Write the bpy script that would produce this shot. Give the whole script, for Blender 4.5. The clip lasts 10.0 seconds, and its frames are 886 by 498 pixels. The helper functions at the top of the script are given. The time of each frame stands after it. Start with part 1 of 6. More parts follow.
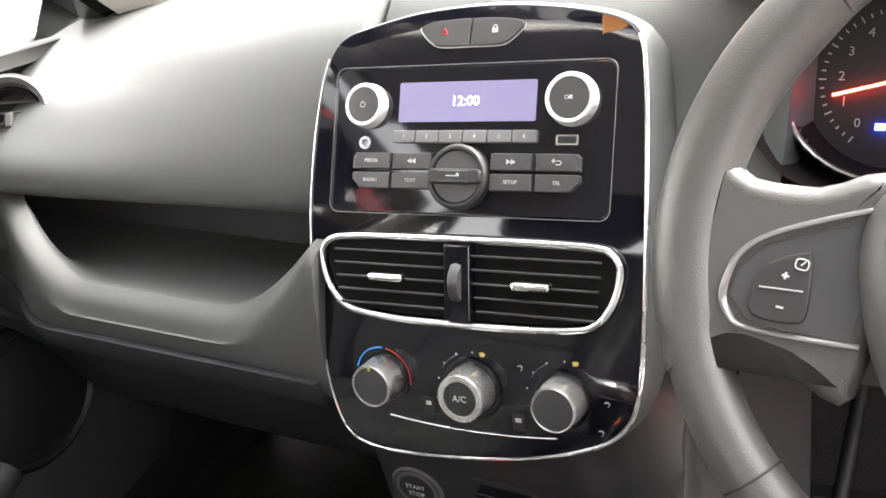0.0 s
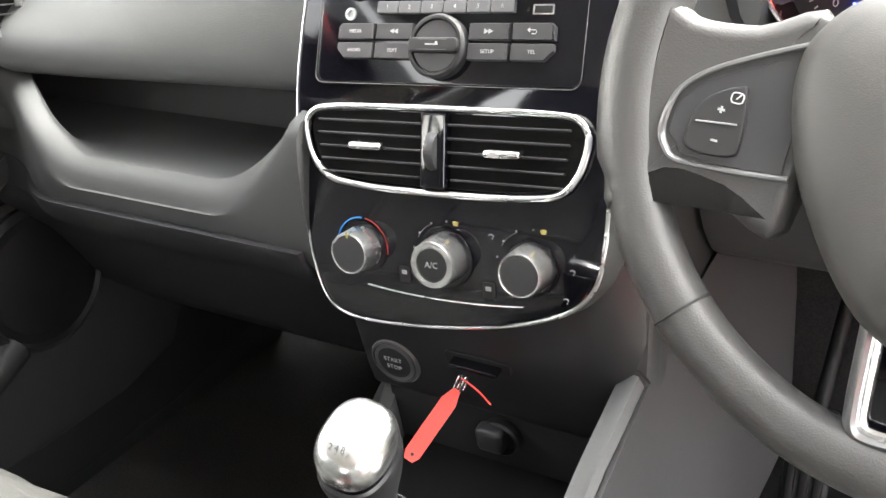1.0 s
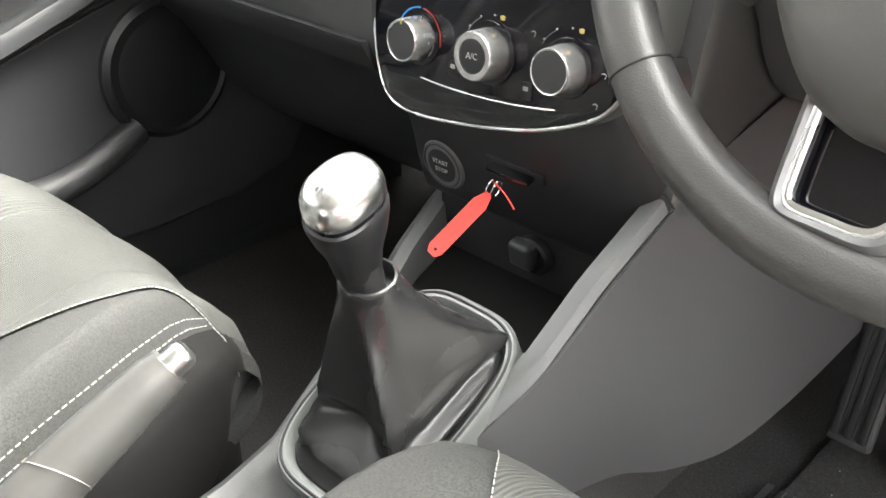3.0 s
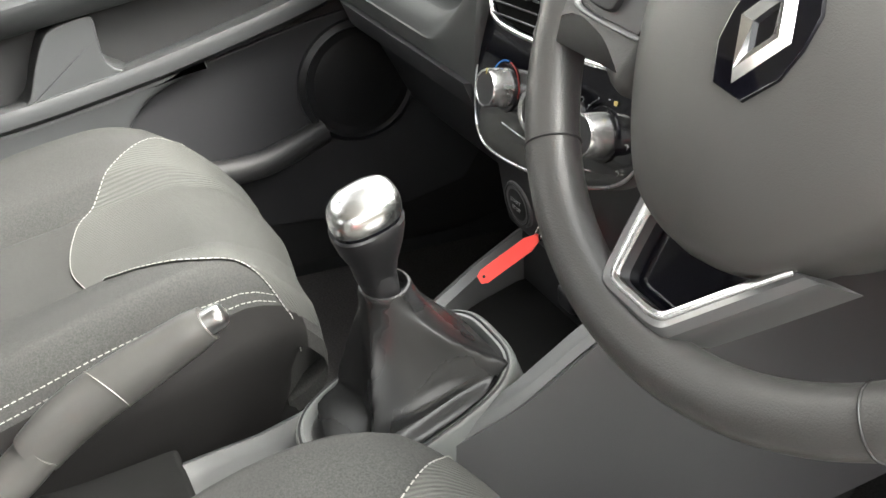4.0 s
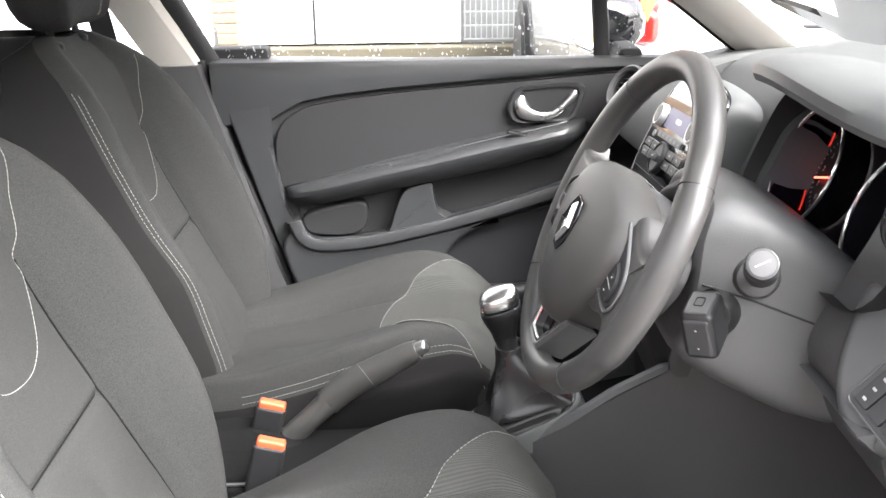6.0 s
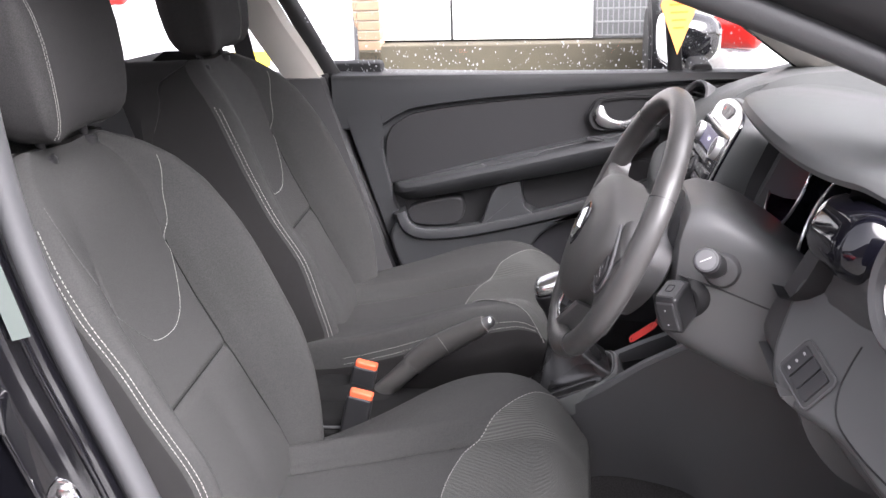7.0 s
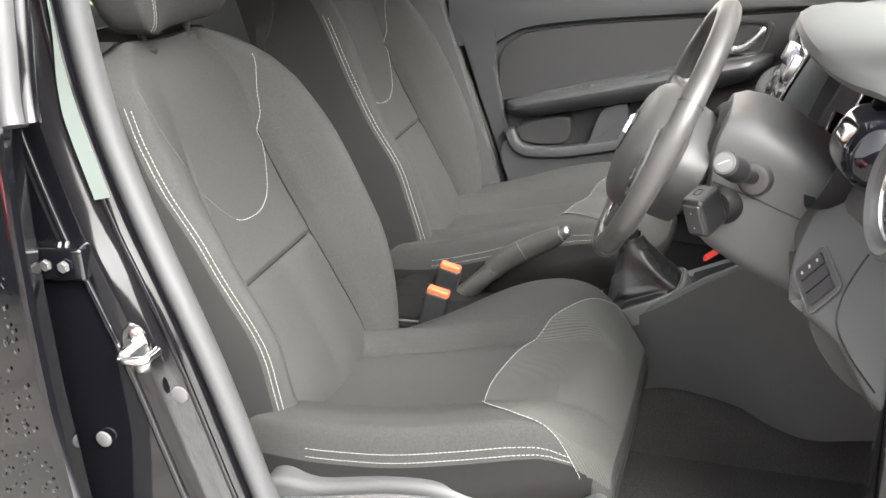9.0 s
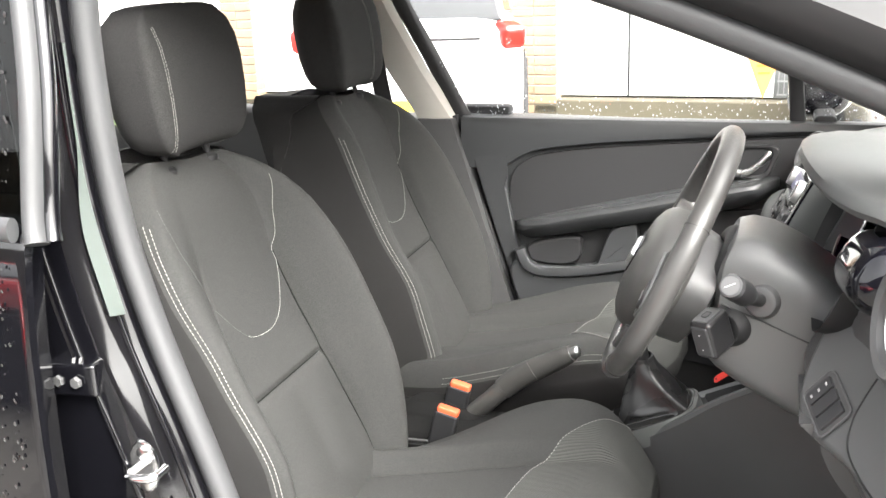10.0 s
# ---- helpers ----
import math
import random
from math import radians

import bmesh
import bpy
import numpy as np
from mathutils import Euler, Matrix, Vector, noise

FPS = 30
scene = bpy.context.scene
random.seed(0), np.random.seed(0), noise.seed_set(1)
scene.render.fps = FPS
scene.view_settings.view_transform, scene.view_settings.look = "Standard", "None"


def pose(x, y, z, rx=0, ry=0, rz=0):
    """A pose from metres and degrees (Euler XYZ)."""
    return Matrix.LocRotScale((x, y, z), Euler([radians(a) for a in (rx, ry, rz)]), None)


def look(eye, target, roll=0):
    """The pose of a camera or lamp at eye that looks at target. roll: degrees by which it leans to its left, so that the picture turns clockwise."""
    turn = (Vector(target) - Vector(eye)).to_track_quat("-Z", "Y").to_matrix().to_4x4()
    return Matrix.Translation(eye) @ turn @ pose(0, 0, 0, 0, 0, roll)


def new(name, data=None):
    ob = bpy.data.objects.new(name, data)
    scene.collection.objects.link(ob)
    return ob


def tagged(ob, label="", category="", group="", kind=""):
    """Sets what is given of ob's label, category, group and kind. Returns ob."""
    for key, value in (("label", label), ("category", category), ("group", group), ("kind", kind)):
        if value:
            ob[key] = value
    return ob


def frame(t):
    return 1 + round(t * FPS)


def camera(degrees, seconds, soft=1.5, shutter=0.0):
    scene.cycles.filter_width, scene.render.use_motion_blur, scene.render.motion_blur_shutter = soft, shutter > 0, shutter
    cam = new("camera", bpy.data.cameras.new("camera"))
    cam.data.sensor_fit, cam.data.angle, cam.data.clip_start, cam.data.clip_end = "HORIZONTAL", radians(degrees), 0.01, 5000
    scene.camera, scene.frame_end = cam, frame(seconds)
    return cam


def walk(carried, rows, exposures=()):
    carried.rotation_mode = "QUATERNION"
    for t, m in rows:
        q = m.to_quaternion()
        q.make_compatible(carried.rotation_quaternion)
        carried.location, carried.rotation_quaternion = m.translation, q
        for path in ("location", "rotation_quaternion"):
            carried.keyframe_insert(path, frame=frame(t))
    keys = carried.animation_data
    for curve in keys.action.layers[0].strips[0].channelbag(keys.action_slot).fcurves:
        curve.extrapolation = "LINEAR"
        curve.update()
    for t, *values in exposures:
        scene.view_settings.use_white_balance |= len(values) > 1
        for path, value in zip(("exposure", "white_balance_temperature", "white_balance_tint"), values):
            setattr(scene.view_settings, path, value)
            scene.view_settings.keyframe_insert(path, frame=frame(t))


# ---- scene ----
cam = camera(47.9, 10.0)
PATH = [
    (0, (0.316, -0.556, 1.201), (-0.602, 1.034, 0.408), -5.8),
    (0.5, (0.342, -0.582, 1.174), (-0.623, 0.96, 0.343), -5.5),
    (1, (0.373, -0.573, 1.147), (-0.594, 0.944, 0.273), -4.6),
    (1.5, (0.396, -0.563, 1.122), (-0.603, 0.902, 0.196), -3.8),
    (2, (0.426, -0.549, 1.081), (-0.597, 0.857, 0.095), -2.0),
    (2.5, (0.453, -0.54, 1.052), (-0.628, 0.79, 0.02), 0.3),
    (2.7, (0.462, -0.538, 1.057), (-0.665, 0.745, 0.015), -0.1),
    (3.8, (0.643, -0.482, 1.08), (-0.853, 0.463, 0.149), 0.1),
    (4, (0.677, -0.43, 1.108), (-0.881, 0.368, 0.141), 1.0),
    (4.4, (0.796, -0.39, 1.158), (-0.935, 0.03, 0.248), -0.1),
    (4.5, (0.812, -0.364, 1.162), (-0.95, -0.087, 0.258), -0.3),
    (5, (0.983, -0.341, 1.212), (-0.855, -0.263, 0.427), -1.5),
    (5.2, (1.08, -0.333, 1.22), (-0.775, -0.257, 0.476), -0.7),
    (5.5, (1.213, -0.3, 1.24), (-0.67, -0.278, 0.566), -0.5),
    (5.7, (1.272, -0.294, 1.271), (-0.612, -0.262, 0.602), -0.7),
    (6.8, (1.619, -0.16, 1.405), (-0.251, -0.288, 0.708), -0.9),
    (7, (1.642, -0.136, 1.418), (-0.218, -0.395, 0.731), -2.0),
    (7.5, (1.641, -0.09, 1.417), (-0.195, -0.491, 0.733), -2.5),
    (8, (1.665, -0.055, 1.408), (-0.07, -0.558, 0.549), -2.4),
    (8.5, (1.679, 0.014, 1.384), (-0.045, -0.48, 0.501), -1.6),
    (9, (1.707, 0.048, 1.387), (-0.035, -0.54, 0.599), -2.4),
    (9.5, (1.722, 0.061, 1.393), (-0.048, -0.576, 0.714), -2.5),
    (10, (1.719, 0.054, 1.397), (-0.093, -0.573, 0.828), -2.0),
]
walk(cam, [(t, look(eye, target, roll)) for t, eye, target, roll in PATH], exposures=[(0, 4.63, 6750, 10), (1.5, 4.78, 6700, 7), (2.7, 4.78, 6750, 6), (4, 4.12, 6750, 6), (5, 3.57, 6720, 7), (5.7, 3.5, 6540, 9), (7, 2.80, 6300, 19), (8, 3.13, 6600, 12), (10, 3.24, 6650, 9)])

# ---- world and light ----
world = bpy.data.worlds.new("sky")
scene.world = world
world.use_nodes = True
wn, wl = world.node_tree.nodes, world.node_tree.links
sky = wn.new("ShaderNodeTexSky")
sky.sky_type, sky.sun_disc = "NISHITA", False
sky.sun_elevation, sky.sun_rotation = radians(46.0), radians(36.4)
sky.dust_density, sky.air_density, sky.ozone_density = 6.0, 1.0, 1.0
hsv = wn.new("ShaderNodeHueSaturation")
hsv.inputs["Saturation"].default_value = 0.12
wl.new(sky.outputs[0], hsv.inputs["Color"])
wl.new(hsv.outputs[0], wn["Background"].inputs[0])
wn["Background"].inputs[1].default_value = 0.125
sun_data = bpy.data.lights.new("sun", "SUN")
sun_data.energy, sun_data.angle, sun_data.color = 1.45, radians(60), (1.0, 0.98, 0.95)
sun = new("sun", sun_data)
sun.matrix_world = look((3.1, 4.2, 5.4), (0, 0, 0))

# ---- materials ----


def material(name, colour, rough=0.5, metal=0.0, vary=0.15, scale=6.0, bump=0.0, bump_scale=400.0, coat=0.0, spec=0.5, stain=0.0, weave=None, grain=0.0):
    """A surface with grain and slow variation in colour and gloss."""
    m = bpy.data.materials.new(name)
    m.use_nodes = True
    n, l = m.node_tree.nodes, m.node_tree.links
    b = n["Principled BSDF"]
    co = n.new("ShaderNodeTexCoord")
    slow = n.new("ShaderNodeTexNoise")
    slow.inputs["Scale"].default_value, slow.inputs["Detail"].default_value = scale, 6
    l.new(co.outputs["Object"], slow.inputs["Vector"])
    fine = n.new("ShaderNodeTexNoise")
    fine.inputs["Scale"].default_value, fine.inputs["Detail"].default_value = bump_scale, 3
    l.new(co.outputs["Object"], fine.inputs["Vector"])
    ramp = n.new("ShaderNodeMapRange")
    ramp.inputs["To Min"].default_value, ramp.inputs["To Max"].default_value = 1 - vary, 1 + vary
    l.new(slow.outputs["Fac"], ramp.inputs["Value"])
    mul = n.new("ShaderNodeMix")
    mul.data_type, mul.blend_type = "RGBA", "MULTIPLY"
    mul.inputs["Factor"].default_value = 1.0
    mul.inputs["A"].default_value = (*colour, 1)
    l.new(ramp.outputs[0], mul.inputs["B"])
    if grain:
        gr = n.new("ShaderNodeMapRange")
        gr.inputs["From Min"].default_value, gr.inputs["From Max"].default_value = 0.3, 0.7
        gr.inputs["To Min"].default_value, gr.inputs["To Max"].default_value = 1 - grain, 1 + grain
        gn = n.new("ShaderNodeTexNoise")
        gn.inputs["Scale"].default_value, gn.inputs["Detail"].default_value = bump_scale * 0.45, 2
        l.new(co.outputs["Object"], gn.inputs["Vector"])
        l.new(gn.outputs["Fac"], gr.inputs["Value"])
        both = n.new("ShaderNodeMath")
        both.operation = "MULTIPLY"
        l.new(ramp.outputs[0], both.inputs[0])
        l.new(gr.outputs[0], both.inputs[1])
        l.new(both.outputs[0], mul.inputs["B"])
    l.new(mul.outputs["Result"], b.inputs["Base Color"])
    rr = n.new("ShaderNodeMapRange")
    rr.inputs["To Min"].default_value, rr.inputs["To Max"].default_value = max(rough - 0.08 - stain, 0.02), min(rough + 0.08 + stain, 1)
    if rough < 0.1:
        rr.inputs["To Min"].default_value, rr.inputs["To Max"].default_value = rough * 0.6, rough * 1.4 + stain
    l.new(slow.outputs["Fac"], rr.inputs["Value"])
    l.new(rr.outputs[0], b.inputs["Roughness"])
    b.inputs["Metallic"].default_value = metal
    b.inputs["Coat Weight"].default_value = coat
    b.inputs["Coat Roughness"].default_value = 0.05
    b.inputs["Specular IOR Level"].default_value = spec
    if bump:
        bp = n.new("ShaderNodeBump")
        bp.inputs["Strength"].default_value, bp.inputs["Distance"].default_value = bump, 0.001
        if weave:
            wx = n.new("ShaderNodeTexWave")
            wx.wave_type, wx.bands_direction = "BANDS", weave[0]
            wx.inputs["Scale"].default_value, wx.inputs["Distortion"].default_value = weave[1], 0.25
            l.new(co.outputs["Object"], wx.inputs["Vector"])
            ad = n.new("ShaderNodeMath")
            ad.operation = "ADD"
            l.new(wx.outputs["Fac"], ad.inputs[0])
            l.new(fine.outputs["Fac"], ad.inputs[1])
            l.new(ad.outputs[0], bp.inputs["Height"])
            mul2 = n.new("ShaderNodeMix")
            mul2.data_type, mul2.blend_type = "RGBA", "MULTIPLY"
            mr = n.new("ShaderNodeMapRange")
            mr.inputs["To Min"].default_value, mr.inputs["To Max"].default_value = 0.78, 1.15
            l.new(wx.outputs["Fac"], mr.inputs["Value"])
            mul2.inputs["Factor"].default_value = 1.0
            l.new(mul.outputs["Result"], mul2.inputs["A"])
            l.new(mr.outputs[0], mul2.inputs["B"])
            l.new(mul2.outputs["Result"], b.inputs["Base Color"])
        else:
            l.new(fine.outputs["Fac"], bp.inputs["Height"])
        l.new(bp.outputs[0], b.inputs["Normal"])
    return m


def glowing(name, colour, strength, base=(0.02, 0.02, 0.02)):
    m = material(name, base, 0.4)
    b = m.node_tree.nodes["Principled BSDF"]
    b.inputs["Emission Color"].default_value = (*colour, 1)
    b.inputs["Emission Strength"].default_value = strength
    return m


def pane_glass(name, tint=(1, 1, 1), rough=0.0):
    m = bpy.data.materials.new(name)
    m.use_nodes = True
    n, l = m.node_tree.nodes, m.node_tree.links
    n.remove(n["Principled BSDF"])
    tr, gl, mx, fr = (n.new("ShaderNode" + k) for k in ("BsdfTransparent", "BsdfGlossy", "MixShader", "Fresnel"))
    tr.inputs[0].default_value = (*tint, 1)
    gl.inputs["Roughness"].default_value = rough
    fr.inputs["IOR"].default_value = 1.45
    l.new(fr.outputs[0], mx.inputs[0])
    l.new(tr.outputs[0], mx.inputs[1])
    l.new(gl.outputs[0], mx.inputs[2])
    l.new(mx.outputs[0], n["Material Output"].inputs[0])
    return m


DASH = material("dash_plastic", (0.078, 0.081, 0.081), 0.50, bump=0.25, bump_scale=900, vary=0.08, spec=0.36)
# dash plastic again, darkened for the shade of the upper pad on the shelf
DASH_SHADED = material("dash_plastic_shaded", (0.052, 0.054, 0.054), 0.62, bump=0.25, bump_scale=900, vary=0.08, spec=0.25)
DARK = material("dark_plastic", (0.055, 0.055, 0.056), 0.45, bump=0.2, bump_scale=900, vary=0.1)
TRIM = material("grey_trim_plastic", (0.074, 0.074, 0.076), 0.45, bump=0.25, bump_scale=900, vary=0.08)
PIANO = material("piano_black", (0.003, 0.003, 0.005), 0.04, coat=1.0, spec=0.05, vary=0.05, stain=0.03)
GLOSSY = material("gloss_black_paint", (0.003, 0.003, 0.004), 0.06, coat=1.0, spec=0.4, vary=0.05, stain=0.04)
CHROME = material("satin_chrome", (0.68, 0.68, 0.68), 0.27, metal=1.0, vary=0.06)
BRIGHT = material("polished_chrome", (0.82, 0.82, 0.83), 0.07, metal=1.0, vary=0.04)
SILVER = material("silver_paint", (0.46, 0.465, 0.47), 0.35, metal=0.7, vary=0.06)
RADIO_RING = material("radio_knob_silver", (0.6, 0.6, 0.6), 0.36, metal=0.5, vary=0.04)
KNOB_RING = material("knob_silver", (0.64, 0.64, 0.64), 0.26, metal=0.92, vary=0.05)
BUTTON = material("grey_button", (0.03, 0.03, 0.032), 0.4, vary=0.06)
BLACK = material("matt_black", (0.008, 0.008, 0.009), 0.6)
FELT = material("black_felt", (0.009, 0.009, 0.009), 0.95, bump=0.4, bump_scale=900, spec=0.05)
HUB = material("hub_vinyl", (0.05, 0.049, 0.047), 0.5, bump=0.15, bump_scale=1300, vary=0.08)
SPOKE_GREY = material("spoke_satin_grey", (0.16, 0.16, 0.162), 0.36, metal=0.55, vary=0.06)
LEATHER = material("wheel_leather", (0.047, 0.046, 0.045), 0.37, bump=0.2, bump_scale=900, vary=0.08)
BOOT = material("boot_leather", (0.014, 0.014, 0.0145), 0.27, bump=0.1, bump_scale=900, vary=0.1)
CLOTH = material("seat_cloth", (0.028, 0.0283, 0.0275), 0.85, bump=0.6, bump_scale=1400, vary=0.16, scale=9, spec=0.25, grain=0.3)
CLOTH_SIDE = material("seat_side_cloth", (0.011, 0.0105, 0.0105), 0.85, bump=0.5, bump_scale=1600, vary=0.12, spec=0.08)
CLOTH_HEAD = material("headrest_cloth", (0.027, 0.0265, 0.0265), 0.85, bump=0.6, bump_scale=1400, vary=0.14, spec=0.2, grain=0.3)
RIBBED = material("ribbed_cloth", (0.051, 0.052, 0.049), 0.8, bump=0.8, bump_scale=900, vary=0.1, spec=0.25, weave=("X", 90))
SHIELD = material("shield_plastic", (0.048, 0.049, 0.050), 0.48, bump=0.2, bump_scale=900, vary=0.1)
THREAD = material("pale_thread", (0.22, 0.217, 0.205), 0.7)
DARK_THREAD = material("dark_thread", (0.05, 0.05, 0.048), 0.7)
# near-black for the shade down in the seat's seam creases
SEAM_DARK = material("seam_crease_shade", (0.008, 0.008, 0.008), 0.9, spec=0.05)
CLOTH_FLANK = material("seat_flank_cloth", (0.016, 0.0155, 0.0155), 0.85, bump=0.5, bump_scale=1600, vary=0.12, spec=0.12)
ORANGE = material("orange_plastic", (0.62, 0.095, 0.035), 0.5)
RED = material("red_plastic", (0.8, 0.06, 0.05), 0.4)
DOOR_TRIM = material("door_trim_plastic", (0.035, 0.0365, 0.038), 0.40, bump=0.3, bump_scale=900, vary=0.1)
DOOR_DARK = material("door_insert_vinyl", (0.022, 0.022, 0.023), 0.48, bump=0.35, bump_scale=700, vary=0.1)
RUBBER = material("grey_rubber", (0.042, 0.043, 0.045), 0.5, bump=0.2, bump_scale=500)
CARPET = material("carpet", (0.05, 0.048, 0.048), 0.95, bump=1.0, bump_scale=700, vary=0.22, scale=14, spec=0.1, grain=0.25)
HEADLINER = material("headliner", (0.5, 0.48, 0.44), 0.9, bump=0.3, bump_scale=900)
ASPHALT = material("wet_asphalt", (0.11, 0.106, 0.098), 0.28, bump=0.8, bump_scale=120, vary=0.35, scale=3, stain=0.2)
RENDERED = material("white_render", (0.78, 0.79, 0.78), 0.8, vary=0.05, bump=0.3, bump_scale=80)
STONE = material("mossy_stone", (0.075, 0.066, 0.045), 0.85, vary=0.35, scale=4, bump=1.0, bump_scale=40)
BRICK = material("brown_brick", (0.25, 0.17, 0.11), 0.85, vary=0.3, scale=9, bump=0.6, bump_scale=60)
GRASS = material("wet_grass", (0.07, 0.11, 0.03), 0.8, vary=0.4, scale=20, bump=1.0, bump_scale=90)
GLASS = pane_glass("window_glass")
INK = material("white_print", (0.36, 0.36, 0.36), 0.5)
SCREEN = glowing("lcd_screen", (0.22, 0.20, 0.38), 0.068)
DIGIT = glowing("lcd_digits", (0.85, 0.85, 1.0), 0.24)

# ---- mesh helpers ----


def part(name, bm, mat, parent=None, label="", smooth=True):
    """Links a bmesh as one mesh object, under a thing or a part."""
    me = bpy.data.meshes.new(name)
    bmesh.ops.recalc_face_normals(bm, faces=bm.faces)
    if smooth:
        for f in bm.faces:
            f.smooth = True
    bm.to_mesh(me)
    bm.free()
    me.materials.append(mat)
    ob = new(name, me)
    if smooth:
        md = ob.modifiers.new("edges", "WEIGHTED_NORMAL")
        md.keep_sharp = True
        me.set_sharp_from_angle(angle=radians(38))
    if parent:
        ob.parent = parent
    if label:
        tagged(ob, label)
    return ob


def thing(name, label, category, at=(0, 0, 0), group="", kind=""):
    ob = new(name)
    ob.empty_display_size = 0.05
    ob.location = at
    return tagged(ob, label, category, group, kind)


def rbox(sx, sy, sz, r=0.005, seg=3, m=None):
    """A box with rounded edges, centred."""
    bm = bmesh.new()
    bmesh.ops.create_cube(bm, size=1.0)
    bmesh.ops.scale(bm, vec=(sx, sy, sz), verts=bm.verts)
    if r:
        bmesh.ops.bevel(bm, geom=bm.edges, offset=min(r, 0.48 * min(sx, sy, sz)), segments=seg, affect="EDGES", profile=0.5)
    if m is not None:
        bmesh.ops.transform(bm, matrix=m, verts=bm.verts)
    return bm


def loft(rings, closed=True, caps=True, wrap=False):
    """Joins rings of points, each of equal length, into a skin."""
    bm = bmesh.new()
    vs = [[bm.verts.new(p) for p in r] for r in rings]
    n = len(vs[0])
    pairs = list(zip(vs, vs[1:])) + ([(vs[-1], vs[0])] if wrap else [])
    for a, b in pairs:
        for i in range(n if closed else n - 1):
            j = (i + 1) % n
            bm.faces.new((a[i], a[j], b[j], b[i]))
    if caps and closed and not wrap:
        bm.faces.new(list(reversed(vs[0])))
        bm.faces.new(vs[-1])
    return bm


def smooth_path(pts, n=8, closed=False):
    """A Catmull-Rom curve through the points."""
    P = [Vector(p) for p in pts]
    m = len(P)
    out = []
    for i in range(m if closed else m - 1):
        if closed:
            a, b, c, d = P[(i - 1) % m], P[i], P[(i + 1) % m], P[(i + 2) % m]
        else:
            a, b, c, d = P[max(i - 1, 0)], P[i], P[i + 1], P[min(i + 2, m - 1)]
        for k in range(n):
            t = k / n
            out.append(0.5 * ((2 * b) + (c - a) * t + (2 * a - 5 * b + 4 * c - d) * t * t + (3 * b - a - 3 * c + d) * t ** 3))
    if not closed:
        out.append(P[-1])
    return out


def tube(pts, r, seg=10, closed=False, flat=1.0, up=(0, 0, 1)):
    """A round or flattened bar along the points; r is a number or one per point."""
    P = [Vector(p) for p in pts]
    n = len(P)
    R = [r] * n if isinstance(r, (int, float)) else list(r)
    rings = []
    for i in range(n):
        if closed:
            t = P[(i + 1) % n] - P[i - 1]
        else:
            t = P[min(i + 1, n - 1)] - P[max(i - 1, 0)]
        t.normalize()
        u = Vector(up)
        s = t.cross(u)
        if s.length < 1e-4:
            s = t.cross(Vector((1, 0, 0)))
        s.normalize()
        w = s.cross(t)
        rings.append([P[i] + s * (R[i] * math.cos(a)) + w * (R[i] * flat * math.sin(a)) for a in (2 * math.pi * k / seg for k in range(seg))])
    return loft(rings, wrap=closed)


def lathe(profile, seg=32, m=None):
    """Turns (radius, height) pairs about z."""
    rings = [[Vector((max(r, 1e-5) * math.cos(a), max(r, 1e-5) * math.sin(a), z)) for a in (2 * math.pi * k / seg for k in range(seg))] for r, z in profile]
    bm = loft(rings)
    if m is not None:
        bmesh.ops.transform(bm, matrix=m, verts=bm.verts)
    return bm


def slab(outline, depth, r=0.0, seg=2, m=None):
    """A flat plate of the outline (x, y), from z = 0 to depth, its upper edge rounded by r."""
    P = [Vector((p[0], p[1], 0)) for p in outline]
    c = sum(P, Vector()) / len(P)
    rings = [P]
    if r:
        n = len(P)

        def inset(d):
            out = []
            for i in range(n):
                t = (P[(i + 1) % n] - P[i - 1]).normalized()
                q = Vector((-t.y, t.x, 0))
                if q.dot(c - P[i]) < 0:
                    q = -q
                out.append(P[i] + q * d)
            return out
        for k in range(seg + 1):
            a = math.pi / 2 * k / seg
            rings.append([p + Vector((0, 0, depth - r + r * math.sin(a))) for p in inset(r * (1 - math.cos(a)))])
    else:
        rings.append([p + Vector((0, 0, depth)) for p in P])
    bm = loft(rings)
    if m is not None:
        bmesh.ops.transform(bm, matrix=m, verts=bm.verts)
    return bm


def rrect(w, h, r, seg=5, cx=0.0, cy=0.0):
    """A rounded rectangle's outline."""
    out = []
    for k, (sx, sy) in enumerate(((1, 1), (-1, 1), (-1, -1), (1, -1))):
        for j in range(seg + 1):
            a = math.pi / 2 * (k + j / seg)
            out.append((cx + sx * (w / 2 - r) + r * math.cos(a), cy + sy * (h / 2 - r) + r * math.sin(a)))
    return out


def stitching(pts, dash=0.0042, gap=0.0022, r=0.00062):
    """A row of thread dashes along the points."""
    P = [Vector(p) for p in pts]
    bm = bmesh.new()
    pos, acc = 0.0, []
    d = [0.0]
    for a, b in zip(P, P[1:]):
        d.append(d[-1] + (b - a).length)

    def at(s):
        for i in range(len(P) - 1):
            if s <= d[i + 1] or i == len(P) - 2:
                return P[i].lerp(P[i + 1], (s - d[i]) / max(d[i + 1] - d[i], 1e-9))
    verts, faces = [], []
    while pos + dash < d[-1]:
        a, b = at(pos), at(pos + dash)
        t = (b - a).normalized()
        s = t.cross(Vector((0.31, 0.52, 0.79))).normalized()
        w = s.cross(t)
        k = len(verts)
        for p in (a, b):
            verts += [p + s * r, p + w * r, p - s * r, p - w * r]
        faces += [(k + i, k + (i + 1) % 4, k + 4 + (i + 1) % 4, k + 4 + i) for i in range(4)] + [(k + 3, k + 2, k + 1, k), (k + 4, k + 5, k + 6, k + 7)]
        pos += dash + gap
    vv = [bm.verts.new(p) for p in verts]
    for f in faces:
        bm.faces.new([vv[i] for i in f])
    return bm


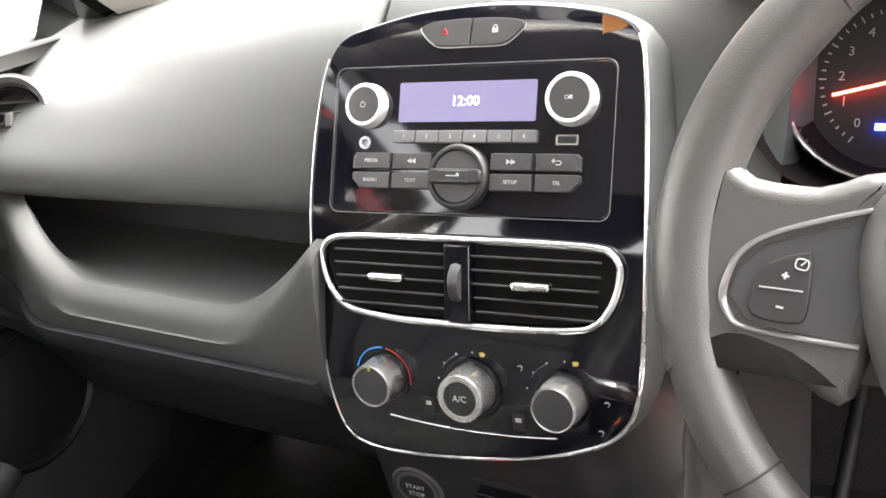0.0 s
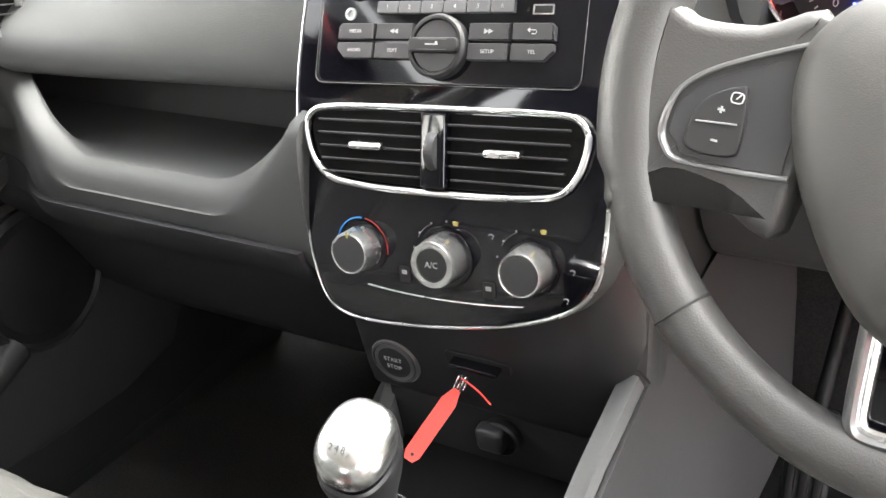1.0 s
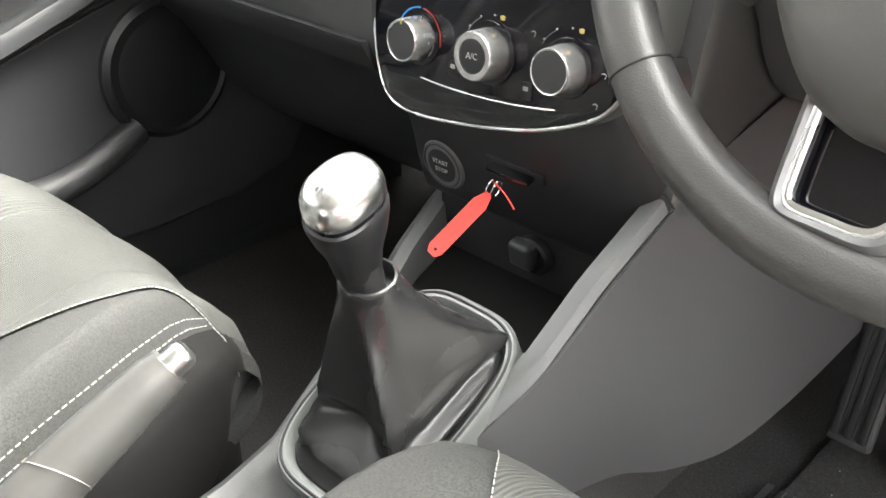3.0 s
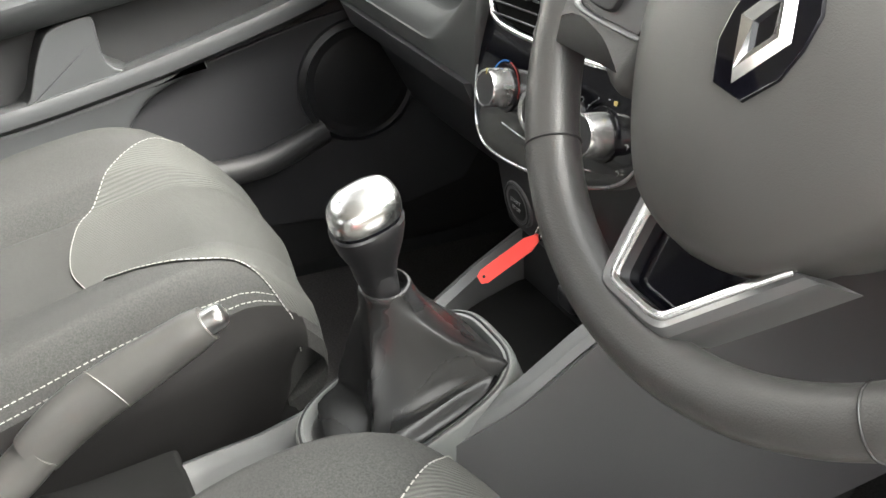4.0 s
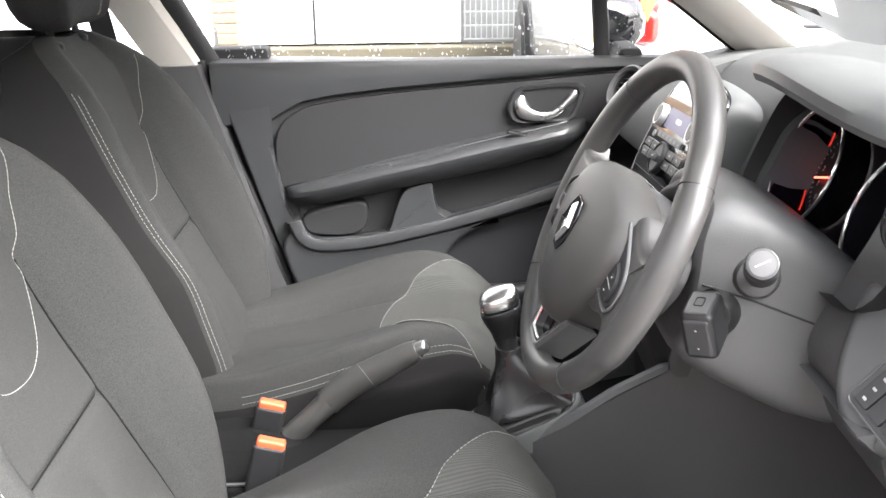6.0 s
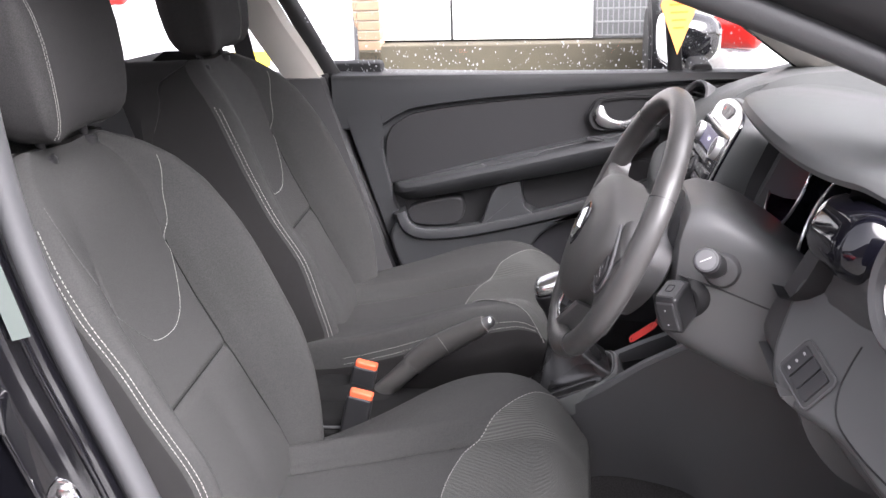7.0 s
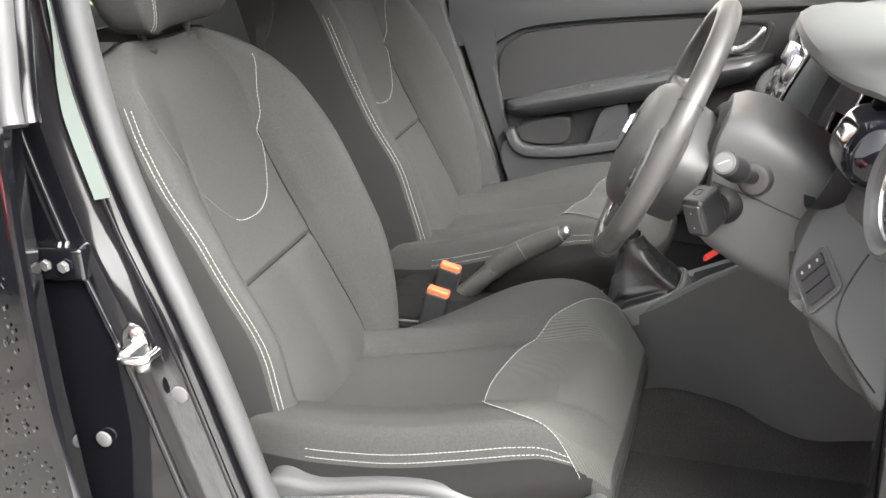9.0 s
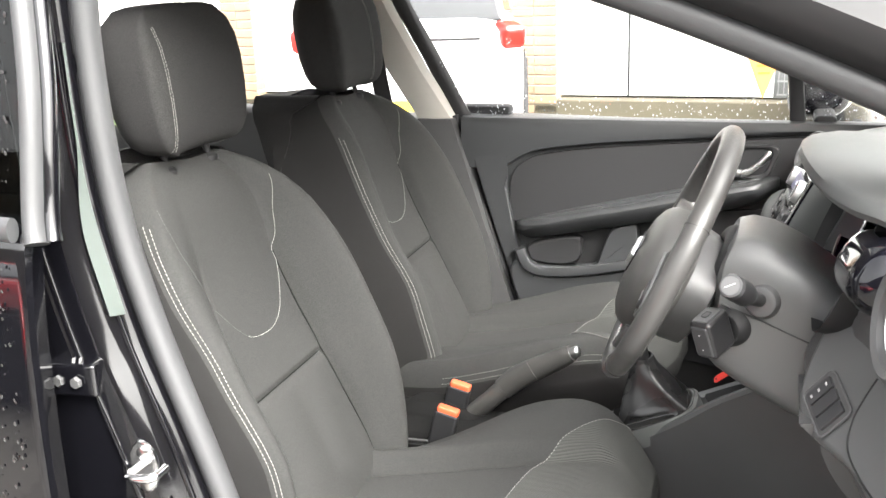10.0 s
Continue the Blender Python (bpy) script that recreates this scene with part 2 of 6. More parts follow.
def text_mesh(body, size, m, mat, parent, name="lettering", extrude=0.0002, label=""):
    """Built-in letters, centred, as a mesh."""
    cu = bpy.data.curves.new(name, "FONT")
    cu.body, cu.size, cu.extrude = body, size, extrude
    cu.align_x, cu.align_y = "CENTER", "CENTER"
    cu.resolution_u = 2
    ob = bpy.data.objects.new(name, cu)
    scene.collection.objects.link(ob)
    me = bpy.data.meshes.new_from_object(ob.evaluated_get(bpy.context.evaluated_depsgraph_get()))
    bpy.data.objects.remove(ob)
    bpy.data.curves.remove(cu)
    off = parent.location + (parent.parent.location if parent.parent else Vector())
    me.transform(Matrix.Translation(-off) @ m)
    me.materials.clear()
    me.materials.append(mat)
    o = new(name, me)
    o.parent = parent
    if label:
        tagged(o, label)
    return o


def spline2(pts, n=5, closed=True):
    return [(p.x, p.y) for p in smooth_path([(x, y, 0) for x, y in pts], n, closed=closed)]


def sstep(a, b, x):
    t = min(max((x - a) / (b - a), 0), 1)
    return t * t * (3 - 2 * t)


def lerp_table(tab, x):
    """Piecewise linear value from (x, value) pairs."""
    for (a, va), (b, vb) in zip(tab, tab[1:]):
        if x <= b:
            return va + (vb - va) * min(max((x - a) / (b - a), 0), 1)
    return tab[-1][1]


def soft_table(tab, x, w=0.03):
    return (lerp_table(tab, x - w) + 2 * lerp_table(tab, x) + lerp_table(tab, x + w)) / 4

# ---- ground and surroundings ----


def part_under(o):
    """The sum of the places of a thing and its parents."""
    t = Vector()
    while o:
        t += o.location
        o = o.parent
    return t


def P(name, bm, mat, parent, label="", smooth=True):
    """A part whose mesh is given in world places."""
    ob = part(name, bm, mat, parent, label, smooth)
    ob.data.transform(Matrix.Translation(-part_under(parent)))
    return ob


def sweep_x(xs, profile):
    """A solid along x; profile(x) gives the closed ring of (y, z)."""
    return loft([[(x, y, z) for y, z in profile(x)] for x in xs])


def plane_bm(x0, x1, y0, y1, z):
    bm = bmesh.new()
    bmesh.ops.create_grid(bm, x_segments=1, y_segments=1, size=0.5)
    bmesh.ops.transform(bm, matrix=Matrix.Translation(((x0 + x1) / 2, (y0 + y1) / 2, z)) @ Matrix.Diagonal((x1 - x0, y1 - y0, 1, 1)), verts=bm.verts)
    return bm


ground = tagged(part("ground", plane_bm(-300, 300, -300, 300, 0.0), ASPHALT, smooth=False), "wet dark asphalt of the car park", "ground", kind="structure")
moss = tagged(part("verge", rbox(0.25, 30, 0.03, 0.012, 2, pose(-5.85, 3, 0.012)), GRASS), "thin strip of wet moss along the plinth", "verge", kind="structure")
plinth = tagged(part("plinth", rbox(0.3, 30, 0.27, 0.015, 2, pose(-6.12, 3, 0.13)), STONE), "damp pebbled concrete plinth", "wall", kind="structure")
facade = new("facade")
tagged(facade, "white panelled building facade above the plinth", "building", kind="structure")
y = -11.0
k = 0
while y < 17:
    w = (1.15, 0.62, 1.4, 0.9)[k % 4]
    if y + w > 0.0 and y < 0.0:
        w = -y
    P("panel", rbox(0.05, w - 0.02, 2.9, 0.008, 1, pose(-6.14, y + w / 2, 1.73)), RENDERED, facade)
    y += w
    if abs(y) < 0.01:
        y = 0.44
    k += 1
P("backing", rbox(0.1, 30, 3.0, 0.0, 1, pose(-6.25, 3, 1.72)), material("grey_joint", (0.25, 0.26, 0.26), 0.8), facade)
for i in range(29):
    P("louvre", rbox(0.02, 0.42, 0.012, 0.002, 1, pose(-6.12, 0.22, 0.30 + 0.1 * i)), SILVER, facade)
for i in range(11):
    P("mesh_bar", rbox(0.02, 0.008, 2.8, 0.0, 1, pose(-6.10, 0.02 + 0.04 * i, 1.7)), SILVER, facade)
P("fascia", rbox(0.3, 30, 0.35, 0.02, 2, pose(-6.1, 3, 3.35)), RENDERED, facade)
for yc, wd in ((-1.80, 0.36), (-4.4, 0.3)):
    pier = new("brick_pier")
    tagged(pier, "brown brick pier on the building facade", "pier", kind="structure")
    P("core", rbox(0.16, wd - 0.012, 3.2, 0.0, 1, pose(-6.06, yc, 1.6)), material("mortar", (0.4, 0.37, 0.32), 0.9, bump=0.5, bump_scale=90), pier)
    base = rbox(0.17, wd * 0.49, 0.063, 0.003, 1)
    me = bpy.data.meshes.new("brick")
    bmesh.ops.recalc_face_normals(base, faces=base.faces)
    base.to_mesh(me)
    base.free()
    me.materials.append(BRICK)
    for i in range(42):
        for j in (-1, 1):
            ob = new("brick", me)
            ob.parent = pier
            ob.location = (-6.055 + 0.002 * ((i * 7 + j) % 3), yc + j * wd * 0.25, 0.04 + 0.075 * i)
# added wall, out of view: blocks the low sky mirrored in the black paint
tagged(part("unseen_wall", rbox(0.3, 60, 3.2, 0.02, 2, pose(10.0, 0, 1.6)), STONE), "unseen dark stone wall added to keep low sky out of the paint", "wall", kind="structure")

# ---- parked cars ----
WHITE = material("white_car_paint", (0.75, 0.76, 0.76), 0.15, coat=1.0, vary=0.03)
TINT = material("dark_car_glass", (0.02, 0.022, 0.024), 0.05, coat=1.0)


def parked_car(x0, yc, label, turn=0.0, size=1.0, paint=WHITE, say="white painted body"):
    """A small hatchback, tail at x0, nose towards -x."""
    car = thing("parked_car", label, "car", (x0 - 2.0, yc, 0.0), "parked cars")
    W = 0.86
    prof = [(0.0, 0.35, 0.62, 0.86), (0.06, 0.28, 0.95, 0.95), (0.25, 0.24, 1.02, 1.0), (0.6, 0.24, 1.04, 1.0), (1.4, 0.24, 1.03, 1.0), (2.6, 0.24, 0.98, 1.0), (3.2, 0.24, 0.92, 0.98), (3.75, 0.26, 0.80, 0.93), (3.98, 0.35, 0.62, 0.78)]
    rings = []
    for d, zb, zt, k in prof:
        r = []
        for i in range(32):
            t = 2 * math.pi * i / 32
            c, s = math.cos(t), math.sin(t)
            r.append((x0 - d, yc + W * k * math.copysign(abs(c) ** 0.35, c), (zb + zt) / 2 + (zt - zb) / 2 * math.copysign(abs(s) ** 0.45, s)))
        rings.append(r)
    P("body", loft(rings), paint, car, say)
    cab = []
    for d, zt, k in ((0.18, 1.02, 0.86), (0.32, 1.25, 0.80), (0.5, 1.42, 0.74), (0.9, 1.47, 0.72), (1.7, 1.46, 0.72), (2.2, 1.38, 0.74), (2.9, 1.0, 0.84)):
        cab.append([(x0 - d, yc + W * k * a, z) for a, z in ((-1.06, 0.9), (-1.0, zt - 0.08), (-0.9, zt), (0.9, zt), (1.0, zt - 0.08), (1.06, 0.9))])
    P("cabin", loft(cab), TINT, car, "dark glazed cabin")
    P("roof", loft([[(x0 - d, yc + W * a, z) for a, z in ((-0.70, zt - 0.05), (-0.64, zt + 0.02), (0.64, zt + 0.02), (0.70, zt - 0.05))] for d, zt in ((0.36, 1.36), (0.55, 1.44), (0.9, 1.475), (1.7, 1.465), (2.15, 1.40))]), paint, car)
    P("rear_window", rbox(0.02, 1.15, 0.34, 0.01, 2, pose(x0 - 0.235, yc, 1.17, 0, 32, 0)), TINT, car)
    for sy in (-1, 1):
        lamp = P("tail_lamp", rbox(0.2, 0.19, 0.13, 0.04, 3, pose(x0 - 0.12, yc + sy * 0.76, 0.90, 0, 10, sy * 28)), material("red_lens", (0.55, 0.02, 0.015), 0.1, coat=1.0), car, "red tail lamp")
        for d in (0.75, 3.2):
            wm = Matrix.Translation((x0 - d, yc + sy * 0.80, 0.31)) @ pose(0, 0, 0, 90, 0, 0)
            P("arch", lathe([(0.36, -0.075), (0.36, 0.075), (0.0, 0.075)], 32, wm), BLACK, car)
            tyre = P("tyre", lathe([(0.2, -0.09), (0.29, -0.095), (0.31, -0.07), (0.31, 0.07), (0.29, 0.095), (0.2, 0.09)], 40, wm), BLACK, car)
            P("wheel_rim", lathe([(0.205, -0.088), (0.19, -0.06), (0.06, -0.075), (0.0, -0.078)] if sy > 0 else [(0.0, 0.078), (0.06, 0.075), (0.19, 0.06), (0.205, 0.088)], 28, wm), SILVER, tyre)
        if turn == 0:
            P("door_mirror", rbox(0.14, 0.16, 0.13, 0.04, 3, pose(x0 - 2.55, yc + sy * 0.95, 1.0)), BLACK, car)
    P("hatch_joint", rbox(0.012, 1.1, 0.014, 0.004, 2, pose(x0 + 0.006, yc, 0.885)), BLACK, car)
    P("number_plate", rbox(0.012, 0.5, 0.11, 0.004, 2, pose(x0 + 0.004, yc, 0.50)), material("plate_yellow", (0.8, 0.6, 0.05), 0.4), car)
    P("bumper", rbox(0.08, 1.5, 0.16, 0.03, 3, pose(x0 - 0.02, yc, 0.40)), paint, car)
    car.rotation_euler = (0, 0, radians(turn))
    car.scale = (size * 0.7, size, 1.04) if size < 1 else (1, 1, 1)
    return car


parked_car(-2.8, -2.28, "small white hatchback with red tail lamps parked opposite", 14, 0.78)
parked_car(-2.0, 1.22, "white hatchback parked beside the passenger door")
parked_car(5.75, -3.6, "red hatchback mirrored in the wet rear door", -90, 1.0, material("red_car_paint", (0.42, 0.015, 0.02), 0.2, coat=1.0, vary=0.04), "red painted body")

# ---- car shell ----
floor = tagged(part("floor", rbox(1.5, 2.7, 0.06, 0.02, 2, pose(0, -0.5, 0.24)), CARPET), "black carpeted car floor", "car floor", kind="structure")
roof = tagged(part("roof", rbox(1.2, 1.9, 0.03, 0.012, 2, pose(0, -1.17, 1.465)), HEADLINER), "pale fabric headliner under the car roof", "car roof", kind="structure")
bulkhead = tagged(part("bulkhead", rbox(1.5, 0.06, 0.85, 0.01, 2, pose(0, 0.74, 0.6)), CARPET), "dark carpeted bulkhead behind the pedals", "bulkhead", kind="structure")
kick = tagged(part("side_sill", rbox(0.06, 2.4, 0.25, 0.01, 2, pose(-0.765, -0.5, 0.27)), CARPET), "dark carpeted sill", "sill", kind="structure")
wing = tagged(part("front_wing", rbox(0.08, 0.75, 0.75, 0.02, 2, pose(0.77, 0.56, 0.58)), GLOSSY), "black front wing inner panel", "car body", kind="structure")
sill = tagged(part("door_sill", rbox(0.16, 1.2, 0.12, 0.03, 3, pose(0.755, -0.08, 0.285)), GLOSSY), "glossy black door sill", "sill", kind="structure")
tail = tagged(part("tailgate", rbox(1.3, 0.06, 0.75, 0.01, 2, pose(0, -1.95, 0.62)), CARPET), "dark lining of the tailgate", "tailgate", kind="structure")
bonnet = tagged(part("bonnet", loft([[(x * k, y, z + 0.05 * (1 - (x / 0.7) ** 2)) for x in (-0.7, -0.5, -0.25, 0, 0.25, 0.5, 0.7)] + [(x * k, y, z - 0.03) for x in (0.7, 0, -0.7)] for y, z, k in ((0.79, 0.955, 1.0), (1.0, 0.925, 1.0), (1.25, 0.87, 0.99), (1.42, 0.79, 0.96), (1.47, 0.74, 0.93))]), GLOSSY), "glossy black bonnet in front of the windscreen", "car body", kind="structure")
nose = tagged(part("front_bumper", rbox(1.5, 0.16, 0.5, 0.07, 5, pose(0, 1.46, 0.48)), GLOSSY), "glossy black front bumper", "car body", kind="structure")
for sx in (-1, 1):
    tagged(part("outer_wing", rbox(0.12, 0.72, 0.55, 0.05, 4, pose(sx * 0.76, 1.10, 0.64)), GLOSSY), "glossy black front wing", "car body", kind="structure")
    for y in (1.05, -1.62):
        w = thing("road_wheel", "black tyre on a silver wheel", "wheel", (sx * 0.74, y, 0.0), "road wheels")
        wm = Matrix.Translation((sx * 0.76, y, 0.30)) @ pose(0, 0, 0, 0, 90, 0)
        P("tyre", lathe([(0.2, -0.09), (0.28, -0.095), (0.30, -0.07), (0.30, 0.07), (0.28, 0.095), (0.2, 0.09)], 40, wm), BLACK, w)
        P("wheel_disc", lathe([(0.2, -0.06), (0.2, 0.06), (0.06, 0.075 * sx), (0.0, 0.075 * sx)], 28, wm), SILVER, w)
outer_roof = tagged(part("roof_skin", rbox(1.24, 1.85, 0.02, 0.009, 2, pose(0, -1.17, 1.495)), GLOSSY), "glossy black outer roof skin", "car roof", kind="structure")
rear_left = thing("rear_left_door", "dark grey rear door card under a bright window", "car door", (-0.72, -1.2, 0.3))
P("card", slab([(-0.74, 0.99), (-0.74, 0.3), (-1.75, 0.3), (-1.75, 1.02)], 0.06, 0.02, 3, Matrix.Translation((-0.765, 0, 0)) @ Matrix(((0, 0, 1, 0), (1, 0, 0, 0), (0, 1, 0, 0), (0, 0, 0, 1)))), DARK, rear_left)
bench = thing("rear_bench", "charcoal cloth rear bench seat", "bench seat", (0, -1.5, 0.3))
P("cushion", rbox(1.2, 0.5, 0.28, 0.06, 4, pose(0, -1.32, 0.41)), CLOTH, bench)
P("backrest", rbox(1.2, 0.14, 0.55, 0.06, 4, pose(0, -1.64, 0.72, 18)), CLOTH, bench)
mat = tagged(part("floor_mat", rbox(0.46, 0.62, 0.008, 0.003, 2, pose(0.42, 0.10, 0.277)), CARPET), "black carpet mat in the driver footwell", "floor mat")
for i in range(7):
    P("heel_bar", rbox(0.007, 0.085, 0.003, 0.001, 1, pose(0.178 + 0.015 * i, 0.236, 0.2825)), RUBBER, mat)
bm = bmesh.new()
rnd = random.Random(3)
for i in range(70):
    bmesh.ops.create_icosphere(bm, subdivisions=1, radius=rnd.uniform(0.0006, 0.0016), matrix=Matrix.Translation((rnd.uniform(0.22, 0.62), rnd.uniform(-0.15, 0.38), 0.2815)))
tagged(part("crumbs", bm, material("pale_grit", (0.5, 0.47, 0.42), 0.9)), "pale grit scattered on the floor mat", "grit", kind="stuff")
# pedals
for x, z0, z1, w in ((0.226, 0.325, 0.49, 0.05), (0.322, 0.30, 0.42, 0.06), (0.455, 0.29, 0.44, 0.05)):
    ped = thing("pedal", "ribbed black rubber foot pedal", "pedal", (x, 0.38, (z0 + z1) / 2), "pedals")
    pm = Matrix.Translation((x, 0.365, (z0 + z1) / 2)) @ pose(0, 0, 0, -18, 0, 0)
    P("pad", rbox(w, 0.014, z1 - z0, 0.005, 3, pm), RUBBER, ped)
    for j in (-1, 0, 1):
        P("rib", rbox(w * 0.2, 0.008, (z1 - z0) * 0.88, 0.003, 2, pm @ pose(j * w * 0.3, -0.009, 0)), BLACK, ped)
    P("arm", tube([(x, 0.38, z1 - 0.04), (x + 0.01, 0.48, z1 + 0.1), (x + 0.01, 0.6, z1 + 0.2)], 0.009, 10), BLACK, ped)
# ---- dashboard ----
dashboard = thing("dashboard", "dark grey soft-grained plastic dashboard with an open storage shelf", "dashboard", (0, 0.3, 0.9))


PAD_IN = [(0.78, 1.06), (0.6, 1.085), (0.35, 1.09), (0.22, 1.08), (0.155, 1.062), (0.122, 1.028), (0.104, 0.98), (0.095, 0.925), (0.10, 0.897), (0.125, 0.889), (0.24, 0.895), (0.78, 0.95)]
PAD_OUT = [(0.78, 1.0), (0.6, 1.028), (0.42, 1.026), (0.30, 1.012), (0.21, 0.992), (0.15, 0.966), (0.112, 0.938), (0.085, 0.913), (0.082, 0.890), (0.105, 0.879), (0.22, 0.885), (0.78, 0.94)]


def passenger_pad(x):
    k = sstep(-0.10, -0.62, x)
    e = 0.07 * sstep(-0.58, -0.70, x)
    return spline2([(a + (c - a) * k + e, b + (d - b) * k) for (a, b), (c, d) in zip(PAD_IN, PAD_OUT)], 3)


P("upper_pad", sweep_x([-0.72 + 0.02 * i for i in range(30)], passenger_pad), DASH, dashboard, "soft dark grey upper pad")


def shelf_lip(x):
    k = min(max((x + 0.265) / 0.115, 0.0), 1.0) ** 1.8
    s = -2.6 * sstep(-0.47, -0.64, x)
    r = sstep(-0.43, -0.53, x)
    top = 0.814 + 0.085 * k + 0.058 * r
    return spline2([(0.055 + 0.02 * k - 0.03 * s, top), (0.045 + 0.02 * k - 0.03 * s, top + 0.004), (0.03 + 0.02 * k - 0.03 * s, top - 0.003), (0.022 - 0.03 * s, top - 0.02), (0.02 - 0.03 * s, 0.79), (0.035 - 0.02 * s, 0.75), (0.10, 0.715), (0.20, 0.70), (0.22, 0.80), (0.2, 0.815), (0.09, 0.812)], 3)


P("shelf", sweep_x([-0.66 + 0.01 * i for i in range(53)], shelf_lip), DASH_SHADED, dashboard, "curved lip of the open storage shelf")
P("shelf_back", rbox(0.58, 0.02, 0.12, 0.004, 2, pose(-0.43, 0.2, 0.86)), DARK, dashboard)


def glovebox(x):
    s = -2.6 * sstep(-0.47, -0.64, x)
    return [(0.013 - 0.03 * s, 0.776), (0.028 - 0.022 * s, 0.746), (0.096, 0.708), (0.14, 0.66), (0.2, 0.56), (0.3, 0.47), (0.42, 0.42), (0.7, 0.42), (0.7, 0.70), (0.15, 0.76)]


GLOVE_BLACK = material("glovebox_black", (0.035, 0.035, 0.038), 0.40, bump=0.15, bump_scale=900, vary=0.12)
P("glovebox", sweep_x([-0.69 + 0.02 * i for i in range(28)], glovebox), GLOVE_BLACK, dashboard, "black glovebox lid")

# ---- centre panel ----
UC, ROLL = -0.0155, 0.066


def surf(z):
    return 0.022 + 0.15 * (z - 0.8) + 0.9 * (z - 0.8) ** 2


def pf(u, z):
    """The pose of a thing on the centre panel: x across, y up its face, z out of it."""
    s = 0.15 + 1.8 * (z - 0.8)
    n = Vector((0, -1, s)).normalized()
    a = Vector((1, 0, ROLL)).normalized()
    a = (a - n * a.dot(n)).normalized()
    v = n.cross(a)
    m = Matrix((a, v, n)).transposed().to_4x4()
    m.translation = (UC + 1.035 * u, surf(z), z + ROLL * u)
    return m


def pp(u, z, d=0.0):
    return pf(u, z) @ Vector((0, 0, d))


# the panel's outline, clockwise from its upper left shoulder
SHAPE = [(-0.108, 1.0576), (-0.06, 1.0665), (0.0, 1.069), (0.056, 1.0645), (0.098, 1.056), (0.1155, 1.043), (0.1228, 1.02), (0.1285, 0.985), (0.133, 0.945), (0.137, 0.895), (0.139, 0.845), (0.1375, 0.805), (0.1295, 0.782), (0.110, 0.764), (0.07, 0.748), (0.02, 0.7375), (-0.04, 0.7312), (-0.083, 0.7325), (-0.104, 0.745), (-0.1145, 0.772), (-0.123, 0.82), (-0.131, 0.87), (-0.136, 0.92), (-0.1378, 0.98), (-0.137, 1.02), (-0.1335, 1.041), (-0.124, 1.052)]
OUT = [(p.x, p.y) for p in smooth_path([(u, z, 0) for u, z in SHAPE], 4, closed=True)]


def panel_ring(k, d=0.0):
    return [pp(u * k, 0.9 + (z - 0.9) * k, d) for u, z in OUT]


centre = thing("radio_heater_unit", "glossy piano-black radio and heater unit outlined in silver", "radio and heater", (0, 0.05, 0.9))
P("face", loft([panel_ring(k, d) for k, d in ((0.99, -0.03), (1.0, -0.004), (0.998, -0.001), (0.99, 0.0), (0.93, 0.0), (0.86, 0.0), (0.78, 0.0), (0.7, 0.0), (0.6, 0.0), (0.5, 0.0), (0.4, 0.0), (0.3, 0.0), (0.2, 0.0), (0.1, 0.0), (0.01, 0.0))]), PIANO, centre)
i0 = 4 * SHAPE.index((0.1155, 1.043))
rim = panel_ring(1.004, 0.0002)[i0:4 * 25]
P("silver_outline", tube(rim, [0.0017 - 0.0007 * sstep(30, 55, i) for i in range(len(rim))], 8), CHROME, centre, "thin silver outline")
# housing behind the panel
P("housing", loft([panel_ring(k, d) for k, d in ((1.005, -0.005), (1.03, -0.012), (1.045, -0.03), (1.05, -0.09))]), DASH, centre)
PALE_BUTTON = material("pale_button", (0.10, 0.10, 0.104), 0.4, vary=0.05)
# radio
RS = 0.15 + 1.8 * 0.178


def rp(u, z):
    """A pose on the radio's flat face."""
    return pf(-0.005, 0.978) @ pose(1.035 * (u + 0.005), (z - 0.978) * math.sqrt(1 + RS * RS), 0.0025)


radio = P("radio", slab(rrect(0.230, 0.112, 0.008, 5), 0.0045, 0.001, 2, pf(-0.005, 0.978) @ pose(0, 0, -0.002)), PIANO, centre, "gloss black radio with knobs and buttons")
P("hairline", tube([pf(-0.005, 0.978) @ Vector((x, y, 0.003)) for x, y in rrect(0.232, 0.114, 0.008, 5)], 0.00035, 6, closed=True), PALE_BUTTON, centre)
P("screen", slab(rrect(0.113, 0.0300, 0.001, 2), 0.002, 0, 2, rp(-0.005, 1.004)), SCREEN, radio, "lit violet-grey display")
text_mesh("12:00", 0.0108, rp(-0.005, 1.004) @ pose(0, 0, 0.0022), DIGIT, radio, "clock_digits")


def knob(u, z, r, h, ring, cap, parent, face=pf, wide=0.79):
    m = face(u, z)
    k = P("knob", lathe([(r * 1.03, 0), (r * 1.02, h * 0.25), (r, h * 0.45), (r * 0.98, h * 0.88), (r * 0.93, h), (r * (wide + 0.02), h * 0.99), (r * wide, h * 0.94)], 48, m), ring, parent)
    P("cap", lathe([(r * wide, h * 0.9), (r * (wide - 0.01), h * 0.965), (r * 0.5, h * 0.985), (0.0, h * 0.985)], 32, m), cap, k)
    return k


def ink(name, body, size, m, parent):
    return text_mesh(body, size, m, INK, parent, name)


def arc(u, z, r, a0, a1, mat, parent, thick=0.0006, name="dial_arc"):
    m = pf(u, z)
    return P(name, tube([m @ Vector((r * math.cos(radians(a)), r * math.sin(radians(a)), 0.0006)) for a in [a0 + (a1 - a0) * i / 14 for i in range(15)]], thick, 6), mat, parent)


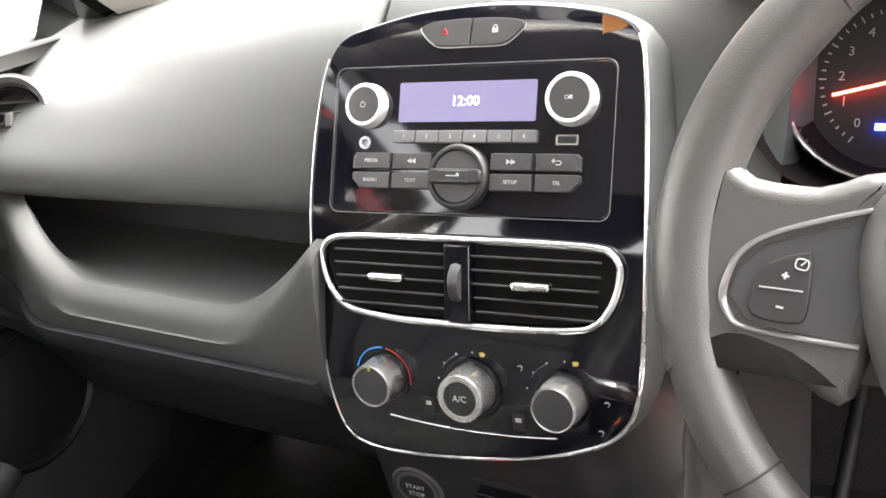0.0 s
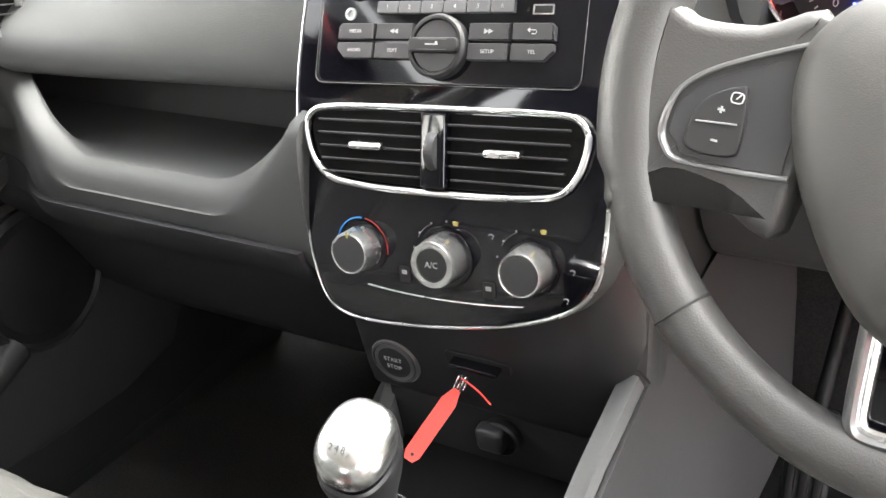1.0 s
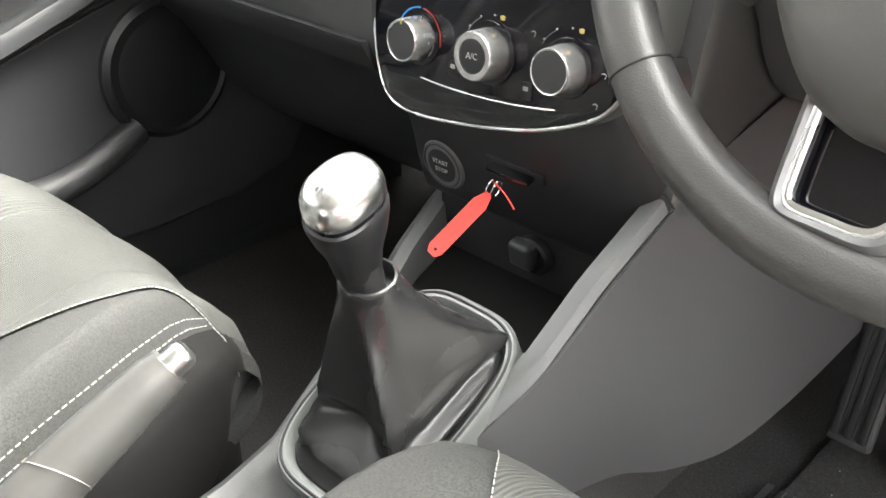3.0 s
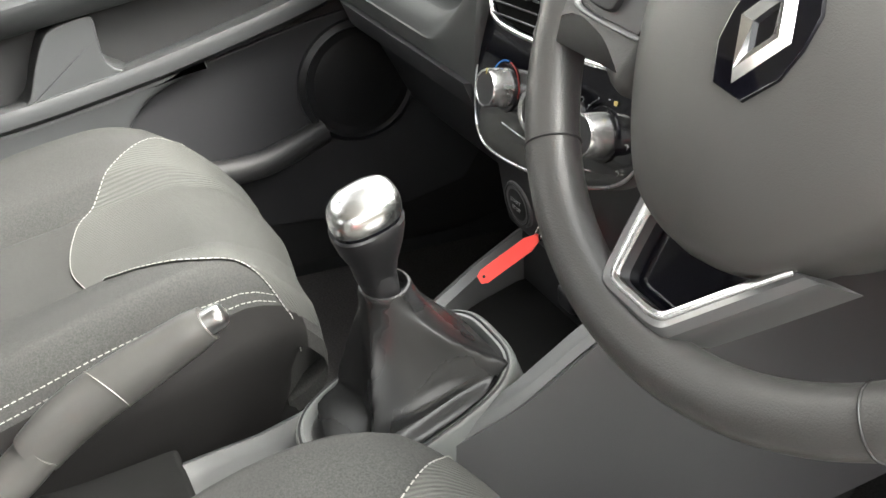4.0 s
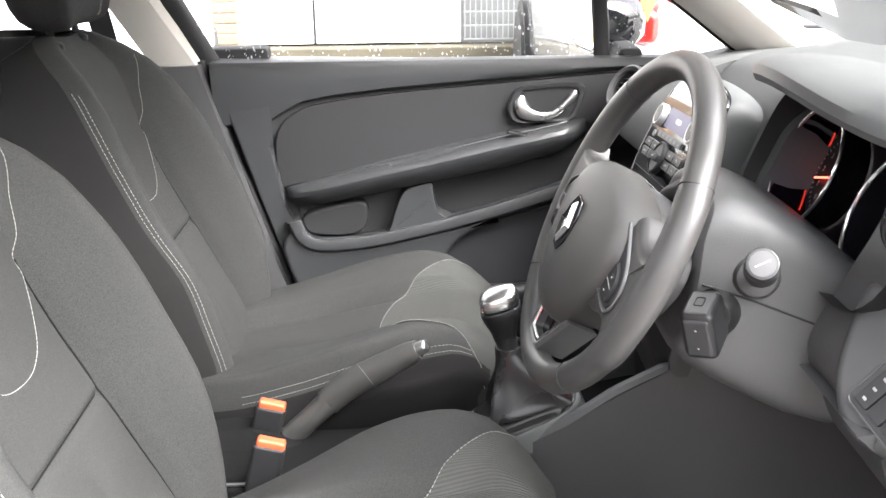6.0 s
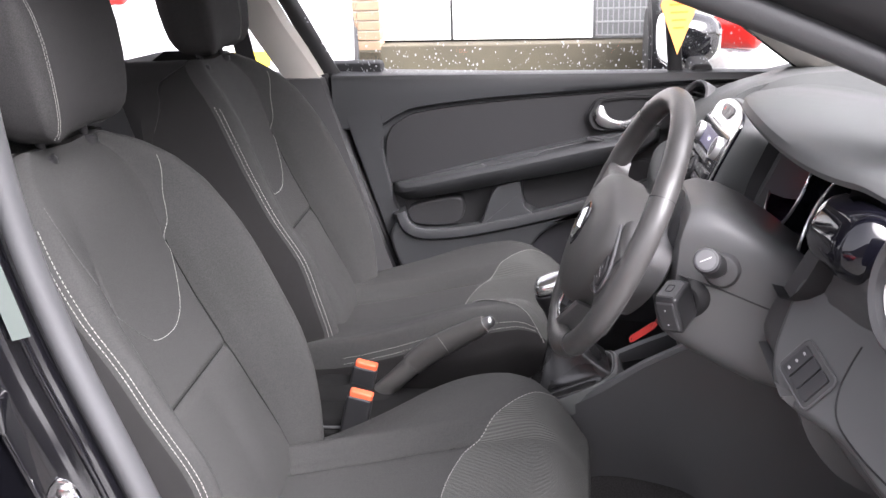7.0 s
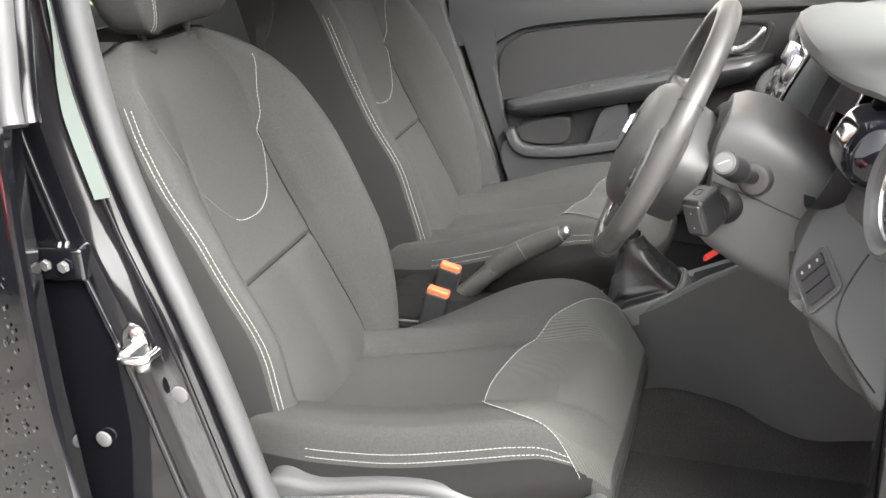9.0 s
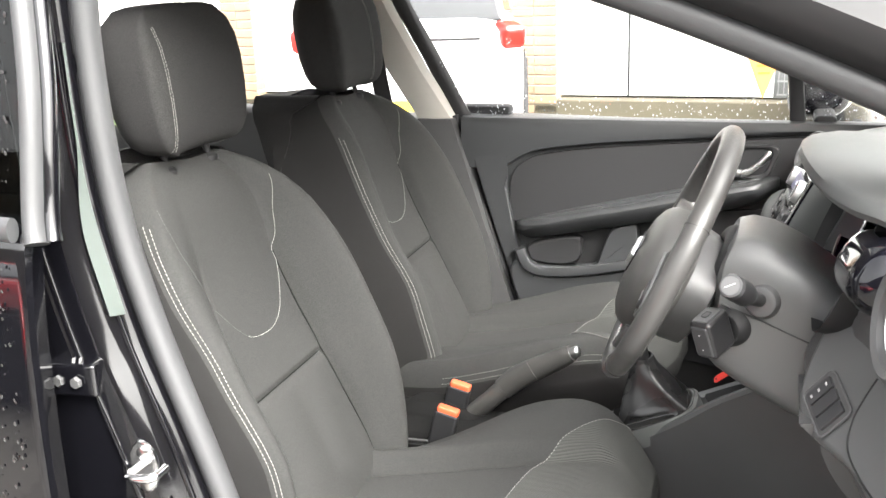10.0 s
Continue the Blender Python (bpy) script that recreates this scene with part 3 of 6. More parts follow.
knob(-0.087, 1.002, 0.0172, 0.0095, RADIO_RING, BUTTON, radio, rp, 0.80)
knob(0.0765, 1.004, 0.0188, 0.0095, RADIO_RING, BUTTON, radio, rp, 0.80)
ink("knob_lettering", "OK", 0.0046, rp(0.0765, 1.004) @ pose(0, 0, 0.0096), radio)
P("power_mark", tube([rp(-0.087, 1.002) @ Vector((0.0022 * math.cos(radians(a)), 0.0022 * math.sin(radians(a)), 0.0097)) for a in range(125, 416, 20)], 0.0003, 5), INK, radio)
P("power_mark", tube([rp(-0.087, 1.002) @ Vector((0, y, 0.0097)) for y in (0.0006, 0.003)], 0.0003, 5), INK, radio)
for i in range(6):
    P("preset_button", slab(rrect(0.0193, 0.0095, 0.001, 2), 0.004, 0.001, 2, rp(-0.005 + 0.0193 * (i - 2.5), 0.980)), PALE_BUTTON, radio)
    ink("preset_number", str(i + 1), 0.0046, rp(-0.005 + 0.0193 * (i - 2.5), 0.980) @ pose(0, 0, 0.0042), radio)
for sx in (-1, 1):
    for j in (0, 1):
        for k in (0, 1):
            c = 0.007 if k else 0.001
            edge = [(-0.01675, -0.00625), (0.01675 - (c if j else 0), -0.00625), (0.01675, -0.00625 + (c if j else 0.001)), (0.01675, 0.00625 - (0.001 if j else c * 0.4)), (0.01675 - (0.001 if j else c * 0.4), 0.00625), (-0.01675, 0.00625)]
            P("button", slab(edge if sx > 0 else [(-x, y) for x, y in reversed(edge)], 0.005, 0.0012, 2, rp(-0.005 + sx * (0.040 + 0.0345 * k), 0.963 - 0.0135 * j)), BUTTON, radio)
for word, k, j in (("MEDIA", -1.5, 0), ("RADIO", -1.5, 1), ("TEXT", -0.5, 1), ("SETUP", 0.5, 1), ("TEL", 1.5, 1)):
    ink("button_lettering", word, 0.0040, rp(-0.005 + (0.040 + 0.0345 * (abs(k) - 0.5)) * (1 if k > 0 else -1), 0.963 - 0.0135 * j) @ pose(0, 0, 0.0052), radio)
for sx in (-1, 1):
    tri = [(-0.0022, 0.002), (-0.0022, -0.002), (0.0016, 0)]
    for o in (-0.0016, 0.002):
        P("skip_mark", slab([(sx * x + sx * o, y) for x, y in (tri if sx > 0 else list(reversed(tri)))], 0.0003, 0, 2, rp(-0.005 + sx * 0.040, 0.963) @ pose(0, 0, 0.005)), INK, radio)
P("back_mark", tube([rp(-0.005 + 0.0745, 0.963) @ Vector((x, y, 0.0052)) for x, y in ((-0.003, 0.001), (0.002, 0.001), (0.003, -0.0003), (0.002, -0.0018), (-0.001, -0.0018))], 0.0004, 5), INK, radio)
P("back_mark", slab([(-0.0025, 0.0028), (-0.0048, 0.001), (-0.0025, -0.0008)], 0.0003, 0, 2, rp(-0.005 + 0.0745, 0.963) @ pose(0, 0, 0.005)), INK, radio)
m = rp(-0.0055, 0.9525)
P("rotary_dial", lathe([(0.0245, 0), (0.0245, 0.008), (0.0225, 0.010), (0.0205, 0.010), (0.0200, 0.0075), (0.0, 0.0075)], 40, m), BLACK, radio, "ribbed black rotary dial")
P("dial_face", lathe([(0.0198, 0.0076), (0.0192, 0.0084), (0.0, 0.0086)], 36, m), BUTTON, radio)
P("dial_grip", slab(rrect(0.043, 0.011, 0.004, 4), 0.015, 0.002, 2, m), BLACK, radio)
P("dial_edge", tube([m @ Vector((x, y, 0.0146)) for x, y in rrect(0.028, 0.0075, 0.002, 4)], 0.0004, 6, closed=True), PALE_BUTTON, radio)
P("usb_mark", rbox(0.011, 0.0008, 0.0004, 0, 1, m @ pose(0, 0, 0.0152)), INK, radio)
P("usb_mark", rbox(0.002, 0.002, 0.0004, 0, 1, m @ pose(0.004, 0.001, 0.0152)), INK, radio)
P("usb_socket", slab(rrect(0.017, 0.0075, 0.001, 2), 0.001, 0, 2, rp(0.074, 0.978)), CHROME, radio)
P("usb_slot", slab(rrect(0.0135, 0.005, 0.0005, 2), 0.0015, 0, 2, rp(0.074, 0.978)), BLACK, radio)
P("aux_socket", lathe([(0.005, 0), (0.005, 0.002), (0.003, 0.002), (0.0028, 0.0)], 20, rp(-0.088, 0.976)), SILVER, radio)
# hazard and lock switches
half = [(p.x, p.y) for p in smooth_path([(-0.0006, 0.0106, 0), (-0.018, 0.0103, 0), (-0.035, 0.0085, 0), (-0.0425, 0.0050, 0), (-0.0405, 0.0, 0), (-0.031, -0.0082, 0), (-0.022, -0.0107, 0), (-0.0006, -0.0107, 0)], 4)]
SW = pf(-0.0115, 1.0505)
P("hazard_switch", slab(half, 0.003, 0.001, 2, SW), BUTTON, centre)
P("lock_switch", slab([(-x, y) for x, y in reversed(half)], 0.003, 0.001, 2, SW), BUTTON, centre)
P("switch_outline", tube([SW @ Vector((x * 1.02, y * 1.05, 0.001)) for x, y in half[12:] + [(-x, y) for x, y in reversed(half[12:])]], 0.0006, 6), SILVER, centre)
hz = SW @ pose(-0.022, 0.001, 0.0032)
for k in (0.0036, 0.0020):
    P("hazard_triangle", tube([hz @ Vector((k * math.cos(radians(a)), k * math.sin(radians(a)) - 0.0006, 0)) for a in (90, 210, 330)], 0.0003, 5, closed=True), RED, centre, "red hazard triangle")
lk = SW @ pose(0.020, 0.001, 0.0032)
P("padlock_mark", rbox(0.0048, 0.0036, 0.0004, 0.0002, 1, lk @ pose(0, -0.001, 0)), INK, centre)
P("padlock_mark", tube([lk @ Vector((0.0016 * math.cos(a), 0.0008 + 0.0022 * math.sin(a), 0)) for a in (math.pi * i / 8 for i in range(9))], 0.0004, 5), INK, centre)
# air vents


def vent_outline(k=0.0):
    pts = [(-0.098, 0.0305 - k), (-0.05, 0.032 - k), (0.05, 0.032 - k), (0.100, 0.0305 - k), (0.1145 - k * 0.7, 0.0265 - k * 0.7), (0.1205 - k, 0.016), (0.1185 - k, 0.0), (0.113 - k, -0.0135), (0.1035 - k * 0.7, -0.0245 + k * 0.7), (0.087, -0.0295 + k), (0.04, -0.0325 + k), (-0.04, -0.0325 + k), (-0.083, -0.0295 + k), (-0.1 + k * 0.7, -0.0245 + k * 0.7), (-0.1115 + k, -0.0135), (-0.1185 + k, 0.002), (-0.1205 + k, 0.016), (-0.1135 + k * 0.7, 0.0265 - k * 0.7)]
    return [(p.x, p.y) for p in smooth_path([(x, y, 0) for x, y in pts], 4, closed=True)]


vm = pf(0.0025, 0.8795) @ Matrix.Diagonal((1.03, 1, 1, 1))
vent = thing("air_vent", "pair of black slatted air vents in a chrome frame", "air vent", tuple(vm.translation))
P("frame", tube([vm @ Vector((x, y, 0.006)) for x, y in vent_outline()], 0.0028, 12, closed=True), CHROME, vent, "chrome frame")
P("well", loft([[vm @ Vector((x, y, d)) for x, y in vent_outline(0.004)] for d in (0.003, 0.0012)]), FELT, vent)
for sx in (-1, 1):
    for i in range(5):
        y = -0.0215 + 0.0104 * i
        wdt = 0.090 + 0.008 * min(i, 3) / 3
        P("slat", rbox(wdt, 0.0017, 0.0045, 0.0007, 2, vm @ pose(sx * 0.0585, y, 0.0065, -8)), BUTTON, vent)
    P("slider", rbox(0.030, 0.0062, 0.011, 0.003, 4, vm @ pose(sx * 0.0585, 0.001, 0.012)), CHROME, vent)
P("centre_bar", rbox(0.022, 0.058, 0.012, 0.002, 2, vm @ pose(0, 0, 0.006)), PIANO, vent)
P("thumbwheel", lathe([(0.017, -0.004), (0.018, 0), (0.017, 0.004)], 32, vm @ pose(0, 0, 0.002, 0, 90, 0)), BUTTON, vent)
# heater controls
AC_CAP = material("black_knob_cap", (0.012, 0.012, 0.013), 0.4)
CAP = material("knob_cap_grey", (0.028, 0.028, 0.03), 0.38, vary=0.05)
BLUE = material("blue_print", (0.02, 0.18, 0.5), 0.5)
DIM_RED = material("dark_red_print", (0.28, 0.02, 0.02), 0.5)
YELLOW = material("yellow_print", (0.42, 0.33, 0.10), 0.5)
for u, z, r, cap, wide in ((-0.065, 0.797, 0.0180, CAP, 0.86), (0.0115, 0.797, 0.0198, AC_CAP, 0.68), (0.084, 0.798, 0.0180, CAP, 0.86)):
    k = knob(u, z, r, 0.023, KNOB_RING, cap, centre, pf, wide)
    P("knob_skirt", lathe([(r * 1.28, 0), (r * 1.26, 0.002), (r * 1.1, 0.0026)], 40, pf(u, z)), PIANO, k)
P("pointer_mark", rbox(0.0018, 0.005, 0.0004, 0, 1, pf(-0.065, 0.797) @ pose(0, 0.0158, 0.0229)), YELLOW, centre)
text_mesh("A/C", 0.0072, pf(0.0115, 0.797) @ pose(0, 0, 0.0230), INK, centre, "knob_lettering")
arc(-0.066, 0.797, 0.0248, 88, 165, BLUE, centre, 0.0008, "cold_arc")
arc(-0.066, 0.797, 0.0248, 80, -10, DIM_RED, centre, 0.0006, "warm_arc")
for u, zz in ((0.0115, 0.797), (0.084, 0.798)):
    arc(u, zz, 0.0285, 150, 112, PALE_BUTTON, centre, 0.0003)
    for i in range(4):
        a = radians(170 - 28 * i)
        P("dial_dot", lathe([(0.0007, 0), (0.0007, 0.0005), (0, 0.0005)], 10, pf(u, zz) @ pose(0.0295 * math.cos(a), 0.0295 * math.sin(a), 0.0002)), INK, centre)
    P("windscreen_mark", slab([(-0.0026, 0.0012), (0.0, 0.002), (0.0026, 0.0012), (0.0017, -0.0018), (-0.0017, -0.0018)][::-1], 0.0005, 0, 2, pf(u, zz) @ pose(0.0105, 0.0285, 0.0004)), YELLOW, centre)
for u, z in ((0.050, 0.818), (0.116, 0.798), (0.112, 0.775)):
    P("airflow_mark", tube([pf(u, z) @ Vector((x, y, 0.0006)) for x, y in ((-0.002, 0.001), (0.0, 0.002), (0.002, 0.0005), (0.0008, -0.002))], 0.00045, 5), INK, centre)
for u, z in ((-0.026, 0.778), (0.049, 0.774)):
    b = P("push_button", slab(rrect(0.0105, 0.014, 0.002, 3), 0.0012, 0.0004, 2, pf(u, z)), BLACK, centre)
    P("button_mark", rbox(0.005, 0.0036, 0.0004, 0.0006, 1, pf(u, z) @ pose(0, 0.002, 0.0014)), INK, b)
P("curved_line", tube([pp(u, 0.7600 + 0.9 * (u - 0.005) ** 2, 0.0004) for u in (-0.062 + 0.14 * i / 24 for i in range(25))], 0.0006, 6), CHROME, centre, "thin curved silver line")

# ---- lower console ----
console = thing("centre_console", "dark grey plastic centre console with a storage tray", "console", (0.02, -0.1, 0.3))
LOWER_BLACK = material("lower_panel_black", (0.013, 0.013, 0.0145), 0.36, bump=0.15, bump_scale=900, vary=0.1)
P("button_panel", sweep_x([-0.110, -0.106, -0.09, 0.0, 0.09, 0.11, 0.125, 0.138, 0.148, 0.156], lambda x: [(y + 14 * max(x - 0.105, 0) ** 2, z) for y, z in ((0.05, 0.815), (0.036, 0.80), (0.0235, 0.74), (0.034, 0.70), (0.043, 0.66), (0.05, 0.638), (0.055, 0.632), (0.12, 0.635), (0.12, 0.815))]), LOWER_BLACK, console, "dark panel under the heater controls")
SB = pose(-0.077, 0.043, 0.672, 100, 0, 0)
start = P("start_button", lathe([(0.0245, -0.006), (0.0240, 0.004), (0.0215, 0.0065), (0.0195, 0.005), (0.0188, 0.003), (0.0183, 0.0055), (0.012, 0.0068), (0, 0.0068)], 40, SB), BLACK, console, "round engine start button")
bezel = P("button_bezel", lathe([(0.0255, -0.006), (0.0252, 0.003), (0.0238, 0.0055), (0.0222, 0.0058)], 40, SB), TRIM, console)
text_mesh("START", 0.0066, SB @ pose(0, 0.0042, 0.0069), INK, start, "button_lettering")
text_mesh("STOP", 0.0066, SB @ pose(0, -0.0042, 0.0069), INK, start, "button_lettering")
KS = pose(0.012, 0.034, 0.697, 102, 0, 0)
P("card_slot", slab(rrect(0.062, 0.013, 0.004, 4), 0.003, 0.001, 2, KS @ pose(0, 0, -0.001)), BLACK, console)


def console_edge(y):
    return lerp_table([(-0.75, 0.50), (-0.32, 0.505), (-0.25, 0.52), (-0.2, 0.54), (-0.143, 0.57), (-0.083, 0.62), (-0.02, 0.668), (0.055, 0.712), (0.1, 0.735)], y)


def console_section(y):
    """Ring of the console's body across x at this place along the car."""
    tr = console_edge(y)
    tl = lerp_table([(-0.75, 0.50), (-0.32, 0.505), (-0.25, 0.515), (-0.2, 0.53), (-0.1, 0.575), (0.066, 0.622), (0.1, 0.63)], y)
    xr = lerp_table([(-0.75, 0.085), (-0.3, 0.09), (-0.2, 0.098), (-0.143, 0.11), (-0.083, 0.137), (0.055, 0.150), (0.1, 0.152)], y)
    xl = lerp_table([(-0.75, -0.045), (-0.3, -0.04), (-0.2, -0.036), (-0.1, -0.055), (0.0, -0.095), (0.066, -0.115), (0.1, -0.117)], y)
    base = lerp_table([(-0.75, 0.49), (-0.32, 0.495), (-0.25, 0.53), (-0.075, 0.612), (-0.055, 0.612), (-0.045, 0.56), (0.06, 0.565), (0.1, 0.565)], y)
    bl, br = min(base, tl), min(base, tr)
    return [(xl - 0.03, y, 0.26), (xl - 0.012, y, tl - 0.02), (xl - 0.004, y, tl - 0.004), (xl + 0.004, y, tl), (xl + 0.016, y, tl - 0.003), (xl + 0.024, y, bl - 0.002), (xr - 0.026, y, br - 0.002), (xr - 0.019, y, tr - 0.003), (xr - 0.010, y, tr), (xr - 0.004, y, tr - 0.001), (xr + 0.001, y, tr - 0.008), (xr - 0.12, y, 0.26)]


BODY_GREY = material("console_grey", (0.078, 0.079, 0.080), 0.42, bump=0.25, bump_scale=900, vary=0.1)
P("body", loft([console_section(y) for y in [-0.75, -0.6, -0.45, -0.36, -0.32] + [-0.3 + 0.0125 * i for i in range(32)]]), BODY_GREY, console, "dark grey moulded body")
top = smooth_path([(0.095, -0.40, 0.50), (0.098, -0.30, 0.508), (0.104, -0.2, 0.535), (0.115, -0.143, 0.566), (0.141, -0.083, 0.614), (0.149, -0.02, 0.660), (0.154, 0.055, 0.704), (0.16, 0.12, 0.74), (0.175, 0.40, 0.80)], 5)
low = smooth_path([(0.05, -0.45, 0.30), (0.06, -0.33, 0.32), (0.08, -0.2, 0.37), (0.10, -0.083, 0.425), (0.12, 0.04, 0.42), (0.145, 0.10, 0.405), (0.17, 0.17, 0.40), (0.19, 0.25, 0.425), (0.20, 0.38, 0.45)], 5)
P("footwell_side", loft([[a, a.lerp(b, 0.15) + Vector((0.004, 0, 0)), a.lerp(b, 0.5) + Vector((0.006, 0, 0)), b + Vector((0.002, 0, 0)), b + Vector((-0.02, 0, 0)), a + Vector((-0.03, 0, -0.02))] for a, b in zip(top, low)]), material("footwell_grey", (0.070, 0.069, 0.071), 0.5, bump=0.25, bump_scale=900, vary=0.12), console, "smooth grey footwell side panel")
P("tunnel_carpet", rbox(0.17, 0.95, 0.25, 0.03, 3, pose(0.005, -0.02, 0.33)), CARPET, console, "dark carpet over the tunnel")
P("trim_joint", tube([(0.115, 0.052, 0.7125), (0.146, 0.052, 0.7135), (0.155, 0.05, 0.705)], 0.0012, 6), BLACK, console)
P("dash_leg", loft([[(0.118, y, z), (0.152, y, z), (0.158, y + 0.01, z - 0.005), (0.16, y + 0.2, z), (0.118, y + 0.2, z)] for y, z in ((0.05, 0.700), (0.055, 0.76), (0.075, 0.84), (0.105, 0.93))]), DARK, console)
P("tray_mat", rbox(0.215, 0.115, 0.008, 0.002, 2, pose(0.018, 0.006, 0.568, 3)), FELT, console)
P("tray_back", rbox(0.24, 0.012, 0.09, 0.003, 2, pose(0.018, 0.066, 0.60)), BLACK, console)
socket = P("power_socket", lathe([(0.019, 0), (0.0185, 0.008), (0.016, 0.01), (0.0155, 0.002)], 28, pose(0.018, 0.060, 0.608, 96)), BLACK, console)
P("socket_cover", rbox(0.026, 0.016, 0.026, 0.005, 3, pose(0.012, 0.048, 0.61, 10, 0, 0)), BUTTON, socket, "grey socket cover")

P("rear_tray", rbox(0.16, 0.44, 0.03, 0.008, 3, pose(0.006, -0.54, 0.4925)), FELT, console, "black tray under the handbrake")
for sx in (-1, 1):
    P("tunnel_side", rbox(0.012, 0.46, 0.22, 0.004, 2, pose(0.012 + sx * 0.088, -0.55, 0.385)), FELT, console)

# ---- key and tag ----
key = thing("key_tag", "red plastic key tag hanging from the key card slot", "key tag", (0.003, 0.03, 0.69))
P("key_card", slab(rrect(0.046, 0.0045, 0.0015, 3), 0.012, 0.001, 2, KS), PIANO, key, "black key card edge")
ta, tb = Vector((0.000, 0.012, 0.676)), Vector((-0.021, -0.030, 0.634))
tx = (tb - ta).normalized()
tz = Vector((0.22, -0.95, 0.05))
tz = (tz - tx * tz.dot(tx)).normalized()
ty = tz.cross(tx)
TM = Matrix((tx, ty, tz)).transposed().to_4x4()
TM.translation = ta.lerp(tb, 0.5)
L = (tb - ta).length
tag_plate = P("tag", slab([(L / 2 + 0.004 - 0.006, -0.0072), (L / 2 + 0.004, -0.004), (L / 2 + 0.004, 0.004), (L / 2 - 0.002, 0.0072), (-L / 2 + 0.008, 0.0072), (-L / 2 - 0.004, 0.003), (-L / 2 - 0.004, -0.003), (-L / 2 + 0.008, -0.0072)][::-1], 0.0016, 0.0005, 2, TM), RED, key, "red plastic tag")
P("tag_hole", lathe([(0.0016, 0), (0.0016, 0.0003), (0, 0.0003)], 12, TM @ pose(L / 2 - 0.002, 0, 0.0016)), BLACK, tag_plate)
for o in (0.0, 0.006):
    P("split_ring", tube([Vector((0.001 + o, 0.017, 0.684)) + Vector((0.003 * math.sin(t), 0.006 * math.cos(t), 0.0085 * math.sin(t))) for t in (2 * math.pi * k / 20 for k in range(20))], 0.0009, 8, closed=True), BRIGHT, key)
P("cord", tube(smooth_path([(0.008, 0.013, 0.692), (0.026, 0.006, 0.690), (0.041, 0.0, 0.684)], 5), 0.0008, 6), RED, key)

# ---- gear lever ----
gear = thing("gear_lever", "gear lever with a chrome-topped black knob and leather boot", "gear lever", (0.03, -0.16, 0.52))
axis0, axis1 = Vector((0.036, -0.135, 0.52)), Vector((0.043, -0.174, 0.781))
BASE = Matrix.Translation((0.053, -0.145, 0.583)) @ pose(0, 0, 0, 25, 0, 0)


def on_axis(k):
    return axis0.lerp(axis1, k)


def super_ring(a, b, n, m, count=64, wave=None):
    out = []
    for i in range(count):
        t = 2 * math.pi * i / count
        c, s = math.cos(t), math.sin(t)
        f = 1 + (wave(t) if wave else 0)
        out.append(m @ Vector((f * a * math.copysign(abs(c) ** (2 / n), c), f * b * math.copysign(abs(s) ** (2 / n), s), 0)))
    return out


def boot_ring(k):
    """Leather boot: k from 0 at the base to 1 at the collar."""
    top = Matrix.Translation((0.043, -0.157, 0.690)) @ pose(0, 0, 0, 9, 6, 0)
    m = Matrix.Translation((0, 0.020 * sstep(0.0, 0.22, k) * (1 - k), 0)) @ BASE.lerp(top, k)
    q = 1 - k
    a = 0.0225 + 0.033 * q ** 1.05
    b = 0.0225 + 0.062 * q ** 1.35
    mid = 0.62 * sstep(0.0, 0.2, k) * sstep(1.0, 0.55, k)

    def ridge(t, at, wide, high):
        d = (t - at + math.pi) % (2 * math.pi) - math.pi
        return high * math.exp(-abs(d / wide) ** 1.5)

    def wave(t):
        tw = t + 0.5 * k
        w = mid * (ridge(tw, 0.85, 0.22, 0.30) + ridge(tw, 2.55, 0.22, 0.16) + ridge(tw, 4.25, 0.18, 0.24) + ridge(tw, 5.6, 0.20, 0.26))
        w -= mid * (ridge(tw, 0.2, 0.42, 0.16) + ridge(tw, 1.75, 0.5, 0.18) + ridge(tw, 3.4, 0.5, 0.20) + ridge(tw, 4.9, 0.36, 0.24))
        slump = sstep(0.02, 0.10, k) * sstep(0.36, 0.16, k)
        w += slump * (0.10 * math.sin(26 * k - 2.0 * math.cos(t - 4.0)) + 0.05 * math.sin(5 * t + 30 * k)) * (0.5 + 0.5 * math.cos(t - 4.2))
        return w
    return super_ring(a, b, 2 + 1.8 * q, m, 96, wave)


def collar_ring(r, d):
    return super_ring(r, r, 2, Matrix.Translation((0.043, -0.157, 0.690)) @ pose(0, 0, 0, 9, 6, 0) @ pose(0, 0, d), 96)


P("boot", loft([boot_ring(i / 40) for i in range(41)] + [collar_ring(r, d) for r, d in ((0.0222, 0.003), (0.0208, 0.0055), (0.0188, 0.006), (0.0172, 0.003), (0.0160, -0.006))]), BOOT, gear, "creased black leather boot")
# frame colour is lightened to stand in for the sheen on it
frame_part = P("base_frame", loft([super_ring(a, b, 3.4, BASE @ pose(0, 0, d)) for a, b, d in ((0.066, 0.098, -0.03), (0.0685, 0.099, 0.002), (0.067, 0.096, 0.006), (0.063, 0.090, 0.006), (0.062, 0.087, 0.002), (0.060, 0.085, -0.006))], caps=False), material("frame_sheen_grey", (0.145, 0.150, 0.147), 0.32, metal=0.1, vary=0.06), gear, "grey oval frame round the boot, its sheen painted as a paler colour")
P("base_groove", tube(super_ring(0.0655, 0.0935, 3.4, BASE @ pose(0, 0, 0.006)), 0.0013, 6, closed=True), BLACK, frame_part)
P("stem", tube([on_axis(0.5), on_axis(0.72)], 0.0158, 20), BLACK, gear)
GRIP = material("grip_black", (0.009, 0.009, 0.010), 0.42, bump=0.15, bump_scale=1200, vary=0.08)


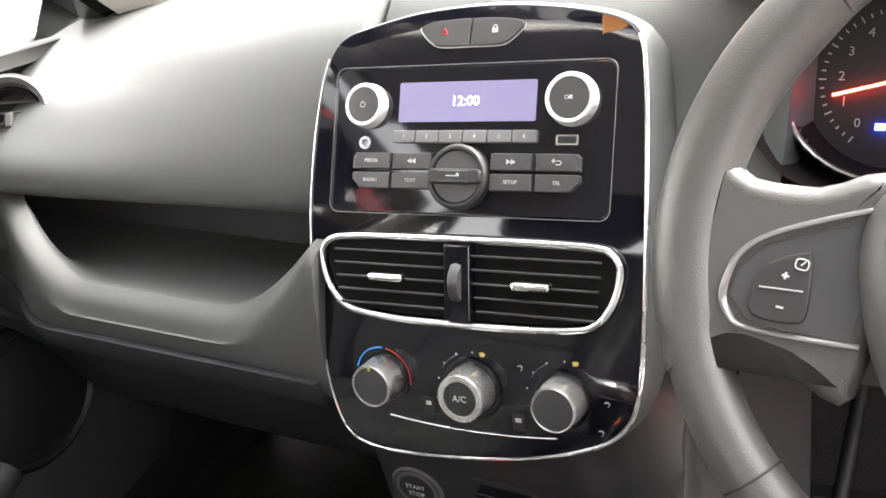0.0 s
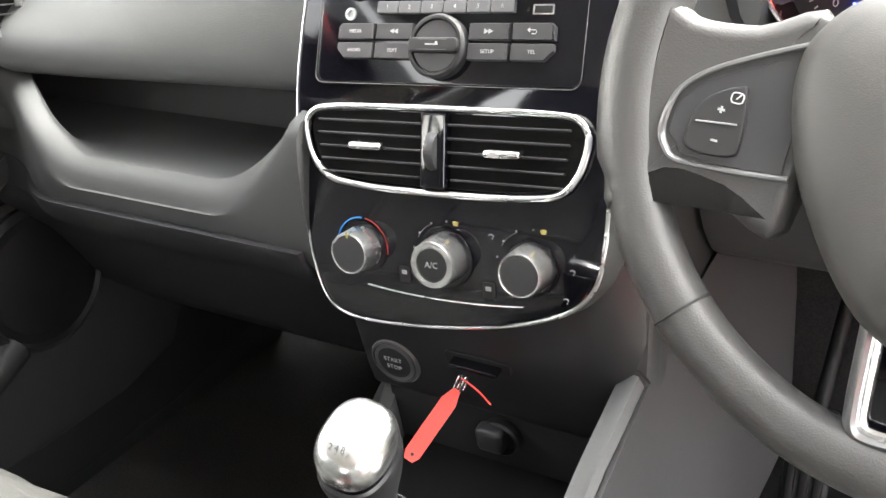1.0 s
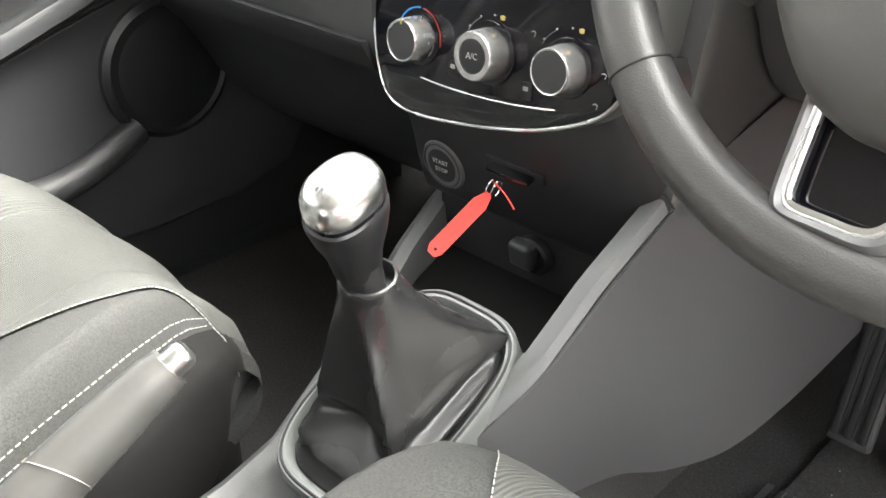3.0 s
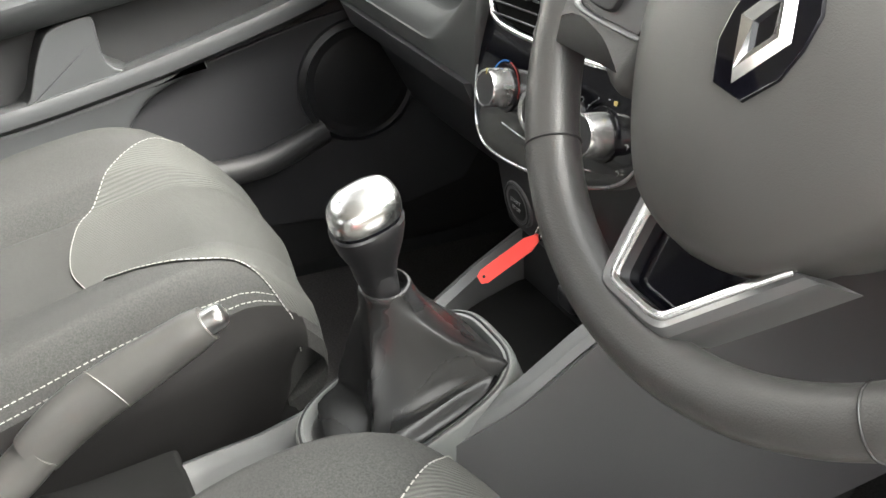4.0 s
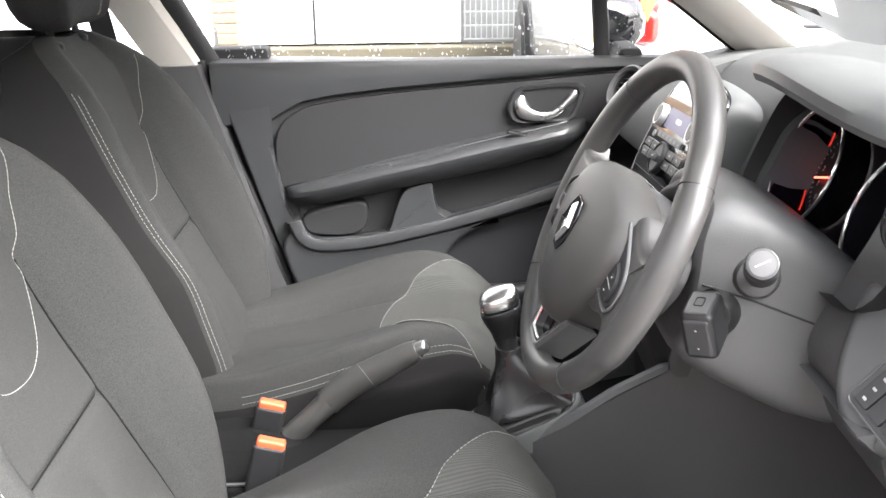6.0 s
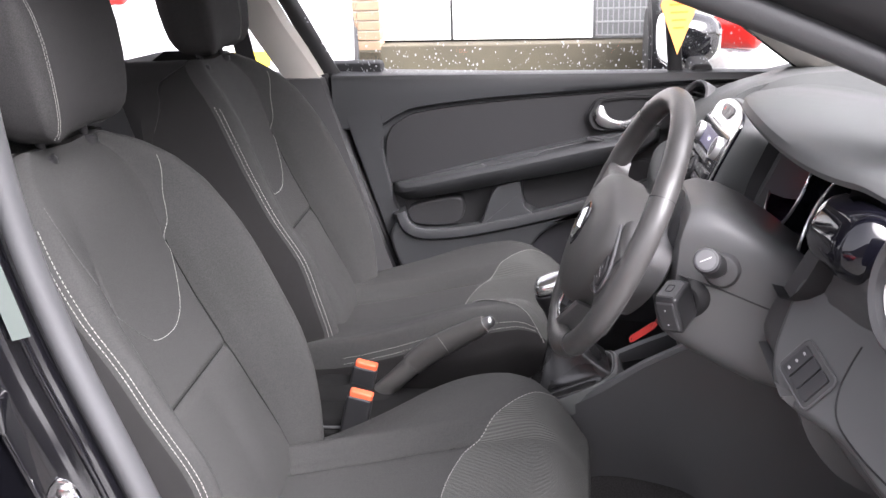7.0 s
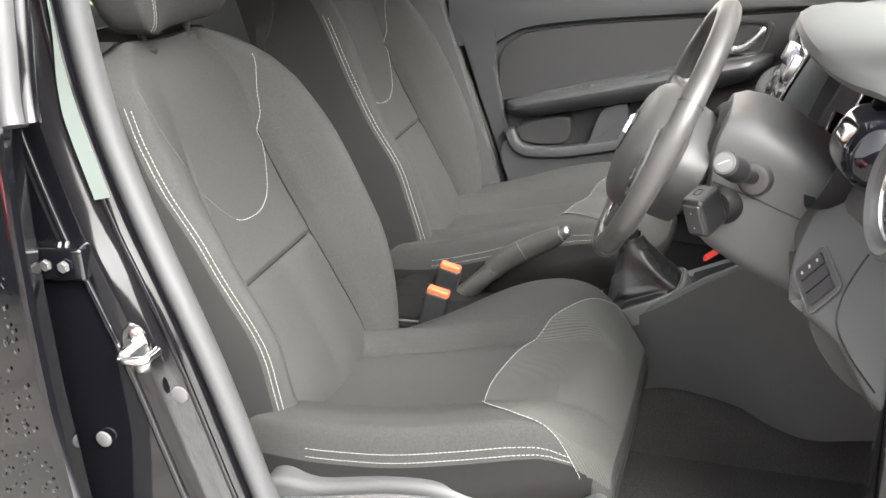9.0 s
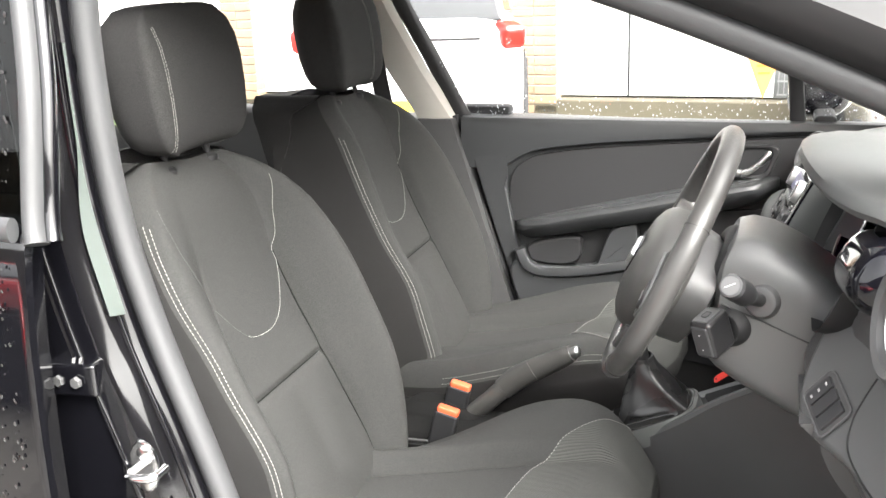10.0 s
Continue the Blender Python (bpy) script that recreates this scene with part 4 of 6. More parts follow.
def knob_ring(k, rx, ry, tilt=0.0):
    c = on_axis(k) + Vector((-0.002, -0.002, 0))
    out = []
    for i in range(48):
        t = 2 * math.pi * i / 48
        u, v = math.copysign(abs(math.cos(t)) ** 0.78, math.cos(t)), math.copysign(abs(math.sin(t)) ** 0.78, math.sin(t))
        out.append(c + Vector((0.002 + 0.86 * rx * u, 0.87 * ry * v, tilt * v - tilt * 0.35 * u)))
    return out


P("grip", loft([knob_ring(k, rx, ry, ti) for k, rx, ry, ti in ((0.685, 0.0165, 0.0180, 0), (0.70, 0.0172, 0.0188, 0.001), (0.76, 0.0192, 0.0222, 0.002), (0.82, 0.0245, 0.029, 0.005), (0.87, 0.0275, 0.033, 0.007), (0.895, 0.028, 0.0335, 0.008), (0.905, 0.026, 0.031, 0.008))]), GRIP, gear, "black moulded grip")
P("dark_band", loft([knob_ring(k, rx, ry, ti) for k, rx, ry, ti in ((0.89, 0.0262, 0.0315, 0.008), (0.918, 0.0268, 0.0318, 0.008))]), PIANO, gear)
cap = P("chrome_cap", loft([knob_ring(k, rx, ry, ti) for k, rx, ry, ti in ((0.912, 0.0262, 0.0312, 0.008), (0.918, 0.0276, 0.0326, 0.008), (0.94, 0.0278, 0.0325, 0.008), (0.960, 0.0272, 0.0318, 0.008), (0.978, 0.0250, 0.0290, 0.008), (0.988, 0.0215, 0.025, 0.007), (0.995, 0.015, 0.018, 0.005), (0.998, 0.008, 0.010, 0.003), (0.999, 0.002, 0.003, 0.001))]), CHROME, gear, "polished chrome cap")
text_mesh("2 4 R", 0.006, Matrix.Translation(on_axis(0.985) + Vector((0.002, -0.0225, 0.001))) @ pose(0, 0, 0, 38, 0, 0), BUTTON, cap, "shift_marks")

# ---- handbrake ----
HB_LEATHER = material("handbrake_leather", (0.045, 0.044, 0.042), 0.4, bump=0.12, bump_scale=1500, vary=0.08)
handbrake = thing("handbrake", "dark leather-wrapped handbrake lever with a chrome button", "handbrake", (-0.02, -0.55, 0.5))
hp = smooth_path([(-0.034, -0.560, 0.42), (-0.034, -0.525, 0.472), (-0.033, -0.486, 0.515), (-0.030, -0.446, 0.556), (-0.026, -0.40, 0.598), (-0.013, -0.33, 0.643), (-0.004, -0.292, 0.667)], 8)
n = len(hp)
brake_grip = P("grip", tube(hp[26:], [0.0165 + 0.0035 * math.sin(math.pi * min(1, 0.25 + i / (n - 27))) - 0.003 * sstep(n - 32, n - 27, i) for i in range(n - 26)], 20, flat=1.15, up=(0, 0.5, 1)), HB_LEATHER, handbrake, "leather-wrapped grip")
P("lever", tube(hp[:28], [0.0215 - 0.004 * i / 27 for i in range(28)], 18, flat=1.25, up=(0, 0.7, 0.7)), HB_LEATHER, handbrake)
tq = (hp[36] - hp[34]).normalized()
sq = Vector((1, 0, 0))
uq = tq.cross(sq).normalized()
P("grip_seam", tube([hp[35] + sq * (0.0202 * math.cos(t)) + uq * (0.0232 * math.sin(t)) + tq * (0.008 * math.cos(t)) for t in (2 * math.pi * k / 28 for k in range(28))], 0.0004, 6, closed=True), THREAD, brake_grip)
bt = (hp[-1] - hp[-3]).to_track_quat("Z", "Y").to_matrix().to_4x4()
bt.translation = hp[-1]
P("release_button", lathe([(0.0105, -0.004), (0.0105, 0.010), (0.0095, 0.014), (0.007, 0.016), (0.0, 0.0165)], 24, bt), CHROME, handbrake, "chrome release button")
P("brake_gaiter", loft([super_ring(a, b, 3, Matrix.Translation((-0.03, y, z))) for a, b, y, z in ((0.05, 0.11, -0.56, 0.492), (0.046, 0.10, -0.565, 0.505), (0.03, 0.06, -0.575, 0.52), (0.022, 0.04, -0.58, 0.53))]), FELT, handbrake)
# ---- seats ----


def cushion_half(y):
    return soft_table([(-0.72, 0.235), (-0.64, 0.25), (-0.55, 0.272), (-0.40, 0.283), (-0.28, 0.272), (-0.18, 0.245), (-0.14, 0.228), (-0.10, 0.195)], y, 0.03)


def cushion_z(r, y):
    """Height of the cushion's top; r runs from -1 to 1 across it."""
    z = soft_table([(-0.72, 0.515), (-0.62, 0.53), (-0.45, 0.553), (-0.30, 0.583), (-0.21, 0.600), (-0.165, 0.591), (-0.135, 0.575), (-0.115, 0.554), (-0.105, 0.534)], y, 0.012)
    f = sstep(-0.12, -0.28, y)
    a = abs(r)
    crest = 0.048 * f + 0.010
    z += crest * (0.6 * sstep(0.38, 0.78, a) + 0.4 * sstep(0.385, 0.50, a)) - (0.052 * f + 0.03) * sstep(0.84, 1.0, a) ** 1.5
    z -= 0.012 * math.exp(-((a - 0.40 + 0.35 * max(-0.4 - y, 0)) / 0.020) ** 2) * sstep(-0.31, -0.36, y)
    return z - 0.010 * (1 - sstep(0.0, 0.5, a)) * f


def back_centre(z):
    return soft_table([(0.45, -0.588), (0.52, -0.607), (0.58, -0.630), (0.66, -0.668), (0.74, -0.704), (0.82, -0.742), (0.92, -0.775), (1.04, -0.805), (1.12, -0.87)], z, 0.03)


def back_crease(z):
    """Where the side bolster leaves the flat middle of the backrest."""
    return soft_table([(0.45, 0.152), (0.54, 0.145), (0.69, 0.130), (0.81, 0.122), (0.92, 0.110), (1.04, 0.122)], z, 0.03)


def back_y(dx, z, low=True):
    a = abs(dx)
    wing = soft_table([(0.45, 0.018), (0.52, 0.034), (0.6, 0.064), (0.66, 0.088), (0.735, 0.105), (0.85, 0.108), (0.93, 0.096), (1.0, 0.07), (1.06, 0.038), (1.12, 0.005)], z, 0.03)
    if dx > 0 and low:
        wing = soft_table([(0.45, -0.012), (0.53, 0.008), (0.6, 0.032), (0.69, 0.064), (0.85, 0.056), (0.98, 0.016), (1.06, 0.002), (1.12, 0.0)], z, 0.03)
    if dx > 0 and not low:
        wing = soft_table([(0.45, 0.014), (0.6, 0.052), (0.735, 0.081), (0.85, 0.066), (0.91, 0.062), (1.0, 0.043), (1.06, 0.024), (1.12, 0.005)], z, 0.03)
    k = 0.01 * sstep(0.78, 1.04, z)
    c = back_crease(z)
    t = min(max((a - c + 0.004) / (0.190 - k - c), 0), 1)
    rise = 0.5 * (1 - (1 - t) ** 1.9) + 0.5 * t * t * (3 - 2 * t)
    y = back_centre(z) + wing * rise - 0.15 * sstep(0.185 - 0.5 * k, 0.262, a) ** 1.25
    y -= 0.008 * math.exp(-((z - 0.737) / 0.006) ** 2) * sstep(c + 0.004, c - 0.006, a)
    y -= 0.011 * math.exp(-((a - c) / 0.0048) ** 2) * sstep(0.96, 0.91, z)
    y += 0.006 * math.exp(-((a - 0.06) / 0.05) ** 2) * sstep(0.737, 0.70, z) * sstep(0.5, 0.6, z)
    return y


def back_half(z, outer=False):
    if outer:
        return soft_table([(0.45, 0.225), (0.6, 0.246), (0.8, 0.254), (0.92, 0.249), (1.0, 0.234), (1.05, 0.212), (1.08, 0.18), (1.1, 0.12)], z, 0.012)
    return soft_table([(0.45, 0.225), (0.6, 0.246), (0.8, 0.254), (0.92, 0.247), (1.0, 0.228), (1.05, 0.196), (1.085, 0.15), (1.1, 0.085)], z, 0.012)


def lift(dx, z):
    """The shoulder away from the tunnel stands a little higher."""
    return 0.07 * max(dx, 0) * sstep(0.88, 1.06, z)


SEAM = [(0.97, -0.150), (0.90, -0.184), (0.86, -0.219), (0.80, -0.26), (0.70, -0.295), (0.55, -0.318), (0.40, -0.332), (0.2, -0.342), (0.05, -0.345), (-0.1, -0.340), (-0.23, -0.330), (-0.33, -0.318), (-0.45, -0.288), (-0.56, -0.258), (-0.78, -0.190), (-0.95, -0.150)]


def seat(xc, yo, label, group):
    s = thing("car_seat", label, "car seat", (xc, yo - 0.4, 0.3), group)
    back_off = 0.022 if xc > 0 else 0.028

    def cz(r, y):
        # the inner bolster sinks towards the belt buckle
        if xc > 0:
            return cushion_z(r, y) - 0.085 * sstep(-0.30, -0.62, y) * sstep(0.42, 0.8, -r)
        return cushion_z(r, y) + 0.075 * r * cushion_half(y) - sstep(-0.32, -0.62, y) * (0.035 * sstep(0.42, 0.8, r) + 0.03 * sstep(0.42, 0.8, -r))
    W = lambda dx, y, z: (xc + dx, yo + y - back_off * sstep(-0.24, -0.105, y) * (1 if xc > 0 else sstep(-0.02, 0.17, dx)), z)
    C = lambda r, y, o=0.0: W(r * cushion_half(y), y, cz(r, y) + o)
    B = lambda dx, z, o=0.0: W(dx * back_half(z, dx > 0) / 0.25, back_y(dx, z, xc > 0) + o, z + lift(dx, z))
    ys = [-0.71 + 0.0225 * i for i in range(24)] + [-0.18, -0.165, -0.15, -0.14, -0.13, -0.12, -0.112, -0.106]
    rs = [-1 + 2 * i / 130 for i in range(131)]
    rings = []
    for y in ys:
        hw = cushion_half(y)
        zb = 0.455 + 0.05 * sstep(-0.25, -0.105, y)
        ze, zl = cz(1, y), cz(-1, y)
        rings.append([C(r, y) for r in rs] + [W(hw * 1.012, y, ze - 0.02), W(hw * 0.99, y, (ze + zb) / 2), W(hw * 0.93, y, zb), W(-hw * 0.93, y, zb), W(-hw * 0.99, y, (zl + zb) / 2), W(-hw * 1.012, y, zl - 0.02)])
    hw = cushion_half(-0.106)
    for y, zt, k in ((-0.102, 0.526, 1.0), (-0.102, 0.512, 0.995), (-0.109, 0.496, 0.985), (-0.124, 0.480, 0.97), (-0.150, 0.466, 0.95)):
        row = [W(r * hw * k, y, zt + cz(r, -0.106) - cz(0, -0.106)) for r in rs]
        rings.append(row + [W(f * hw * k, y, zt - d) for f, d in ((1.0, 0.024), (0.98, 0.026), (0.93, 0.028), (-0.93, 0.028), (-0.98, 0.026), (-1.0, 0.024))])
    cush = P("cushion", loft(rings), CLOTH, s, "charcoal cloth cushion with side bolsters")
    for sx in (-1, 1):
        skirt = []
        for y in ys[:-3]:
            hw, ze = cushion_half(y), cz(sx, y)
            zb = 0.452 + 0.05 * sstep(-0.25, -0.105, y) + 0.035 * sstep(-0.18, -0.13, y)
            zb = min(zb, ze - 0.03)
            skirt.append([W(sx * hw * q, y, z) for q, z in ((0.947, cz(sx * 0.947, y) + 0.0012), (0.975, cz(sx * 0.975, y) + 0.0015), (1.004, ze + 0.002), (1.019, ze - 0.008), (1.022, ze - 0.022), (1.002, (ze + zb) / 2), (0.945, zb), (0.90, zb), (0.93, ze - 0.02))])
        P("side_panel", loft(skirt), CLOTH_SIDE, s, "plain darker cloth side panel")
    # ribbed front insert, bounded by the cross seam
    sp = smooth_path([(a, b, 0) for a, b in SEAM], 8)
    grid = []
    for p in sp:
        grid.append([C(p.x * (1 - 0.02 * k), p.y + (-0.1065 - p.y) * k, 0.0016) for k in (i / 14 for i in range(15))])
    bm = loft(grid, closed=False)
    P("front_insert", bm, RIBBED, cush, "ribbed grey cloth front panel")
    # backrest
    zs = sorted(set([0.46 + 0.0175 * i for i in range(15)] + [0.72 + 0.004 * i for i in range(9)] + [0.76 + 0.02 * i for i in range(12)] + [1.0, 1.02, 1.04, 1.055, 1.07, 1.08, 1.088, 1.094, 1.098]))
    dxs = [-0.25 + 0.5 * i / 150 for i in range(151)]
    rings, flanks = [], {-1: [], 1: []}
    for z in zs:
        hl, hr = back_half(z), back_half(z, True)
        dep = 0.14 - 0.04 * sstep(0.95, 1.06, z) - 0.065 * sstep(1.06, 1.1, z)
        yb = back_centre(z) - dep
        ye = back_y(0.25, z)
        up = z + lift(0.25, z)
        rings.append([B(d, z) for d in dxs] + [W(hr * 1.045, ye - 0.012, up), W(hr * 1.07, (ye + yb) / 2 + 0.01, up), W(hr * 1.0, yb + 0.03, up), W(hr * 0.8, yb, z), W(-hl * 0.8, yb, z), W(-hl * 1.0, yb + 0.03, z), W(-hl * 1.07, (ye + yb) / 2 + 0.01, z), W(-hl * 1.045, ye - 0.012, z)])
        for sx, hw, top in ((-1, hl, z), (1, hr, up)):
            edge = 0.2095 + 0.016 * sstep(0.58, 0.49, z)
            front = [B(sx * (edge + (0.25 - edge) * i / 7), z, 0.0012) for i in range(8)]
            flanks[sx].append([W(sx * edge * hw / 0.25, back_y(edge, z) - 0.02, z)] + front + [W(sx * (hw * 1.045 + 0.0015), ye - 0.012, top), W(sx * (hw * 1.07 + 0.0015), (ye + yb) / 2 + 0.01, top), W(sx * (hw + 0.001), yb + 0.029, top), W(sx * hw * 0.9, yb + 0.03, top)])
    back = P("backrest", loft(rings), CLOTH, s, "charcoal cloth backrest with side bolsters")
    for sx in (-1, 1):
        P("back_side", loft(flanks[sx]), CLOTH_FLANK, back, "plain darker cloth side panel")
    # headrest
    tab = ((0, 0.055, 0.012), (0.008, 0.078, 0.022), (0.03, 0.098, 0.036), (0.08, 0.112, 0.047), (0.16, 0.121, 0.054), (0.26, 0.126, 0.058), (0.4, 0.130, 0.061), (0.6, 0.132, 0.062), (0.76, 0.130, 0.058), (0.88, 0.121, 0.048), (0.97, 0.100, 0.032), (0.995, 0.076, 0.018), (1.0, 0.05, 0.01))
    hr = []
    for k, w, d in tab:
        z = 1.116 + 0.221 * k
        yc = -0.857 - 0.025 * k
        ring = []
        for i in range(44):
            t = 2 * math.pi * i / 44
            c, q = math.cos(t), math.sin(t)
            ring.append(W(w * math.copysign(abs(c) ** 0.6, c), yc + d * math.copysign(abs(q) ** 0.7, q) + 0.03 * (abs(c) ** 2) * (1 if q > 0 else 0.3), z))
        hr.append(ring)
    head = P("headrest", loft(hr), CLOTH_HEAD, s, "charcoal cloth headrest")

    def head_front(dx, z):
        k = (z - 1.116) / 0.221
        w = lerp_table([(a, b) for a, b, c in tab], k)
        d = lerp_table([(a, c) for a, b, c in tab], k)
        c = min((abs(dx) / w) ** (1 / 0.6), 1)
        q = math.sqrt(max(1 - c * c, 0))
        return -0.857 - 0.025 * k + d * q ** 0.7 + 0.03 * c * c + 0.0015
    hd = 0.097 if xc > 0 else 0.055
    for sx in (-1, 1):
        for o in ((0.0, 0.005) if sx * xc > 0 else ()):
            P("headrest_stitching", stitching([W(sx * (hd + o), head_front(hd + o, z), z) for z in [1.128 + 0.008 * i for i in range(24)]], 0.004, 0.0015, 0.00045), THREAD, head)
        P("headrest_post", tube([W(sx * 0.06, -0.85, 1.05), W(sx * 0.06, -0.86, 1.14)], 0.006, 12), BLACK, s)
        P("post_sleeve", lathe([(0.014, 0), (0.014, 0.008), (0.010, 0.012), (0.0065, 0.012)], 16, Matrix.Translation(W(sx * 0.06, -0.851, 1.085))), BLACK, s)
    # seams
    P("cross_stitching", stitching([C(p.x, p.y, 0.0026) for p in sp]), THREAD, cush)
    drop = [C(0.97, -0.150, 0.002)] + [W(cushion_half(y) * 1.013, y, cz(1, y) - dz) for y, dz in ((-0.147, 0.008), (-0.145, 0.018), (-0.143, 0.028))]
    P("corner_seam", tube(drop, 0.0007, 6), THREAD, cush)
    for sx in (-1, 1):
        patch = []
        for y in (-0.150, -0.144, -0.138, -0.132, -0.126):
            patch.append([C(sx * r, y, 0.0026) for r in (0.90, 0.92, 0.94, 0.96)])
        P("corner_patch", loft(patch, closed=False), RIBBED, cush)
        for o in (0.927, 0.940):
            P("side_stitching", stitching([C(sx * o, y, 0.0014) for y in [-0.56 + 0.02 * i for i in range(20)] + [-0.165]]), THREAD, cush)
        for o in (0.2025, 0.2062):
            P("back_stitching", stitching([B(sx * (o + 0.016 * sstep(0.58, 0.49, z)), z, 0.0016) for z in [0.50 + 0.015 * i for i in range(36)]], 0.0045, 0.0022, 0.0007), THREAD, back)
    cur = [(-0.122, 1.05), (-0.117, 1.0), (-0.112, 0.95), (-0.106, 0.915), (-0.091, 0.878), (-0.064, 0.840), (-0.034, 0.821), (0.0, 0.816), (0.045, 0.823), (0.072, 0.844), (0.098, 0.876), (0.125, 0.912), (0.150, 0.950), (0.163, 0.985), (0.166, 1.02), (0.162, 1.045)]
    cp = smooth_path([(a, b, 0) for a, b in cur], 8)
    # seams drawn as near-black tubes that deepen the shade in their grooves
    for sx in (-1, 1):
        P("bolster_seam", tube([B(sx * back_crease(z), z, 0.0012) for z in [0.50 + 0.02 * i for i in range(22)]], 0.0011, 6), SEAM_DARK, back)
        P("cushion_seam", tube([C(sx * (0.40 - 0.35 * max(-0.4 - y, 0)), y, 0.0008) for y in [-0.60 + 0.02 * i for i in range(14)]], 0.0011, 6), SEAM_DARK, cush)
    P("cross_seam", tube([B(d, 0.737, 0.0012) for d in [-0.12 + 0.01 * i for i in range(25)]], 0.0011, 6), SEAM_DARK, back)
    yoke = [B(p.x * 0.25 / back_half(p.y, p.x > 0), p.y, 0.0014) for p in cp]
    P("yoke_stitching", stitching(yoke[:68], 0.0050, 0.0012, 0.00055), THREAD, back)
    P("yoke_edge", stitching(yoke[67:], 0.0032, 0.0022, 0.00055), DARK_THREAD, back, "dark ribbed edging")
    # plastic base with side shields and the recline lever
    P("rail", rbox(0.36, 0.42, 0.05, 0.01, 2, pose(xc, yo - 0.38, 0.37)), FELT, s)
    P("pan", rbox(0.40, 0.46, 0.07, 0.02, 3, pose(xc, yo - 0.38, 0.43)), FELT, s)
    for sx in ((1,) if xc > 0 else (-1,)):
        prof = [(-0.62, 0.505), (-0.59, 0.530), (-0.53, 0.530), (-0.43, 0.553), (-0.36, 0.560), (-0.29, 0.547), (-0.21, 0.537), (-0.165, 0.546), (-0.138, 0.562), (-0.124, 0.555), (-0.135, 0.52), (-0.165, 0.47), (-0.24, 0.425), (-0.35, 0.40), (-0.55, 0.39), (-0.62, 0.42)]
        prof = prof if xc > 0 else [(a, b - 0.06) for a, b in prof]
        om = Matrix(((0, 0, sx, xc + sx * 0.245), (1, 0, 0, yo), (0, 1, 0, 0), (0, 0, 0, 1)))
        shield = P("side_shield", slab(spline2(prof, 4), 0.042, 0.012, 4, om), SHIELD, s, "grey plastic side shield")
        lev = smooth_path([(xc + sx * 0.292, yo - 0.575, 0.488), (xc + sx * 0.30, yo - 0.50, 0.512), (xc + sx * 0.30, yo - 0.42, 0.533), (xc + sx * 0.298, yo - 0.355, 0.540)], 6)
        P("recline_lever", tube(lev, [0.017 - 0.005 * i / 18 for i in range(19)], 14, flat=0.55, up=(1, 0, 0)), SHIELD, s, "grey plastic lever")
    return s


driver_seat = seat(0.375, 0.02, "charcoal cloth driver seat with pale double stitching", "front seats")
passenger_seat = seat(-0.33, -0.02, "charcoal cloth passenger seat with pale double stitching", "front seats")
for x, y, z in ((0.104, -0.505, 0.578), (-0.026, -0.522, 0.570)):
    b = thing("seat_belt_buckle", "black seat belt buckle with an orange release button", "buckle", (x, y, 0.5), "seat belt buckles")
    P("case", rbox(0.022, 0.047, 0.085, 0.006, 3, pose(x, y - 0.012, z - 0.048, -14, 0, 0)), BLACK, b)
    P("stalk", rbox(0.012, 0.030, 0.10, 0.004, 2, pose(x, y - 0.030, z - 0.125, -14, 0, 0)), BLACK, b)
    P("release_button", rbox(0.018, 0.042, 0.014, 0.004, 3, pose(x, y, z - 0.005, -14, 0, 0)), ORANGE, b, "orange push button")


# ---- steering wheel ----
WC = Vector((0.3687, -0.0795, 0.9888))
WM = Matrix.Translation(WC) @ pose(0, 0, 0, 0, 0, 3.1) @ pose(0, 0, 0, 64.8, 0, 0) @ pose(0, 0, 0, 0, 0, -9)
wheel = thing("steering_wheel", "grey leather-rimmed steering wheel with satin spoke trims", "steering wheel", tuple(WC))
RW = 0.1765


def wheel_pt(a, r, d=0.0):
    return WM @ Vector((r * math.cos(a), r * math.sin(a), d))


def plate_line(pts, d, closed=False):
    return [WM @ Vector((x, y, d)) for x, y in pts]


rings = []
for i in range(120):
    a = 2 * math.pi * i / 120
    s = math.sin(a)
    swell = 0.003 * sstep(0.55, 0.75, math.cos(a) ** 2) * (s > -0.4)
    rings.append([wheel_pt(a, RW + (0.0160 + swell) * math.cos(t), 0.0155 * math.sin(t)) for t in (2 * math.pi * k / 24 for k in range(24))])
wheel_rim = P("rim", loft(rings, wrap=True), LEATHER, wheel, "grey grained leather rim")
for deg in (38, 142, 229, 316):
    a = radians(deg)
    P("rim_seam", tube([wheel_pt(a, RW + 0.0163 * math.cos(t), 0.0158 * math.sin(t)) for t in (2 * math.pi * k / 24 for k in range(24))], 0.0007, 6, closed=True), BLACK, wheel_rim)


def dome(outline, levels, m):
    """A padded cover: the outline shrunk and raised level by level."""
    cx = sum(p[0] for p in outline) / len(outline)
    cy = sum(p[1] for p in outline) / len(outline)
    rings = []
    for k, d in levels:
        rings.append([m @ Vector((cx + (x - cx) * k, cy + (y - cy) * k, d)) for x, y in outline])
    return loft(rings)


hub = [(0, 0.05), (0.045, 0.047), (0.084, 0.036), (0.104, 0.015), (0.108, -0.007), (0.101, -0.035), (0.087, -0.062), (0.063, -0.093), (0.040, -0.113), (0.017, -0.121), (0, -0.122)]
hub = hub + [(-x, y) for x, y in reversed(hub[1:-1])]
hubp = [(0.95 * x + 0.006, y) for x, y in spline2(hub, 4)]
P("hub_cover", dome(hubp, ((0.9, -0.03), (0.985, -0.02), (1.0, 0.0), (1.0, 0.007), (0.985, 0.015), (0.95, 0.022), (0.88, 0.029), (0.7, 0.037), (0.4, 0.0425), (0.1, 0.0435)), WM), HUB, wheel, "domed grey airbag cover")
